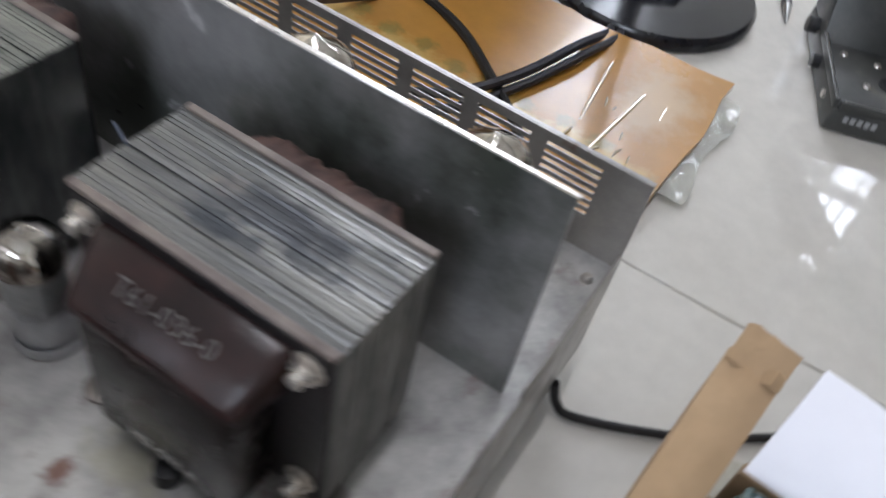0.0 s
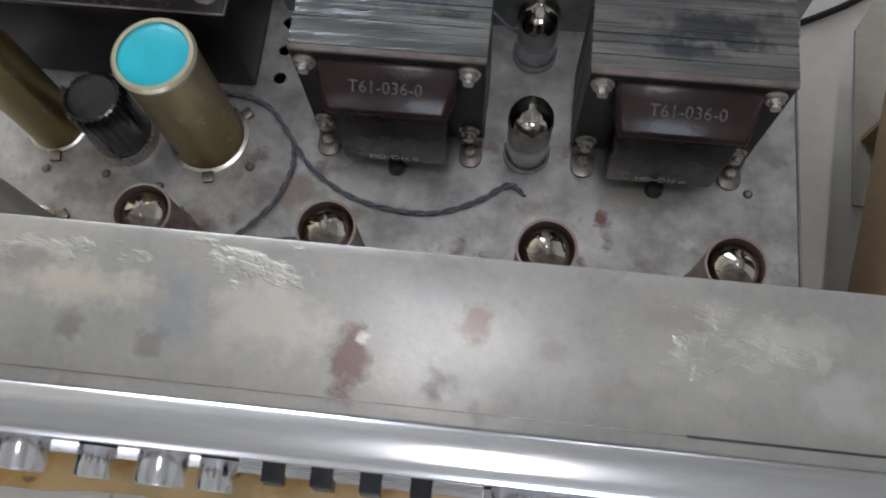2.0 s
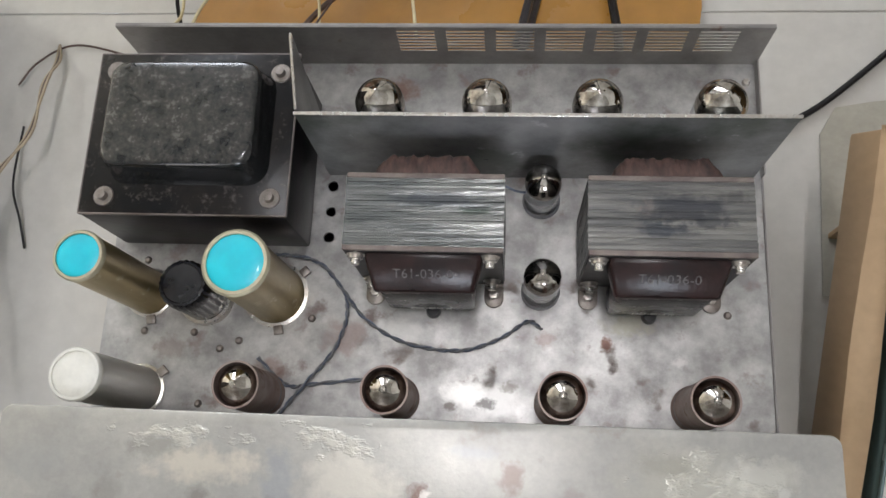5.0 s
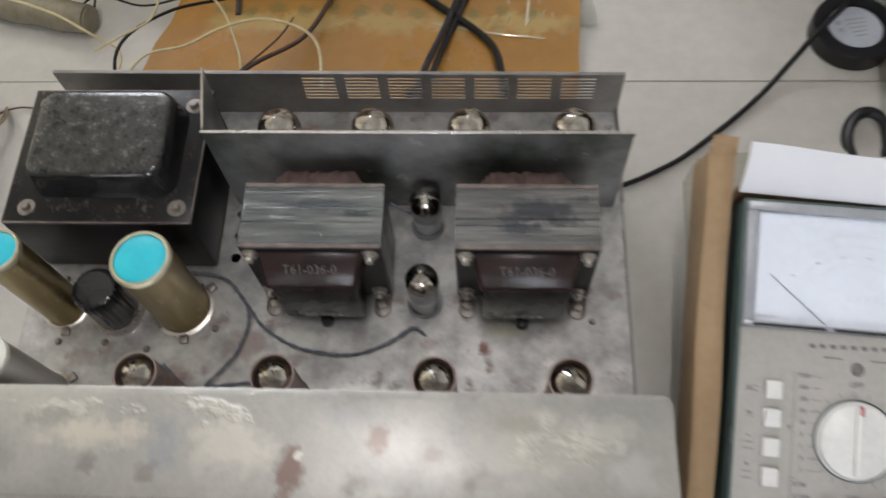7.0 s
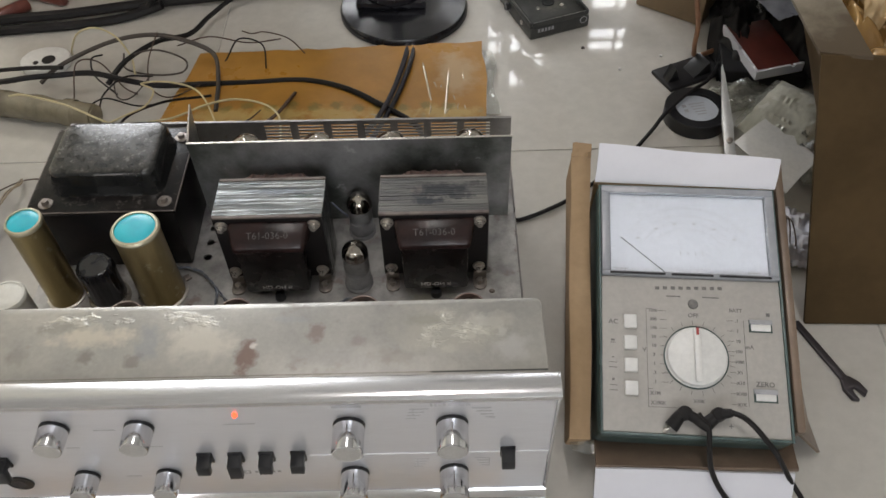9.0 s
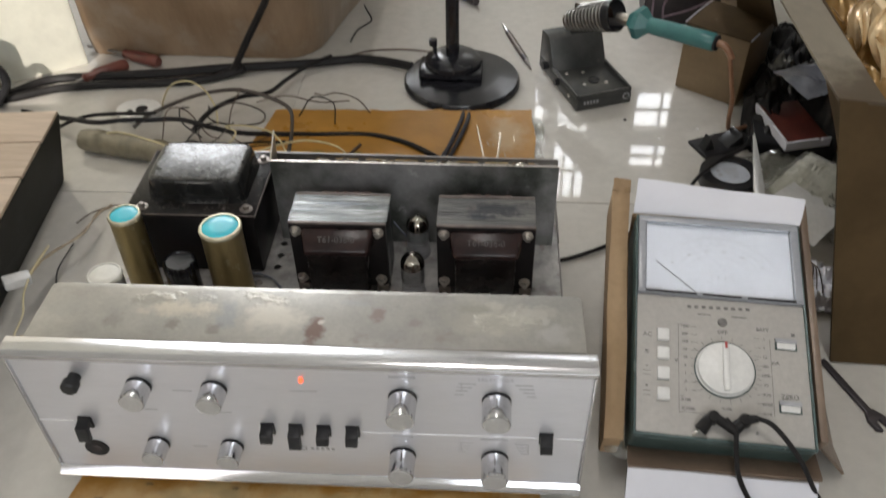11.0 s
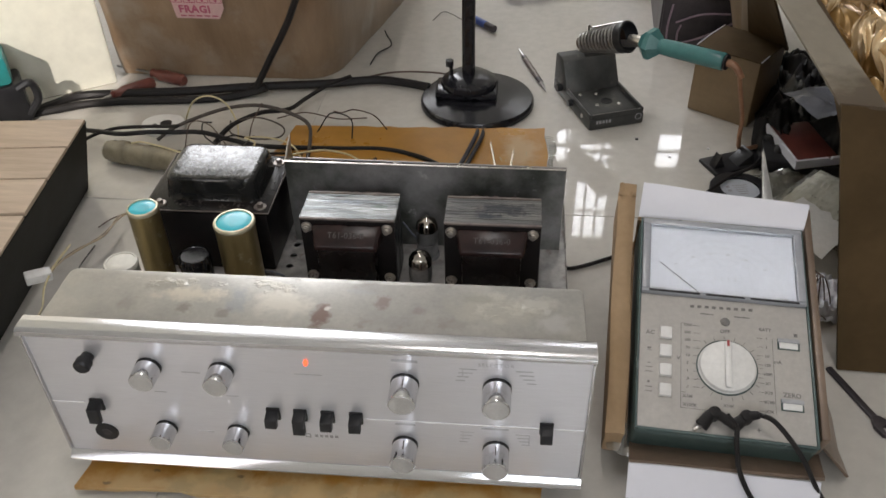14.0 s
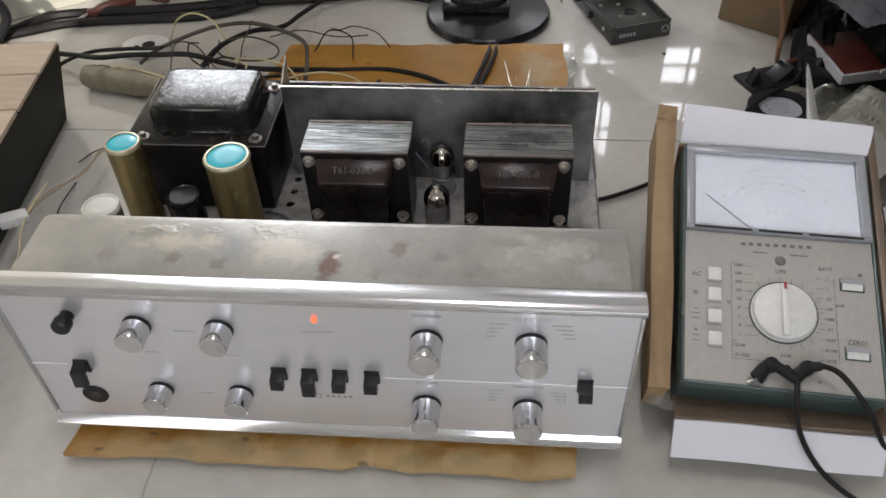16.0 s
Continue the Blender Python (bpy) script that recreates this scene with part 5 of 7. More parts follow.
part("window_frame", bm, M_WINDOWEDGE, meter, "glossy grey window frame")
win = part("scale_window", box(-0.0635, 0.0635, 0.1290, 0.1985, 0.0035, 0.0047), M_CLEAR, meter, "clear plastic window")
win.visible_shadow = False
part("window_slot", box(-0.064, -0.020, 0.1261, 0.1279, 0.0050, 0.0056), M_BLACK, meter)
part("window_slot", box(-0.015, 0.018, 0.1261, 0.1279, 0.0050, 0.0056), M_BLACK, meter)
part("window_slot", box(0.023, 0.064, 0.1261, 0.1279, 0.0050, 0.0056), M_BLACK, meter)
part("needle", rod([(-0.0195, 0.1300, 0.0012), (-0.0545, 0.1590, 0.0016)], 0.00035, 5, 1), M_INK, meter, "thin dark needle")
for rad, step, ln in ((0.050, 3, 0.0022), (0.043, 5, 0.002), (0.037, 5, 0.0018), (0.031, 6, 0.0016)):
    bm = bmesh.new()
    for d in range(32, 149, step):
        c, s = math.cos(radians(d)), math.sin(radians(d))
        own = box(-ln / 2, ln / 2, -0.00018, 0.00018, 0, 0.0001)
        own.transform(Matrix.Translation((c * rad * 1.12, 0.1385 + s * rad, -0.0004)) @ pose(0, 0, 0, 0, 0, d))
        join(bm, own)
    path = [(math.cos(radians(d)) * rad * 1.1, 0.1385 + math.sin(radians(d)) * rad * 0.98, -0.0004) for d in range(32, 150, 6)]
    rod(path, 0.00016, 4, 1, bm)
    part("scale_arc", bm, M_FAINT, meter, smooth=False)
bars([(-0.006 + i * 0.006, 0.1475, 0.0005, 0.0035) for i in range(4)] + [(-0.055, 0.1325, 0.012, 0.0006), (0.052, 0.1325, 0.010, 0.0006)] + [(x, 0.174 - 9 * x * x, 0.003, 0.0012) for x in (-0.04, -0.025, -0.01, 0.006, 0.022, 0.038)], M_GREYINK, meter, Matrix.Translation((0, 0, -0.0004)))
# dial
dial = part("selector_dial", lathe([(0, 0.0005), (0.0242, 0.0005), (0.0242, 0.0015), (0.0232, 0.0020), (0.0226, 0.0055), (0.0216, 0.0062), (0, 0.0062)], 48, at=(0.0022, 0.0605, 0)), M_KNOBW, meter, "round white selector dial")
part("dial_skirt", lathe([(0.0242, 0.0006), (0.0252, 0.0006), (0.0252, 0.0016), (0.0242, 0.0018)], 48, at=(0.0022, 0.0605, 0)), M_METER, dial)
part("grip", box(-0.0006, 0.0050, 0.0395, 0.0818, 0.0061, 0.0095, 0.0014), M_KNOBW, dial)
part("pointer", box(0.0011, 0.0033, 0.0765, 0.0824, 0.0075, 0.0098, 0.0004), M_RED, dial, "red pointer")
for y in (0.0872, 0.0699, 0.0519, 0.0338):
    b = part("push_button", box(-0.0535, -0.0435, y - 0.0055, y + 0.0055, 0.0006, 0.0042, 0.0008), M_KNOBW, meter, "square cream push button")
    part("button_edge", box(-0.0545, -0.0425, y - 0.0065, y + 0.0065, 0.0005, 0.0012), M_FACE, b)
for y in (0.0878, 0.0325):
    w = part("thumb_wheel", rod([(0.046, y, -0.0035), (0.061, y, -0.0035)], 0.0060, 18, 1), M_KNOBW, meter, "white thumb wheel")
    part("wheel_slot", box(0.0445, 0.0625, y - 0.0050, y + 0.0050, 0.0005, 0.0010), M_METER, w)
    # grey strip that stands for the shadow in the slot's upper half
    part("slot_lip", box(0.0447, 0.0623, y + 0.0012, y + 0.0050, 0.0010, 0.0030, 0.0003, seg=1), M_GREYINK, w)
part("adjust_screw", lathe([(0, 0.0022), (0.0036, 0.002), (0.0042, 0.0005)], 20, at=(0.0018, 0.1040, 0)), M_FADED, meter)
FACE = Matrix.Translation((0, 0, 0.00065))
words("OFF", 0.0048, M_FADED, meter, FACE @ Matrix.Translation((0.0015, 0.0945, 0)), bold=0.00012)
words("AC", 0.0055, M_FADED, meter, FACE @ Matrix.Translation((-0.0615, 0.0870, 0)), bold=0.00012)
words("ZERO", 0.0056, M_FADED, meter, FACE @ Matrix.Translation((0.0540, 0.0415, 0)), bold=0.00012)
words("BATT", 0.0042, M_FADED, meter, FACE @ Matrix.Translation((0.0350, 0.1000, 0)), bold=0.00012)
words("X1M", 0.0040, M_FADED, meter, FACE @ Matrix.Translation((-0.0300, 0.0310, 0)), bold=0.00012)
words("X100K", 0.0040, M_FADED, meter, FACE @ Matrix.Translation((-0.0280, 0.0235, 0)), bold=0.00012)
words("X10K", 0.0036, M_FADED, meter, FACE @ Matrix.Translation((0.0030, 0.0262, 0)), bold=0.00012)
words("\u03a9", 0.0046, M_FADED, meter, FACE @ Matrix.Translation((0.0030, 0.0160, 0)), bold=0.00012)
words("V", 0.0048, M_FADED, meter, FACE @ Matrix.Translation((-0.0375, 0.0650, 0)), bold=0.00012)
words("mA", 0.0044, M_FADED, meter, FACE @ Matrix.Translation((0.0440, 0.0705, 0)), bold=0.00012)
words("-", 0.008, M_FADED, meter, FACE @ Matrix.Translation((-0.0190, 0.0105, 0)), bold=0.00012)
words("+", 0.007, M_FADED, meter, FACE @ Matrix.Translation((0.0260, 0.0080, 0)), bold=0.00012)
for i, t in enumerate(("1000", "300", "100", "30", "10", "3", "1", ".3", ".1")):
    words(t, 0.0036, M_FADED, meter, FACE @ Matrix.Translation((-0.0300, 0.0975 - 0.0072 * i, 0)), bold=0.00012)
for i, t in enumerate((".1", "1", "10", "100", "1000", "X1", "X10", "X100", "X1K")):
    words(t, 0.0036, M_FADED, meter, FACE @ Matrix.Translation((0.0355, 0.0915 - 0.0083 * i, 0)), bold=0.00012)
rects = [(-0.0355, 0.0595, 0.0004, 0.079), (-0.0185, 0.0205, 0.034, 0.0004), (0.0405, 0.058, 0.0004, 0.068), (-0.0335, 0.099, 0.004, 0.0004), (-0.0335, 0.0345, 0.004, 0.0004)]
rects += [(-0.026 + 0.0062 * i, 0.1165 + 0.0002 * i, 0.0034, 0.0026) for i in range(9)]
rects += [(-0.0135, 0.1100, 0.011, 0.0010), (0.0160, 0.1100, 0.013, 0.0010), (0.0600, 0.0975, 0.003, 0.003), (-0.0620, 0.0700, 0.004, 0.0006), (-0.0620, 0.0720, 0.003, 0.0016)]
rects += [(-0.062, 0.050, 0.006, 0.0006), (-0.062, 0.054, 0.006, 0.0006), (-0.062, 0.032, 0.006, 0.0006), (-0.062, 0.036, 0.006, 0.0006), (-0.062, 0.058, 0.002, 0.0008), (-0.062, 0.0405, 0.002, 0.0020)]
for i in range(9):
    rects += [(-0.0225, 0.0975 - 0.0072 * i, 0.006, 0.0004), (0.0300, 0.0915 - 0.0083 * i, 0.005, 0.0004)]
bars(rects, M_FADED, meter, FACE)
for k in range(18):
    w = radians(208 + 17.5 * k)
    bars([(0, 0, 0.0035, 0.0004)], M_FADED, meter, FACE @ Matrix.Translation((0.0022 + 0.0282 * math.cos(w), 0.0605 + 0.0282 * math.sin(w), 0)) @ pose(0, 0, 0, 0, 0, math.degrees(w)), name="dial_tick")
leads = thing("test_leads", "black test leads with right-angled plugs in the multimeter", "cable", MM)
ON_FLOOR = ([(0.5581, -0.0026, 0.075), (0.5633, -0.0104, 0.052), (0.5744, -0.0206, 0.032), (0.5923, -0.0283, 0.012), (0.6123, -0.0397, 0.004), (0.6415, -0.0591, 0.003), (0.70, -0.10, 0.003), (0.74, -0.20, 0.003)],
            [(0.5885, 0.0098, 0.088), (0.6077, -0.0055, 0.070), (0.6249, -0.0127, 0.040), (0.6395, -0.0216, 0.018), (0.6485, -0.0371, 0.004), (0.6535, -0.0714, 0.003), (0.66, -0.13, 0.003), (0.69, -0.24, 0.003)])
for x0, tip, path in ((-0.010, (-0.020, 0.0050, 0.004), [(0.000, 0.0150, 0.009), (0.006, 0.004, 0.012)] + [inv @ Vector(p) for p in ON_FLOOR[0]]),
                      (0.015, (0.006, 0.0080, 0.004), [(0.012, 0.0180, 0.009), (0.024, 0.0165, 0.013)] + [inv @ Vector(p) for p in ON_FLOOR[1]])):
    part("plug", lathe([(0, 0.0), (0.0050, 0.0006), (0.0056, 0.004), (0.0056, 0.009), (0.0045, 0.012), (0, 0.0128)], 16, at=(x0, 0.0155, 0.0006)), M_RUBBER, leads)
    part("plug_body", rod([tip, (x0, 0.0150, 0.0085), path[1]], 0.0056, 10, 6, taper=0.0032), M_RUBBER, leads)
    part("lead", rod([path[0]] + path[1:], 0.0021, 8), M_RUBBER, leads)
    if x0 < 0:
        part("plug_pin", rod([tip, Vector(tip) + Vector((-0.0055, -0.0040, -0.0005))], 0.0015, 8, 1), M_BOLT, leads, "bright metal pin")

# ---- behind the amplifier ----
lamp = thing("desk_lamp", "black desk lamp on a heavy round base", "lamp", pose(0.3165, 0.682, 0))
base = part("base", lathe([(0, 0), (0.083, 0), (0.085, 0.002), (0.085, 0.008), (0.082, 0.012), (0.055, 0.0145), (0.05, 0.015), (0, 0.015)], 56), M_GLOSSBLACK, lamp)
part("block", box(-0.062, 0.030, -0.022, 0.034, 0.0148, 0.027, 0.004), M_GLOSSBLACK, lamp)
part("hub", lathe([(0, 0.026), (0.041, 0.026), (0.042, 0.029), (0.040, 0.035), (0.030, 0.041), (0.012, 0.043), (0, 0.043)], 40, at=(-0.013, 0.012, 0)), M_GLOSSBLACK, lamp)
part("clamp_screw", rod([(-0.040, 0.012, 0.036), (-0.040, 0.012, 0.062)], 0.003, 8, 1), M_GLOSSBLACK, lamp)
part("clamp_knob", lathe([(0, 0.054), (0.006, 0.055), (0.006, 0.064), (0, 0.065)], 10, at=(-0.042, 0.012, 0)), M_GLOSSBLACK, lamp)
part("pole", rod([(-0.014, 0.013, 0.040), (-0.014, 0.014, 0.13), (-0.013, 0.016, 0.36)], 0.0098, 16, 4), M_GLOSSBLACK, lamp)
part("upper_arm", rod([(-0.013, 0.016, 0.355), (0.02, 0.06, 0.62), (0.06, 0.10, 0.86)], 0.008, 12, 4), M_GLOSSBLACK, lamp)
part("shade", lathe([(0.014, 0.10), (0.022, 0.095), (0.030, 0.05), (0.070, 0.0), (0.071, 0.001), (0.032, 0.052), (0.020, 0.098)], 32, m=pose(0.06, 0.10, 0.86, 25, 10, 0)), M_GLOSSBLACK, lamp)


def cable(name, label, points, r, mat, seg=8, category="cable", group=""):
    t = thing(name, label, category, group=group)
    part("cable", rod(points, r, seg), mat, t)
    return t


cable("power_cable", "thick black cable lying on the tiles", [(-0.62, 0.50, 0.006), (-0.45, 0.57, 0.007), (-0.348, 0.6115, 0.007), (-0.299, 0.6565, 0.008), (-0.2315, 0.671, 0.008), (-0.135, 0.683, 0.008), (-0.040, 0.700, 0.009), (0.074, 0.7164, 0.009), (0.152, 0.7335, 0.009), (0.20, 0.727, 0.009), (0.240, 0.712, 0.010)], 0.0068, M_RUBBER)
cable("power_cable", "thick black cable lying on the tiles", [(-0.60, 0.49, 0.006), (-0.346, 0.603, 0.006), (-0.274, 0.638, 0.006), (-0.206, 0.651, 0.006), (-0.126, 0.659, 0.006), (-0.067, 0.671, 0.006), (-0.030, 0.686, 0.008), (-0.008, 0.690, 0.014)], 0.0062, M_RUBBER)
cable("hanging_cable", "black cable rising past the cardboard box", [(-0.035, 0.688, 0.010), (-0.022, 0.688, 0.018), (0.007, 0.690, 0.0666), (0.028, 0.690, 0.101), (0.0467, 0.690, 0.1356), (0.0761, 0.688, 0.2041), (0.0898, 0.688, 0.2525), (0.10, 0.69, 0.34), (0.12, 0.70, 0.55)], 0.0050, M_RUBBER)
cable("lamp_cord", "twisted dark blue cord from the lamp base", [(0.318, 0.612, 0.008), (0.322, 0.590, 0.007), (0.318, 0.545, 0.016), (0.306, 0.490, 0.016), (0.292, 0.440, 0.022), (0.282, 0.395, 0.040), (0.275, 0.350, 0.062), (0.272, 0.332, 0.078)], 0.0032, M_NAVY)
cable("lamp_cord", "twisted dark blue cord from the lamp base", [(0.324, 0.612, 0.008), (0.330, 0.590, 0.007), (0.326, 0.545, 0.014), (0.312, 0.490, 0.012), (0.296, 0.440, 0.014), (0.287, 0.395, 0.030), (0.280, 0.350, 0.055), (0.276, 0.332, 0.068)], 0.0030, M_NAVY)
cable("signal_cable", "dark cable running to the amplifier's rear", [(-0.30, 0.575, 0.006), (-0.258, 0.558, 0.010), (-0.207, 0.535, 0.020), (-0.158, 0.504, 0.036), (-0.120, 0.508, 0.038), (-0.092, 0.519, 0.032), (-0.053, 0.524, 0.030), (-0.011, 0.515, 0.025), (0.029, 0.510, 0.020), (0.081, 0.520, 0.013), (0.136, 0.522, 0.012), (0.1975, 0.524, 0.012), (0.247, 0.508, 0.012), (0.290, 0.477, 0.012), (0.335, 0.435, 0.013), (0.345, 0.38, 0.03), (0.345, 0.327, 0.055)], 0.0034, M_RUBBER)
cable("mains_cord", "black cord from the amplifier's side under the meter box", [(0.4318, 0.292, 0.022), (0.436, 0.2935, 0.008), (0.445, 0.2950, 0.0036), (0.475, 0.309, 0.0036), (0.506, 0.329, 0.0036), (0.563, 0.379, 0.0036), (0.600, 0.418, 0.012), (0.616, 0.434, 0.0225), (0.650, 0.470, 0.0225), (0.680, 0.500, 0.016), (0.705, 0.540, 0.012), (0.74, 0.60, 0.03)], 0.0023, M_RUBBER)
for pts, r, mt, lb in (
        ([(-0.26, 0.505, 0.004), (-0.235, 0.514, 0.010), (-0.214, 0.528, 0.018), (-0.185, 0.542, 0.022), (-0.143, 0.542, 0.026), (-0.112, 0.537, 0.030), (-0.085, 0.523, 0.040)], 0.0026, M_RUBBER, "dark loose cable behind the amplifier"),
        ([(-0.125, 0.533, 0.010), (-0.106, 0.550, 0.020), (-0.068, 0.570, 0.030), (-0.027, 0.578, 0.040), (0.016, 0.577, 0.045), (0.058, 0.568, 0.040), (0.088, 0.555, 0.030), (0.097, 0.518, 0.020), (0.10, 0.47, 0.012)], 0.0028, M_GREYWIRE, "grey-brown cable loop behind the amplifier"),
        ([(-0.035, 0.515, 0.020), (-0.019, 0.544, 0.030), (0.009, 0.591, 0.025), (0.045, 0.613, 0.020), (0.060, 0.658, 0.014), (0.087, 0.695, 0.018), (0.119, 0.718, 0.022)], 0.0034, M_RUBBER, "dark loose cable behind the amplifier"),
        ([(-0.029, 0.544, 0.02), (-0.014, 0.556, 0.03), (0.018, 0.560, 0.035), (0.054, 0.546, 0.03), (0.051, 0.535, 0.02), (0.011, 0.544, 0.01), (-0.025, 0.555, 0.012), (-0.03, 0.575, 0.02)], 0.0012, M_GREYWIRE, "thin grey wire coil"),
        ([(-0.065, 0.590, 0.008), (-0.068, 0.566, 0.020), (-0.055, 0.532, 0.020), (-0.013, 0.483, 0.030)], 0.0011, M_RUBBER, "thin black wire behind the amplifier"),
        ([(-0.040, 0.480, 0.010), (-0.035, 0.497, 0.020), (-0.008, 0.507, 0.036), (0.016, 0.528, 0.020)], 0.0011, M_RUBBER, "thin black wire loop"),
        ([(0.090, 0.545, 0.006), (0.098, 0.573, 0.012), (0.116, 0.580, 0.034), (0.145, 0.572, 0.030), (0.149, 0.550, 0.010)], 0.0010, M_RUBBER, "thin black wire loop"),
        ([(0.105, 0.640, 0.004), (0.122, 0.622, 0.012), (0.145, 0.599, 0.030), (0.176, 0.584, 0.030), (0.194, 0.580, 0.010)], 0.0009, M_BWIRE, "thin brown wire loop"),
        ([(-0.105, 0.596, 0.006), (-0.098, 0.586, 0.020), (-0.078, 0.575, 0.050), (-0.054, 0.573, 0.060), (-0.028, 0.563, 0.055), (-0.014, 0.556, 0.030), (-0.010, 0.54, 0.012)], 0.0012, M_YWIRE, "thin yellowed wire loop"),
        ([(-0.125, 0.462, 0.048), (-0.105, 0.458, 0.052), (-0.056, 0.442, 0.050), (-0.016, 0.419, 0.050), (0.0155, 0.399, 0.050), (0.03, 0.36, 0.07), (0.035, 0.325, 0.105)], 0.0012, M_YWIRE, "thin yellow wire to the rear panel"),
        ([(0.000, 0.390, 0.060), (0.023, 0.4055, 0.062), (0.044, 0.420, 0.064), (0.048, 0.443, 0.066), (0.031, 0.458, 0.064), (0.061, 0.462, 0.062), (0.0975, 0.4425, 0.062), (0.125, 0.387, 0.060), (0.13, 0.34, 0.06)], 0.0011, M_YWIRE, "thin yellow wire loop"),
        ([(0.04, 0.327, 0.085), (0.054, 0.3685, 0.080), (0.0875, 0.380, 0.080), (0.115, 0.398, 0.080), (0.1455, 0.407, 0.080), (0.178, 0.398, 0.080), (0.196, 0.378, 0.080), (0.205, 0.330, 0.09)], 0.0012, M_YWIRE, "thin yellow wire to the rear panel"),
        ([(0.02, 0.345, 0.02), (0.02, 0.39, 0.06), (0.05, 0.44, 0.05), (0.10, 0.47, 0.035)], 0.0015, M_RUBBER, "thin black wire behind the amplifier"),
        ([(0.135, 0.33, 0.10), (0.140, 0.36, 0.08), (0.150, 0.42, 0.04), (0.155, 0.46, 0.02)], 0.0009, M_BWIRE, "thin brown wire lying on the tiles"),
        ([(0.10, 0.33, 0.06), (0.13, 0.38, 0.05), (0.17, 0.43, 0.03), (0.19, 0.50, 0.012)], 0.0022, M_BWIRE, "brown cable on the amber cardboard"),
        ([(0.140, 0.935, 0.002), (0.1455, 0.918, 0.002), (0.1588, 0.877, 0.002), (0.1408, 0.844, 0.002), (0.1345, 0.802, 0.002)], 0.0012, M_RUBBER, "thin black wire offcut"),
        ([(0.11, 0.73, 0.004), (0.17, 0.765, 0.006), (0.24, 0.770, 0.006), (0.29, 0.755, 0.006)], 0.0016, M_BWIRE, "thin brown wire lying on the tiles"),
        ([(0.22, 0.98, 0.003), (0.24, 1.00, 0.012), (0.275, 0.985, 0.003)], 0.0007, M_RUBBER, "thin dark wire offcut on the tiles"),
        ([(-0.075, 0.500, 0.010), (-0.070, 0.530, 0.040), (-0.050, 0.545, 0.030), (-0.020, 0.520, 0.012), (0.005, 0.495, 0.020)], 0.0009, M_BWIRE, "thin brown wire tangle"),
        ([(-0.010, 0.560, 0.030), (-0.030, 0.530, 0.018), (-0.022, 0.500, 0.012), (0.000, 0.490, 0.020), (0.020, 0.520, 0.030)], 0.0009, M_GREYWIRE, "thin grey wire coil"),
        ([(0.020, 0.575, 0.050), (0.010, 0.545, 0.030), (0.015, 0.515, 0.014), (0.040, 0.500, 0.010), (0.075, 0.515, 0.016)], 0.0008, M_BWIRE, "thin brown wire tangle"),
        ([(-0.060, 0.470, 0.012), (-0.030, 0.482, 0.025), (0.010, 0.478, 0.016), (0.050, 0.495, 0.010), (0.090, 0.500, 0.012)], 0.0010, M_RUBBER, "thin black wire behind the amplifier"),
        ([(0.030, 0.600, 0.012), (0.070, 0.612, 0.016), (0.120, 0.600, 0.014), (0.160, 0.612, 0.010)], 0.0009, M_BWIRE, "thin brown wire lying on the tiles"),
        ([(-0.36, 0.02, 0.003), (-0.28, 0.06, 0.006), (-0.22, 0.055, 0.003)], 0.0011, M_RUBBER, "thin dark wire offcut on the tiles"),
        ([(-0.35, -0.01, 0.003), (-0.27, 0.035, 0.004), (-0.22, 0.065, 0.002)], 0.0011, M_RUBBER, "thin dark wire offcut on the tiles")):
    cable("loose_wire", lb, pts, r, mt, 6, "wire")
# loudspeaker wire with a white plug beside the amplifier
sw = thing("connector_wire", "pale wires with a small white plug", "wire")
part("plug", box(-0.013, 0.013, -0.0075, 0.0075, 0, 0.010, 0.0015), M_KNOBW, sw, "white plug", pose(-0.1205, 0.190, 0.044, 0, 8, 38))
for dx, mt in ((0, M_BEIGEWIRE), (0.003, M_BEIGEWIRE), (0.0015, M_BWIRE)):
    part("strand", rod([(-0.113 + dx, 0.200, 0.048), (-0.118 + dx, 0.222, 0.040), (-0.109 - dx, 0.249, 0.036), (-0.094 + dx, 0.282, 0.034), (-0.089 - dx, 0.324, 0.030), (-0.092 + dx, 0.350, 0.018), (-0.100, 0.372, 0.004)], 0.0012, 6), mt, sw)
part("strand", rod([(-0.113, 0.198, 0.047), (-0.104, 0.215, 0.056), (-0.107, 0.241, 0.052), (-0.110, 0.211, 0.050), (-0.104, 0.172, 0.050), (-0.092, 0.142, 0.050), (-0.080, 0.105, 0.060), (-0.040, 0.070, 0.10)], 0.0011, 6), M_YWIRE, sw)
part("strand", rod([(-0.118, 0.300, 0.004), (-0.114, 0.250, 0.010), (-0.106, 0.222, 0.006), (-0.100, 0.200, 0.003)], 0.0009, 6), M_RUBBER, sw)
part("strand", rod([(-0.129, 0.336, 0.004), (-0.114, 0.356, 0.006), (-0.085, 0.372, 0.004), (-0.03, 0.36, 0.004)], 0.0009, 6), M_BWIRE, sw)

ad = thing("plug_adapter", "flat white oval plug adapter", "adapter", pose(-0.1345, 0.582, 0.0, 0, 0, 4))
pts = [(0.033 * math.cos(radians(a)) * (1.0 if abs(math.cos(radians(a))) < 0.8 else 0.95), 0.026 * math.sin(radians(a))) for a in range(0, 360, 15)]
part("body", prism(pts, 0.0, 0.011, 0.003), M_KNOBW, ad)
part("socket_hole", lathe([(0, 0.0108), (0.0085, 0.0112), (0.0085, 0.0118), (0, 0.0118)], 16, at=(0.006, -0.004, 0)), M_BLACK, ad)
part("socket_hole", lathe([(0, 0.0108), (0.0035, 0.0112), (0.0035, 0.0118), (0, 0.0118)], 12, at=(-0.009, -0.009, 0)), M_BLACK, ad)
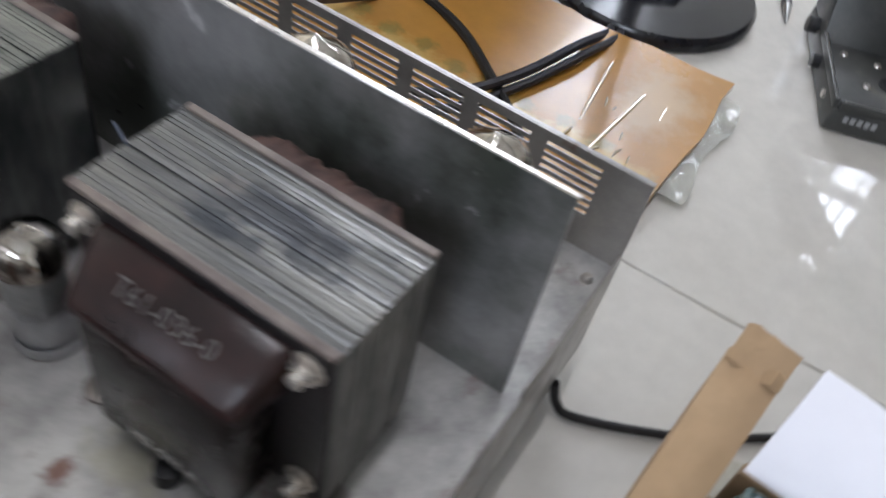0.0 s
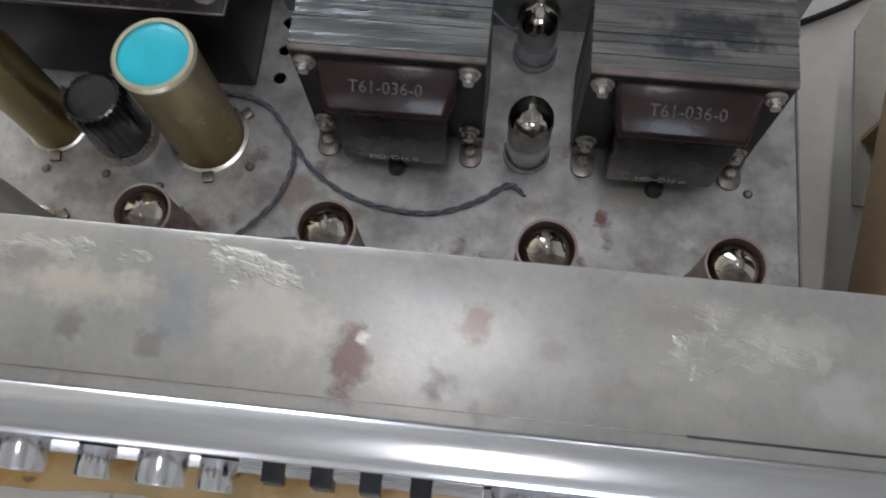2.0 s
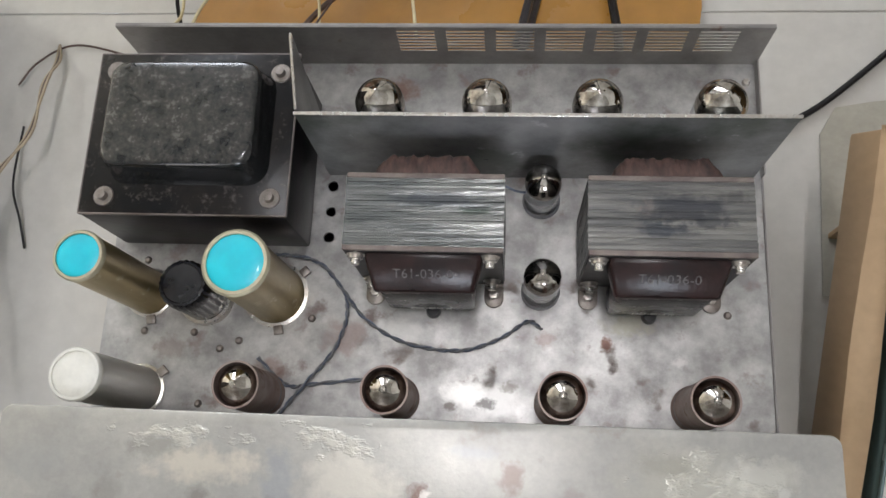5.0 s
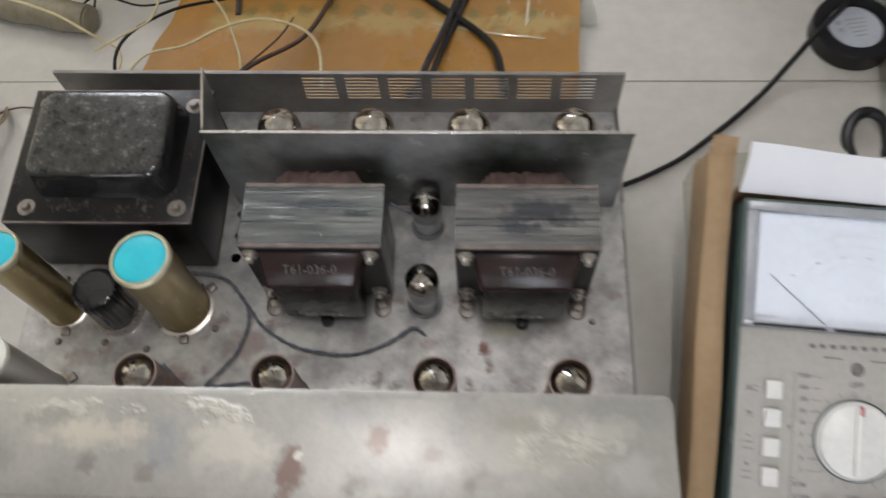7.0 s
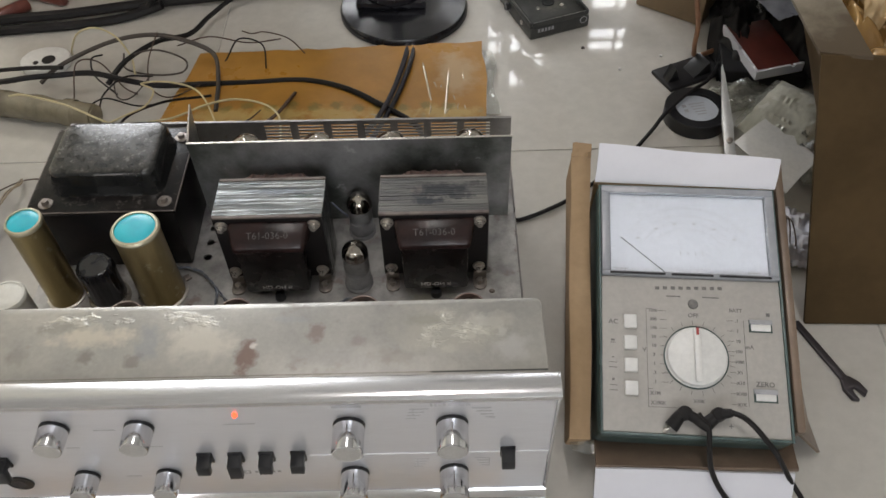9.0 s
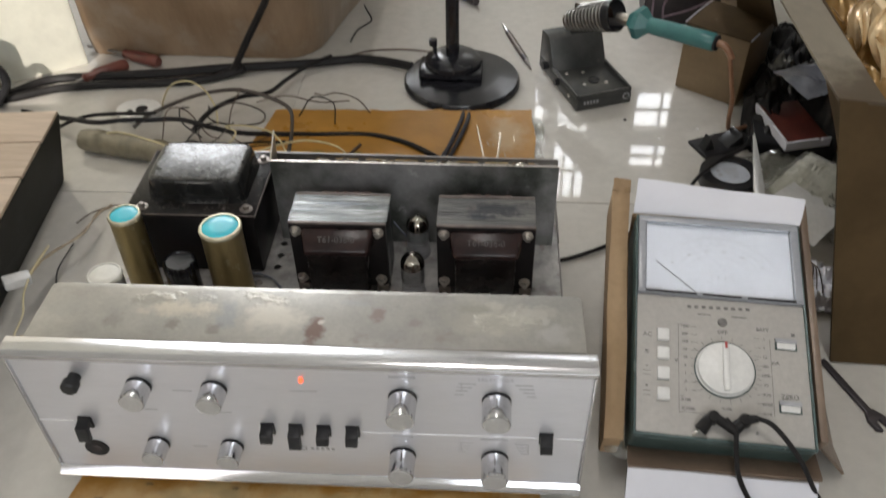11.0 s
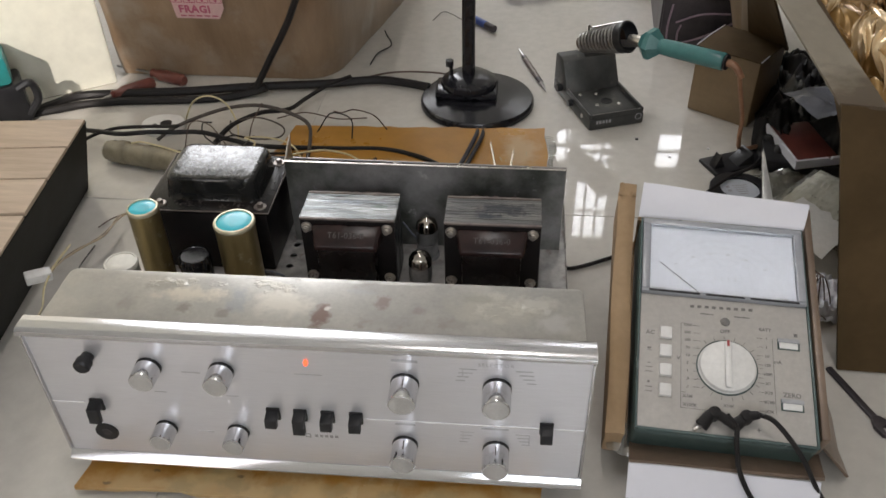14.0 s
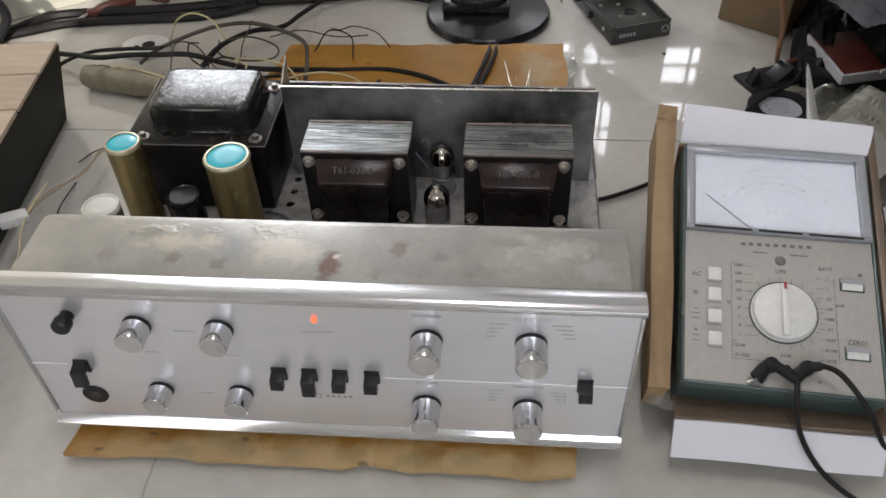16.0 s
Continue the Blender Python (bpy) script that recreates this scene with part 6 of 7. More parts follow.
roll = thing("taped_roll", "beige roll wrapped in clear tape", "roll", pose(-0.125, 0.482, 0.0, 0, 0, -13))
bm = lathe([(0.004, -0.054), (0.0135, -0.054), (0.0150, -0.046), (0.0142, -0.030), (0.0158, -0.018), (0.0146, 0.0), (0.0156, 0.022), (0.0140, 0.040), (0.0152, 0.062), (0.0136, 0.088), (0.004, 0.090)], 20, m=Matrix.Translation((0, 0, 0.0158)) @ pose(0, 0, 0, 0, 90, 0))
for v in bm.verts:
    v.co += Vector((0, 0.0012, 0.0010)) * noise.noise(v.co * 90)
part("roll_body", bm, M_BEIGE, roll)
for x in (-0.036, 0.010, 0.052):
    part("tape_band", lathe([(0.0158, 0), (0.0163, 0.001), (0.0163, 0.012), (0.0158, 0.013)], 20, m=Matrix.Translation((x, 0, 0.0160)) @ pose(0, 0, 0, 0, 90, 0)), M_BEIGE, roll, "shiny clear tape band")
part("core_end", lathe([(0, 0), (0.0132, 0), (0.0132, 0.0015), (0, 0.0015)], 18, m=pose(-0.0558, 0, 0.0158, 0, 90, 0)), M_GREYCARD, roll)
part("core_end", lathe([(0, 0), (0.0128, 0), (0.0128, 0.0015), (0, 0.0018)], 18, m=pose(0.0895, 0, 0.0158, 0, 90, 0)), M_BEIGE, roll)


def screwdriver(x, y, a, shaft):
    s = thing("screwdriver", "screwdriver with a dark red plastic handle", "screwdriver", pose(x, y, 0.0095, 0, 0, a), "red screwdrivers")
    part("handle", lathe([(0, 0), (0.007, 0.001), (0.0095, 0.006), (0.0092, 0.05), (0.006, 0.060), (0.0075, 0.066), (0.004, 0.070), (0, 0.070)], 10, m=pose(0, 0, 0, 0, 90, 0)), M_REDWOOD, s)
    part("shaft", rod([(0.068, 0, 0), (0.068 + shaft, 0, -0.003)], 0.0024, 8, 1), M_STEEL, s)


screwdriver(-0.146, 0.7135, 158, 0.075)
screwdriver(-0.193, 0.7075, 222, 0.02)

# the big carton at the back
carton = thing("cardboard_box", "large brown carton wrapped in tape with a pink fragile sticker", "cardboard box")
bm = bmesh.new()
A, B, C, D = (-0.271, 0.752), (0.085, 0.746), (0.182, 1.20), (-0.26, 1.20)
rings = []
outline = []
corners = [Vector(p) for p in (A, B, C, D)]
for k in range(4):
    o, p, q = corners[k - 1], corners[k], corners[(k + 1) % 4]
    r = 0.055 if k == 1 else 0.022
    e0, e1 = p + (o - p).normalized() * r, p + (q - p).normalized() * r
    outline += [e0 * (1 - u) ** 2 + p * 2 * u * (1 - u) + e1 * u * u for u in (0, 0.2, 0.4, 0.6, 0.8, 1.0)]
    e2 = q + (p - q).normalized() * (0.055 if k == 0 else 0.022)
    outline += [e1.lerp(e2, i / 12) for i in range(1, 12)]
for z, grow in ((0.001, 0.0), (0.03, 0.006), (0.06, 0.010), (0.09, 0.015), (0.12, 0.020), (0.15, 0.024), (0.175, 0.0255), (0.195, 0.026), (0.208, 0.023), (0.214, 0.016)):
    ring = []
    for x, y in outline:
        cx, cy = -0.05, 0.93
        dx, dy = x - cx, y - cy
        k = 1 + grow / 0.28 * (1 if dy < 0 else 0.3)
        wave = 0.0035 * noise.noise((x * 14, y * 14, z * 16)) + 0.0022 * noise.noise((x * 45, y * 45, z * 12))
        ln = math.hypot(dx, dy)
        ring.append(bm.verts.new((cx + dx * (1 - grow * 1.6 if x < -0.2 else k) + dx / ln * wave, cy + dy * (1 + grow * 1.5 / 0.18 if dy < 0 else 1) + dy / ln * wave, z + 0.003 * math.sin(9 * x + 7 * y) * (z > 0.2))))
    rings.append(ring)
for p, q in zip(rings, rings[1:]):
    for i in range(len(p)):
        bm.faces.new((p[i], p[(i + 1) % len(p)], q[(i + 1) % len(q)], q[i]))
bm.faces.new(rings[-1])
bm.faces.new(rings[0][::-1])
bmesh.ops.recalc_face_normals(bm, faces=bm.faces[:])
part("carton_body", bm, M_KRAFTTAPE, carton)
STICK = pose(-0.099, 0.7064, 0.1435, 9, 0, -1.3)
st = part("sticker", prism([(-0.040, 0.029), (0.040, 0.029), (0.040, -0.012), (0.030, -0.029), (-0.036, -0.029)], 0, 0.0006, m=UPRIGHT), M_PINK, carton, "torn pink fragile sticker", STICK)
SF = Matrix.Translation((0, -0.0008, 0)) @ UPRIGHT
words("HANDLE WITH LOVE", 0.0080, M_PINKINK, st, SF @ Matrix.Translation((0, 0.0240, 0)), bold=0.0003)
words("FRAGI", 0.0165, M_PINKINK, st, SF @ Matrix.Translation((-0.005, -0.0140, 0)), spread=1.1, bold=0.0007)
rects_low = [(-0.024 + 0.012 * i, -0.0245, 0.009, 0.0022) for i in range(5)]
bars(rects_low, M_PINKINK, st, SF)
rects = []
for i in range(4):
    cx = -0.030 + i * 0.020
    rects += [(cx, 0.016, 0.018, 0.0012), (cx, -0.0025, 0.018, 0.0012), (cx - 0.0085, 0.0068, 0.0012, 0.0185), (cx + 0.0085, 0.0068, 0.0012, 0.0185), (cx, 0.0075, 0.007, 0.008), (cx, 0.001, 0.004, 0.004)]
bars(rects, M_PINKINK, st, SF)
part("flap", quads([[(-0.20 + 0.05 * i, 0.715 + 0.008 * math.sin(i) + 0.05 * j, 0.2185 - 0.002 * j + 0.003 * math.sin(2 * i)) for i in range(7)] for j in range(4)], 0.003), M_KRAFTTAPE, carton)
for x, w, z in ((0.030, 0.034, 0.197), (0.066, 0.026, 0.203)):
    rows = [[(x - w / 2 + w * i / 10, 0.7085 - 0.012 * v + 0.05 * max(0.0, 0.5 - v) + 0.0035 * noise.noise((i * 0.9 + x * 40, v * 3, 1.0)), z + 0.014 * (0.5 - v) + 0.004 * noise.noise((i * 0.7, v * 4 + x * 30, 3.0))) for i in range(11)] for v in (0, 0.2, 0.4, 0.6, 0.8, 1.0)]
    part("loose_tape", quads(rows, 0.0004), M_PLASTIC, carton, "loose shiny clear tape")
part("tear", prism([(-0.016, 0.010), (0.014, 0.013), (0.006, -0.003), (-0.012, -0.015)], 0, 0.0008, m=UPRIGHT), M_DARKSIDE, carton, "dark torn hole", pose(0.058, 0.7015, 0.186, 8, 0, 0))
blackcase = thing("black_case", "flat black case lying on the carton", "case", pose(-0.02, 0.80, 0.2285, 0.5, 3.4, 0))
part("case_body", box(-0.205, 0.206, -0.10, 0.16, 0, 0.055, 0.006), M_BLACK, blackcase)
part("lid_edge", box(-0.200, 0.201, -0.102, -0.099, 0.024, 0.032, 0.001), M_DARKMETAL, blackcase)
part("latch", box(-0.02, 0.02, -0.1045, -0.0995, 0.016, 0.036, 0.001), M_DARKMETAL, blackcase)

# ---- soldering corner ----
stand = thing("soldering_stand", "dark cast soldering iron stand with a coil holder", "stand", pose(0.5185, 0.6220, 0.0, 0, 0, 20))
M0 = M_IRONBASE
bm = prism([(-0.042, 0.0), (0.042, 0.0), (0.042, 0.136), (-0.042, 0.140)], 0.0005, 0.018, 0.0025)
part("base", bm, M0, stand)
part("tray_wall", box(-0.042, -0.0385, 0.003, 0.092, 0.0175, 0.024, 0.0008), M0, stand)
part("tray_wall", box(0.0385, 0.042, 0.003, 0.092, 0.0175, 0.024, 0.0008), M0, stand)
part("tray_wall", box(-0.0380, 0.0380, 0.0005, 0.0045, 0.0175, 0.024, 0.0008), M0, stand)
part("tray_edge", rod([(-0.0402, 0.004, 0.0240), (-0.0402, 0.045, 0.0241), (-0.0402, 0.086, 0.0240)], 0.0005, 5, 3), M_STEEL, stand, "rubbed bright edge")
part("tray_edge", rod([(-0.036, 0.0024, 0.0240), (0.0, 0.0024, 0.0241), (0.036, 0.0024, 0.0240)], 0.0004, 5, 3), M_STEEL, stand, "rubbed bright edge")
TURNED = Matrix(((0, 0, 1, 0), (1, 0, 0, 0), (0, 1, 0, 0), (0, 0, 0, 1)))
part("back_block", prism([(0.084, 0.0175), (0.140, 0.0175), (0.138, 0.059), (0.134, 0.062), (0.116, 0.063), (0.108, 0.059)], -0.042, 0.042, 0.0025, m=TURNED), M0, stand)
part("saddle", prism([(-0.008, 0.058), (0.040, 0.058), (0.037, 0.078), (0.028, 0.094), (0.010, 0.096), (-0.002, 0.084)], 0.109, 0.132, 0.003, m=Matrix(((1, 0, 0, 0), (0, 0, 1, 0), (0, 1, 0, 0), (0, 0, 0, 1)))), M0, stand, "cast saddle that carries the coil")
part("screw_hole", lathe([(0, 0.0182), (0.0085, 0.0182), (0.0085, 0.0190), (0.006, 0.0190), (0.005, 0.0184)], 20, at=(0.004, 0.046, 0)), M_BLACK, stand)
for x, y in ((-0.014, 0.038), (0.018, 0.034), (-0.026, 0.074), (-0.002, 0.070)):
    part("rivet", lathe([(0, 0.0200), (0.0022, 0.0196), (0.003, 0.0178)], 10, at=(x, y, 0)), M_BOLT, stand)
part("side_knob", rod([(-0.050, 0.108, 0.017), (-0.041, 0.108, 0.017)], 0.006, 12, 1), M_BLACK, stand)
part("side_knob", rod([(-0.048, 0.066, 0.012), (-0.041, 0.066, 0.012)], 0.005, 12, 1), M_BLACK, stand)
part("side_screw", rod([(-0.0435, 0.026, 0.012), (-0.0415, 0.026, 0.012)], 0.003, 12, 1), M_BOLT, stand)
rects = [(-0.030 + 0.0048 * i, 0.0125, 0.0032, 0.0050) for i in range(5)]
bars(rects, M_GREYINK, stand, Matrix.Translation((0, -0.0003, 0)) @ UPRIGHT, "maker's mark as plain bars")
part("badge", lathe([(0.004, 0), (0.0052, 0), (0.0052, 0.0006), (0.004, 0.0006)], 16, m=pose(0.033, -0.0001, 0.0130, 90)), M_GREYINK, stand)
# the coil, in the stand's own frame
SI = stand.matrix_world.inverted()
tip, mouth = SI @ Vector((0.466, 0.700, 0.093)), SI @ Vector((0.516, 0.659, 0.120))
axis = (mouth - tip).normalized()
s1 = axis.orthogonal().normalized()
s2 = axis.cross(s1)
pts = []
for i in range(11 * 16):
    u = i / (11 * 16 - 1)
    r = 0.0125 + 0.0075 * u
    w = 2 * math.pi * 11 * u
    pts.append(tip + (mouth - tip) * u + (s1 * math.cos(w) + s2 * math.sin(w)) * r)
ALONG = Matrix.Translation(tip) @ axis.to_track_quat("Z", "Y").to_matrix().to_4x4()
part("coil", rod(pts, 0.0019, 6, 1), M_STEEL, stand, "steel wire coil")
part("coil_sleeve", lathe([(0, -0.004), (0.0095, -0.003), (0.0108, 0.002), (0.0160, (mouth - tip).length - 0.004), (0.0140, (mouth - tip).length - 0.004)], 24, m=ALONG), M_TARBROWN, stand, "scorched brown sleeve inside the coil")
bm = lathe([(0.0165, -0.006), (0.0215, 0.0), (0.022, 0.012), (0.0205, 0.013), (0.0195, 0.001), (0.0150, -0.004)], 28, m=Matrix.Translation(mouth) @ axis.to_track_quat("Z", "Y").to_matrix().to_4x4())
part("mouth_ring", bm, M_BLACK, stand, "black funnel mouth")
part("hook_wire", rod([tip + s2 * 0.02, tip + (mouth - tip) * 0.15 + Vector((0, 0, 0.023)), tip + (mouth - tip) * 0.3 + Vector((0, 0, 0.021)), mouth + Vector((0, 0, 0.023))], 0.0016, 6), M_STEEL, stand)

iron = thing("soldering_iron", "soldering iron with a teal handle resting in its stand", "soldering iron")
p0, p1, p2, p3 = Vector((0.496, 0.672, 0.106)), Vector((0.541, 0.640, 0.1225)), Vector((0.553, 0.632, 0.124)), Vector((0.638, 0.568, 0.130))
ax = (p3 - p2).normalized()
Q = Matrix.Translation(p2) @ ax.to_track_quat("Z", "Y").to_matrix().to_4x4()
ln = (p3 - p2).length
h = part("handle", lathe([(0, -0.002), (0.009, -0.002), (0.0105, 0.012), (0.0112, 0.030), (0.0116, 0.07), (0.0116, ln - 0.0015), (0.0105, ln), (0, ln)], 22, m=Q), M_TEAL, iron, "teal plastic handle")
part("guard", lathe([(0, -0.013), (0.013, -0.013), (0.0215, -0.004), (0.0215, 0.003), (0.0140, 0.012), (0.0105, 0.016)], 6, m=Q), M_TEAL, h, sharp=25)
part("end_ring", lathe([(0.006, ln - 0.001), (0.0100, ln + 0.0002), (0.0100, ln + 0.003), (0.006, ln + 0.004)], 18, m=Q), M_BLACK, h)
part("barrel", rod([p0, p2], 0.0048, 12, 1), M_STEEL, iron)
part("ferrule", lathe([(0, -0.034), (0.0055, -0.034), (0.0072, -0.028), (0.0072, -0.018), (0.0085, -0.013), (0, -0.013)], 16, m=Q), M_BOLT, iron, "bright nickel ferrule")
part("strain_relief", rod([p3 - ax * 0.002, p3 + ax * 0.014 + Vector((0, 0, -0.002)), p3 + ax * 0.026 + Vector((0, 0, -0.016))], 0.0056, 10, 4, taper=0.0042), M_TAPEWRAP, iron)
part("cord", rod([p3 + ax * 0.022 + Vector((0, 0, -0.012)), p3 + ax * 0.030 + Vector((0, 0, -0.04)), (0.669, 0.546, 0.06), (0.671, 0.546, 0.03), (0.682, 0.556, 0.010), (0.74, 0.60, 0.005), (0.80, 0.70, 0.005)], 0.0030, 8), M_TAPEWRAP, iron)

sbox = thing("small_box", "small plain brown cardboard box", "box", pose(0.6265, 0.6835, 0, 0, 0, -36))
part("box_body", box(0.0, 0.093, 0.0, 0.085, 0.0005, 0.099, 0.0025), M_BOXBROWN, sbox)
part("lid", box(-0.001, 0.094, -0.001, 0.086, 0.0992, 0.1010, 0.0006), M_SHADEDCARTON, sbox, "darker flat lid")
part("torn_edge", rod([(-0.001, 0.086, 0.1015), (-0.0015, 0.045, 0.1020), (-0.001, -0.001, 0.1012)], 0.0008, 5, 4), M_WHITECARD, sbox)
part("torn_edge", rod([(0.094, -0.001, 0.1012), (0.0945, 0.010, 0.1022), (0.095, 0.022, 0.1035)], 0.0009, 5, 4), M_WHITECARD, sbox)

pcb = thing("opened_chassis", "opened metal chassis with a brown circuit board on top", "chassis", pose(0.607, 0.885, 0, 0, 0, -4))
part("frame", box(0.0, 0.13, 0.0, 0.24, 0.0005, 0.088, 0.002), M_DARKMETAL, pcb)
part("side_edge", box(-0.003, -0.0004, 0.0, 0.24, 0.0005, 0.090), M_DARKMETAL, pcb)
part("board", box(-0.004, 0.165, -0.006, 0.250, 0.094, 0.097), M_PCB, pcb, "brown circuit board")
rng = random.Random(11)
for i in range(150):
    x, y = rng.uniform(0.002, 0.155), rng.uniform(0.0, 0.24)
    part("solder_joint", lathe([(0, 0.0022), (0.0012, 0.0015), (0.0018, 0)], 6, at=(x, y, 0.097)), M_BOLT if i % 3 == 0 else M_DULLBOLT, pcb)
for i in range(4):
    part("standoff", rod([(0.006 + 0.118 * (i % 2), 0.004 + 0.1 * (i // 2), 0.088), (0.006 + 0.118 * (i % 2), 0.004 + 0.1 * (i // 2), 0.094)], 0.003, 8, 1), M_BOLT, pcb)
for i in range(26):
    x, y, w, d = rng.uniform(0.006, 0.150), rng.uniform(0.004, 0.235), rng.uniform(0.002, 0.006), rng.uniform(0.002, 0.008)
    part("component", box(x, x + w, y, y + d, 0.0971, 0.0971 + rng.uniform(0.001, 0.003), 0.0003, seg=1), (M_DARKMETAL, M_REDWOOD, M_KNOBW, M_PCB)[i % 4], pcb)
part("wavy_wire", rod([(0.004 + 0.006 * i, -0.004, 0.090 + 0.006 * (i % 2)) for i in range(10)], 0.0010, 5, 4), M_RUBBER, pcb)
for pts in ([(0.012, -0.003, 0.004), (0.010, -0.004, 0.045), (0.014, -0.003, 0.080)], [(0.022, -0.003, 0.05), (0.06, -0.006, 0.066), (0.105, -0.004, 0.068)], [(0.03, -0.004, 0.014), (0.07, -0.007, 0.030), (0.12, -0.004, 0.058)],
            [(0.030, -0.003, 0.002), (0.027, -0.004, 0.03), (0.031, -0.003, 0.046)], [(0.10, -0.004, 0.015), (0.108, -0.006, 0.035), (0.12, -0.004, 0.040)]):
    part("inner_lead", rod(pts, 0.0017, 6), M_VIOLET, pcb, "thin mauve lead")

pack = thing("yellow_packet", "small yellow and blue cardboard packet", "packet", pose(0.378, 1.16, 0, 0, 0, 22))
part("packet_body", box(-0.055, 0.055, -0.055, 0.055, 0.0005, 0.028, 0.0015), M_KNOBW, pack)
part("top_print", box(-0.052, 0.052, -0.052, 0.052, 0.0281, 0.0285), M_YELLOW, pack, "yellow printed top")
part("side_print", box(-0.0535, 0.0535, -0.0556, -0.0551, 0.004, 0.012), M_BLUE, pack)
wbox = thing("white_carton", "small open white cardboard box", "box", pose(0.534, 1.172, 0, 0, 0, 0))
for a in ((0.0, 0.082, 0.0, 0.0025), (0.0, 0.082, 0.0775, 0.080), (0.0, 0.0025, 0.0025, 0.0775), (0.0795, 0.082, 0.0025, 0.0775)):
    part("carton_wall", box(*a, 0.0005, 0.078), M_WHITECARD, wbox, smooth=False)
part("carton_floor", box(0.0026, 0.0794, 0.0026, 0.0774, 0.0005, 0.003), M_WHITECARD, wbox, smooth=False)
bat = thing("marker_pen", "short blue and grey marker pen", "pen", pose(0.290, 0.988, 0.007, 0, 0, -49))
part("barrel", rod([(0, 0, 0), (0.042, 0, 0)], 0.0068, 14, 1), M_BLUE, bat)
part("cap", rod([(0.0422, 0, 0), (0.064, 0, 0)], 0.0064, 14, 1), M_DARKMETAL, bat)
pen = thing("desolder_pen", "thin dark metal scribing pen", "pen", pose(0.376, 0.866, 0.0042, 0, 0, -73))
part("barrel", rod([(0.03, 0, 0), (0.125, 0, 0)], 0.0040, 12, 1), M_DARKMETAL, pen)
part("grip", rod([(0.040, 0, 0), (0.110, 0, 0)], 0.0044, 12, 1), M_EDGE, pen, "brown worn grip")
part("point", rod([(0.125, 0, 0), (0.150, 0, -0.002)], 0.0038, 10, 1, taper=0.0006), M_STEEL, pen)
part("tail", rod([(0.0, 0, 0.001), (0.03, 0, 0)], 0.0010, 8, 1, taper=0.003), M_STEEL, pen)

# ---- clutter beside the dark carton ----
tape = thing("tape_roll", "roll of dark insulating tape with a grey label", "tape", pose(0.657, 0.450, 0, 0, 0, 10) @ Matrix.Scale(0.92, 4))
part("roll", lathe([(0.026, 0.0), (0.039, 0.0), (0.0398, 0.001), (0.0398, 0.018), (0.039, 0.019), (0.0265, 0.019), (0.026, 0.018)], 44), M_BLACK, tape)
part("label_disc", lathe([(0, 0.0145), (0.0258, 0.0145), (0.0258, 0.0160), (0, 0.0160)], 36), M_LABEL, tape)
bars([(0.003, 0.010 - 0.005 * i, 0.020 - 0.002 * i, 0.0016) for i in range(5)] + [(-0.014, 0.008, 0.005, 0.005), (-0.014, -0.001, 0.005, 0.005)], M_GREYINK, tape, Matrix.Translation((0, 0, 0.0161)))
sc = thing("scissors", "steel scissors with black ring handles", "scissors", pose(0.6765, 0.386, 0.021, 24, 0, -2))
part("blade", prism([(-0.0070, -0.03), (0.0040, -0.03), (0.0062, 0.02), (0.0022, 0.080), (0.0002, 0.094), (-0.0050, 0.03)], 0.0018, 0.0040, 0.0005), M_BLADE, sc)
part("blade", prism([(-0.0040, -0.03), (0.0070, -0.03), (0.0055, 0.03), (0.0012, 0.090), (-0.0004, 0.092), (-0.0055, 0.02)], -0.0012, 0.0012, 0.0005), M_BLADE, sc)
part("pivot", lathe([(0, 0.0075), (0.003, 0.007), (0.0035, 0.004)], 12), M_BOLT, sc)
for s in (-1, 1):
    ring = [(s * 0.022 + 0.017 * math.cos(radians(a)), -0.048 + 0.022 * math.sin(radians(a)), 0.001) for a in range(0, 361, 20)]
    part("ring_handle", rod(ring, 0.0050, 8, 2), M_BLACK, sc)
rt = thing("red_brown_tray", "red-brown plastic tray with a white rim", "tray", pose(0.7525, 0.5450, 0.0262, 2, -2, 12))
part("tray_body", box(-0.0275, 0.0285, -0.0435, 0.045, -0.0045, 0.0062, 0.003), M_REDBROWN, rt)
chips = random.Random(8)
for ax0, ax1, n in (((-0.0300, -0.0460), (0.0300, -0.0460), 22), ((-0.0300, -0.0460), (-0.0300, 0.0455), 30)):
    rows = []
    along = (Vector(ax1) - Vector(ax0)).normalized()
    side = Vector((-along.y, along.x)) * (1 if along.x > 0.5 else -1)
    for k in range(n + 1):
        p = Vector(ax0).lerp(Vector(ax1), k / n)
        chip = chips.uniform(0.0, 0.0007) + (chips.uniform(0.001, 0.004) if chips.random() < 0.10 else 0)
        rows.append([(p.x + side.x * a, p.y + side.y * a, z) for a, z in ((0, -0.0048), (0, 0.0078 - chip), (0.0024 + chip, 0.0080 - chip), (0.0024 + chip, -0.0048))])
    part("rim", quads(rows), M_WHITECARD, rt, "chipped white rim", smooth=False)
prop = thing("black_case_clutter", "black plastic case among the clutter", "case", pose(0.752, 0.555, 0, 0, 0, -10))
part("case_body", box(-0.045, 0.055, -0.05, 0.09, 0.0005, 0.0195, 0.003), M_BLACK, prop)
bl = thing("black_bracket", "black folded plastic bracket with fins", "bracket", pose(0.663, 0.530, 0, 0, 0, 24) @ Matrix.Scale(0.72, 4))
part("plate", box(-0.05, 0.06, -0.028, 0.03, 0.0005, 0.008, 0.002), M_BLACK, bl)
part("fin", prism([(-0.045, 0.008), (-0.022, 0.008), (-0.034, 0.034)], -0.012, 0.006, 0.001, m=Matrix(((1, 0, 0, 0), (0, 0, 1, 0), (0, 1, 0, 0), (0, 0, 0, 1)))), M_BLACK, bl)
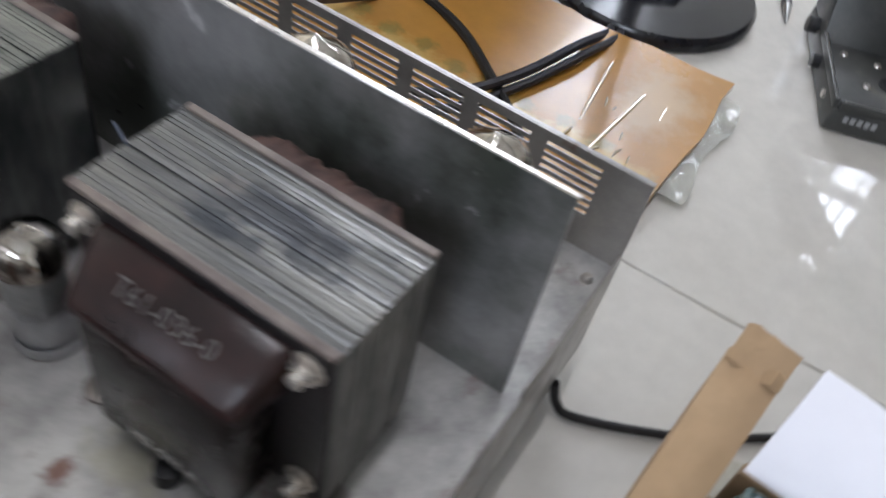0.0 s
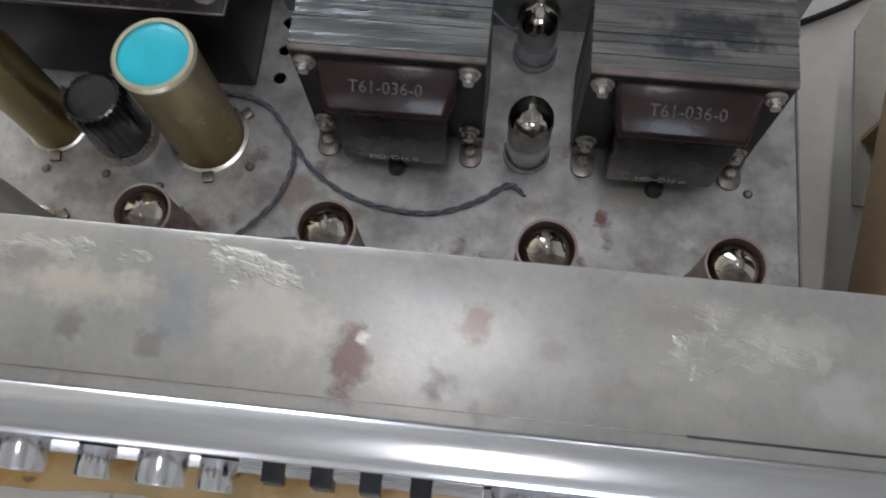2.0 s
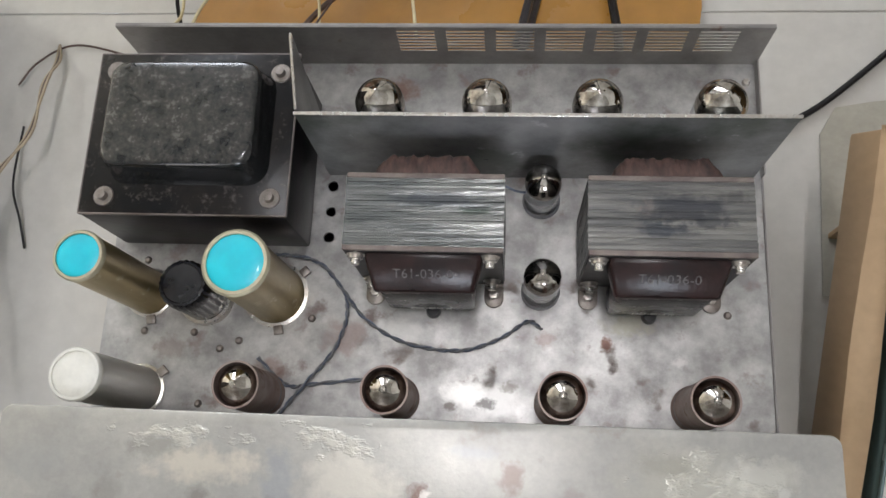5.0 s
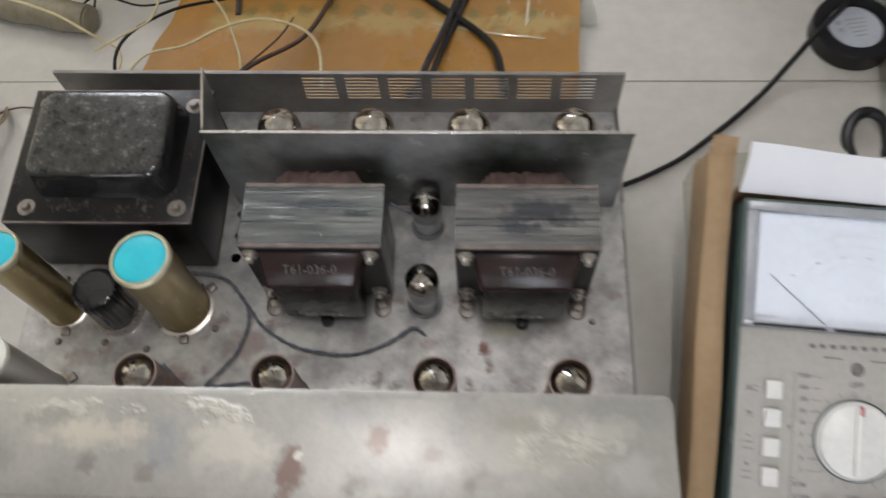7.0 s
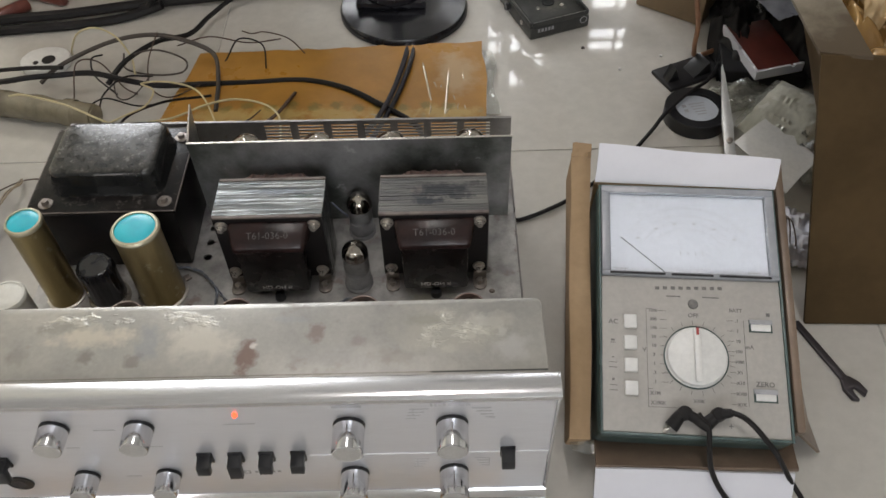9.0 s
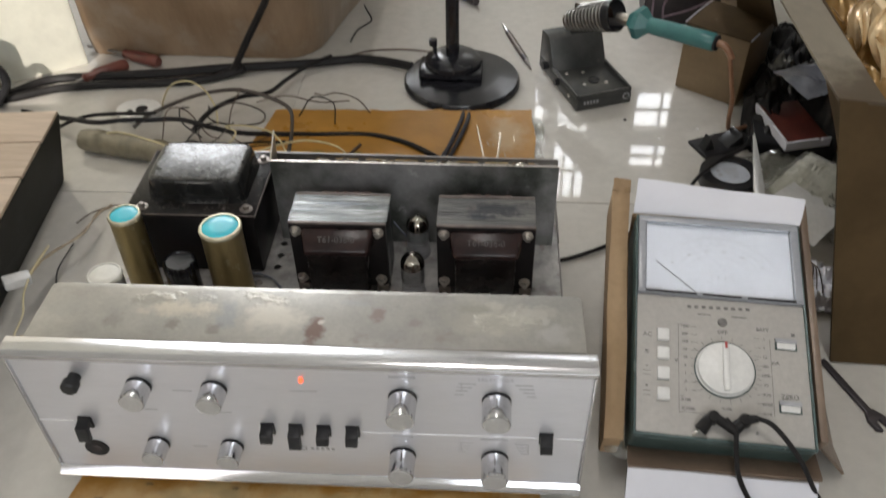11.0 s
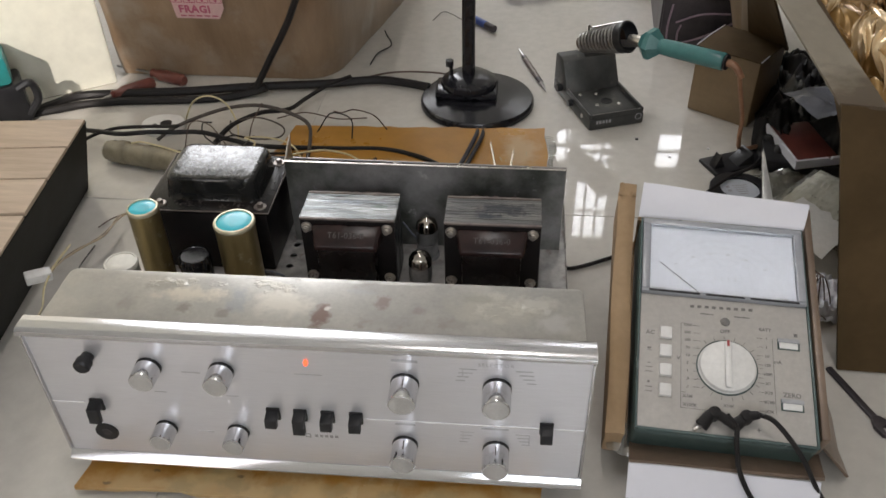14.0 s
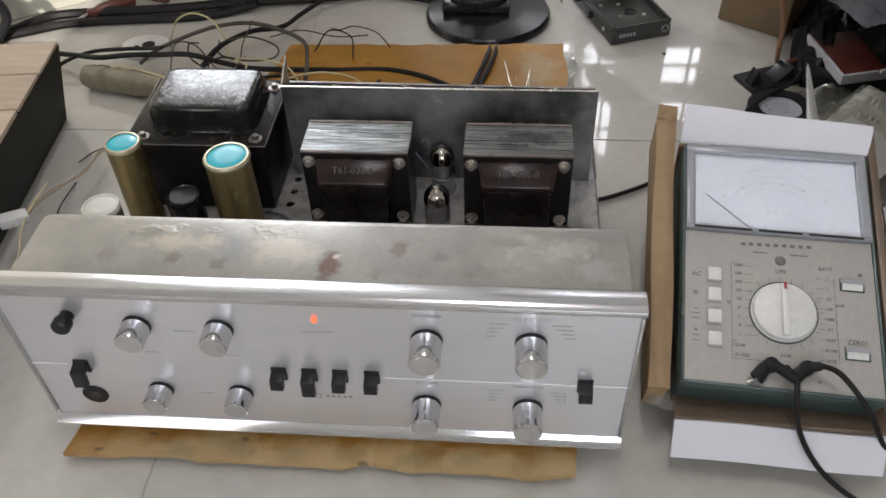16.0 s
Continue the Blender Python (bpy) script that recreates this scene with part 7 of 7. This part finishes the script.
part("fin", prism([(0.0, 0.008), (0.035, 0.008), (0.028, 0.032)], -0.02, 0.012, 0.001, m=Matrix(((1, 0, 0, 0), (0, 0, 1, 0), (0, 1, 0, 0), (0, 0, 0, 1)))), M_BLACK, bl)


def crumpled(name, label, category, m, w, d, h, mat, seed, n=30, thick=0.0006, sharp=26):
    """A creased sheet of film or paper, heaped up."""
    t = thing(name, label, category, m)
    noise.seed_set(seed)
    rows = []
    for j in range(n + 1):
        row = []
        for i in range(n + 1):
            u, v = i / n - 0.5, j / n - 0.5
            q = noise.turbulence((u * 2.4 + seed, v * 2.4, seed), 3, False)
            r = noise.noise((u * 5, v * 5 + seed, 1.0))
            env = max(0.0, 1 - (u * u + v * v) * 2.6)
            crease = abs(noise.noise((u * 7 + seed, v * 10, 3.0))) + 0.5 * abs(noise.noise((u * 17, v * 13 + seed, 6.0)))
            row.append((u * w * (1 + 0.12 * r), v * d * (1 + 0.12 * q), 0.0012 + max(0.0, h * env * (0.25 + 0.6 * q) + 0.15 * h * r * env + 0.55 * h * crease * env ** 0.5)))
        rows.append(row)
    part("film", quads(rows, thick), mat, t, sharp=sharp)
    return t


pouch = thing("plastic_bag", "flat clear plastic pouch filled with cream-coloured parts", "bag", pose(0.752, 0.420, 0.010, 3, 0, 47))
noise.seed_set(3)
rows = []
for side in (1, -1):
    for j in range(27):
        v = j / 26 * side if side > 0 else (26 - j) / 26
        row = []
        for i in range(35):
            u, w = i / 34 - 0.5, (j / 26 if side > 0 else 1 - j / 26) - 0.5
            env = max(0.0, (1 - (2 * u) ** 4) * (1 - (2 * w) ** 4))
            crease = abs(noise.noise((u * 9, w * 14, 1.0))) + 0.6 * abs(noise.noise((u * 24, w * 11, 4.0)))
            z = 0.012 + side * (0.006 * env + 0.0002) + (0.0035 * crease * env if side > 0 else 0) + 0.003 * math.sin(3 * u + 2 * w)
            row.append((u * 0.104 + 0.002 * noise.noise((w * 8, 2.0, 1.0)), w * 0.076 + 0.002 * noise.noise((u * 8, 5.0, 1.0)), max(z, 0.0005)))
        rows.append(row)
part("film", quads(rows), M_POUCH, pouch, sharp=28)
part("sealed_edge", box(-0.052, 0.052, 0.0375, 0.0440, 0.0115, 0.0121), M_PLASTIC, pouch, "clear sealed edge")
crumpled("plastic_bag", "crumpled clear plastic bag", "bag", pose(0.728, 0.487, 0, 0, 0, 10), 0.075, 0.05, 0.022, M_PLASTIC, 8)
crumpled("plastic_bag", "crumpled clear plastic bag", "bag", pose(0.764, 0.372, 0.004, 0, 0, 25), 0.06, 0.06, 0.034, M_PLASTIC, 5)
sheet_of_paper = thing("paper_sheet", "torn creased white paper sheet", "paper")
rows = []
for j in range(9):
    v = j / 8
    row = []
    for i in range(9):
        u = i / 8
        p = Vector((0.6785, 0.3763, 0.030)) * (1 - u) * (1 - v) + Vector((0.7175, 0.4052, 0.037)) * u * (1 - v) + Vector((0.7581, 0.343, 0.034)) * u * v + Vector((0.7168, 0.3065, 0.022)) * (1 - u) * v
        torn = 0.006 * noise.noise((u * 9, v * 9, 4.0)) if j == 8 or i in (0, 8) else 0
        row.append(p + Vector((torn, torn, 0.005 * math.sin(math.pi * u) * math.sin(2.2 * v + 0.3))))
    rows.append(row)
part("sheet", quads(rows, 0.0005), M_KNOBW, sheet_of_paper)
crumpled("plastic_bag", "crumpled clear plastic bag", "bag", pose(0.785, 0.665, 0, 0, 0, 60), 0.12, 0.10, 0.06, M_PLASTIC, 13)
# black heap added in place of clutter that is dark from shade
crumpled("dark_rag", "black heap filling the shaded gap beside the carton", "wrapping", pose(0.805, 0.680, 0, 0, 0, -8), 0.18, 0.36, 0.085, M_RUBBER, 21, 64, 0.0008, 75)
crumpled("film_scrap", "scrap of grey-blue plastic film", "film", pose(0.785, 0.598, 0.060, 0, 0, 20), 0.07, 0.075, 0.010, M_BLUEFILM, 17, 14)
crumpled("paper_scrap", "crumpled pale paper scrap", "paper", pose(0.715, 0.262, 0, 0, 0, -15), 0.05, 0.08, 0.020, M_WHITECARD, 9, sharp=60)
for k in range(5):
    cable("thin_wire", "tangle of thin brown wire lying on the tiles", [(0.690 + 0.004 * k, 0.30 - 0.005 * k, 0.008), (0.700, 0.275 - 0.006 * k, 0.03 + 0.003 * k), (0.688 + 0.006 * k, 0.245, 0.012), (0.704, 0.225 + 0.004 * k, 0.006)], 0.0007, M_BWIRE, 5, "wire")
wr = thing("wrench", "small dark steel open-ended spanner", "spanner", pose(0.7025, 0.1275, 0.0, 0, 0, -68) @ Matrix.Scale(0.76, 4))
part("shank", box(-0.045, 0.045, -0.0045, 0.0045, 0.0008, 0.0052, 0.0015), M_DARKMETAL, wr)
bm = prism([(0.043, -0.005), (0.055, -0.011), (0.070, -0.010), (0.074, -0.004), (0.060, -0.003), (0.058, 0.003), (0.072, 0.006), (0.068, 0.012), (0.054, 0.011), (0.043, 0.005)], 0.0006, 0.0066, 0.0008)
part("jaw", bm, M_DARKMETAL, wr)

# the carton, open, with amber film inside; its dark walls carry painted shade
dc = thing("brown_carton", "tall brown carton with shade-dark walls, open, full of crumpled amber film", "cardboard box")


def sheet(c00, c10, c11, c01, n, thick, wob=0.0, seed=0):
    rows = []
    for j in range(n + 1):
        v = j / n
        row = []
        for i in range(n + 1):
            u = i / n
            p = Vector(c00) * (1 - u) * (1 - v) + Vector(c10) * u * (1 - v) + Vector(c11) * u * v + Vector(c01) * (1 - u) * v
            q = noise.noise((u * 3 + seed, v * 3, seed * 1.7)) * wob * math.sin(math.pi * u) * math.sin(math.pi * v)
            row.append(p + Vector((q, q * 0.6, q * 0.3)))
        rows.append(row)
    return quads(rows, thick)


part("left_side", sheet((0.722, 0.168, 0.001), (0.905, 0.70, 0.001), (0.720, 0.88, 0.248), (0.693, 0.228, 0.248), 10, 0.004, 0.006, 2), M_SHADEDCARTON, dc)
part("front_side", sheet((0.698, 0.161, 0.001), (0.98, 0.150, 0.001), (1.02, 0.200, 0.25), (0.656, 0.235, 0.25), 10, 0.004, 0.02, 5), M_SHADEDCARTON, dc)
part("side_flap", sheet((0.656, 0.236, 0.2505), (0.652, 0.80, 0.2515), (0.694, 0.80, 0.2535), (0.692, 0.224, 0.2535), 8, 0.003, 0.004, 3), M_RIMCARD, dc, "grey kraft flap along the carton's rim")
part("hanging_flap", sheet((0.712, 0.790, 0.040), (0.722, 0.762, 0.060), (0.657, 0.640, 0.2490), (0.654, 0.800, 0.2500), 8, 0.003, 0.008, 7), M_BOXBROWN, dc, "brown flap hanging from the rim")
# dark sheet added where the carton's side lies in shade
part("inner_flap", sheet((0.722, 0.762, 0.060), (0.757, 0.700, 0.090), (0.658, 0.500, 0.2485), (0.6575, 0.640, 0.2485), 6, 0.003, 0.004, 9), M_SHADEDCARTON, dc, "dark sheet standing in for the shaded side below the rim")
part("right_side", sheet((0.98, 0.150, 0.001), (1.05, 0.70, 0.001), (1.08, 0.88, 0.25), (1.02, 0.200, 0.25), 4, 0.004), M_SHADEDCARTON, dc)
part("back_side", sheet((0.905, 0.70, 0.001), (1.05, 0.70, 0.001), (1.08, 0.88, 0.25), (0.720, 0.88, 0.25), 4, 0.004), M_SHADEDCARTON, dc)
noise.seed_set(31)
rows = []
for j in range(231):
    row = []
    for i in range(131):
        u, v = i / 130, j / 230
        fan = 5.0 * noise.noise((u * 2.6, v * 3.4, 2.0)) + 1.6 * noise.noise((u * 7, v * 9, 4.0))
        fold = abs(math.sin(u * 30 + v * 9 + fan)) ** 0.7
        leaf = abs(math.sin(v * 26 + 4.5 * noise.noise((u * 5, v * 3, 7.0)) + 1.5 * noise.noise((u * 15, v * 8, 3.0)))) ** 0.5
        crease = abs(noise.noise((u * 26 + v * 8, v * 15, 5.0)))
        row.append((0.697 + 0.33 * u + 0.006 * noise.noise((u * 12, v * 18, 1.0)), 0.235 + 0.62 * v + 0.010 * leaf, 0.196 + 0.024 * fold * leaf + 0.016 * leaf + 0.012 * crease + 0.018 * noise.noise((u * 3, v * 5, 9.0))))
    rows.append(row)
part("film", quads(rows), M_FOILSHADE, dc, "crumpled amber cellophane", sharp=75)
leaf_rng = random.Random(77)
for k in range(300):
    u, v = leaf_rng.random(), leaf_rng.random() ** 0.8
    ln, wd, lean, turn = leaf_rng.uniform(0.045, 0.100), leaf_rng.uniform(0.004, 0.012), leaf_rng.uniform(10, 60), leaf_rng.uniform(-42, 30)
    bend, ph = leaf_rng.uniform(-0.014, 0.014), leaf_rng.uniform(0, 6)
    rows = []
    for a in range(15):
        q = a / 14
        half = wd * math.sin(math.pi * min(0.06 + q * 0.93, 0.985)) ** 0.7
        row = []
        for b in range(9):
            e = b / 4 - 1
            pleat = 0.0030 * abs(math.sin(3.6 * e + 2.2 * math.sin(3 * q + ph) + ph)) + 0.004 * e * e
            row.append((half * e + bend * math.sin(3 * q), ln * (q - 0.5), pleat + 0.011 * math.sin(math.pi * q) + 0.0012 * math.sin(17 * q + 5 * e + ph)))
        rows.append(row)
    part("film_fold", quads(rows, 0.0003), M_FOIL, dc, "", Matrix.Translation((0.715 + 0.27 * u + 0.02 * v, 0.255 + 0.56 * v, 0.224 + 0.022 * leaf_rng.random())) @ pose(0, 0, 0, lean, leaf_rng.uniform(-22, 22), turn), sharp=75)

# ---- beside the amplifier ----
lb = thing("board_topped_box", "dark box with a pale planked cardboard top", "box")
lo = [(-0.180, 0.4225), (-0.130, -0.10), (-0.55, -0.14), (-0.60, 0.38)]
hi = [(-0.1585, 0.4300), (-0.0985, -0.11), (-0.56, -0.16), (-0.615, 0.385)]
bm = bmesh.new()
l = [bm.verts.new((x, y, 0.001)) for x, y in lo]
h2 = [bm.verts.new((x, y, 0.097)) for x, y in hi]
bm.faces.new(h2)
bm.faces.new(l[::-1])
for i in range(4):
    bm.faces.new((l[i], l[(i + 1) % 4], h2[(i + 1) % 4], h2[i]))
bmesh.ops.recalc_face_normals(bm, faces=bm.faces[:])
lbb = part("box_body", bm, M_DARKSIDE, lb, smooth=False)
n = 8
for i in range(n):
    a0, a1 = i / n + 0.0035, (i + 1) / n - 0.0035
    r0, r1 = Vector((*hi[0], 0)), Vector((*hi[1], 0))
    l0, l1 = Vector((*hi[3], 0)), Vector((*hi[2], 0))
    q = [r0.lerp(r1, a0), r0.lerp(r1, a1), l0.lerp(l1, a1), l0.lerp(l1, a0)]
    part("plank", prism([(p.x, p.y) for p in q], 0.0975, 0.1015 + 0.0006 * (i % 3), 0.0006), M_WOOD, lb)
tool = thing("power_tool_battery", "teal and black power tool battery", "battery", pose(-0.386, 0.597, 0, 0, 0, 33))
part("lower_case", box(-0.045, 0.040, -0.033, 0.033, 0.0005, 0.062, 0.006), M_BLACK, tool)
part("upper_case", box(-0.050, 0.030, -0.034, 0.034, 0.0625, 0.106, 0.008), M_TOOLTEAL, tool, "teal plastic shell")
part("handle_loop", rod([(0.030, -0.03, 0.055), (0.050, -0.03, 0.060), (0.054, -0.03, 0.035), (0.036, -0.03, 0.012)], 0.006, 8), M_BLACK, tool)
part("red_button", box(0.0, 0.012, -0.0355, -0.033, 0.080, 0.088, 0.001), M_REDBROWN, tool)
for i in range(4):
    part("vent_slot", box(-0.036 + 0.014 * i, -0.027 + 0.014 * i, -0.010, -0.004, 0.1055, 0.1066), M_BLACK, tool)
crumb = random.Random(5)
for x, y, r in ((0.585, 0.545, 0.0022), (0.545, 0.590, 0.0025), (0.385, 0.845, 0.0025), (0.64, 0.57, 0.002)):
    c = thing("crumb", "tiny scrap lying on the tiles", "debris", pose(x, y, 0))
    part("scrap", lathe([(0, 0), (r, 0), (r * 0.9, r * 0.6), (0, r * 0.8)], 7), M_DARKMETAL if r == 0.0025 else M_KNOBW, c)
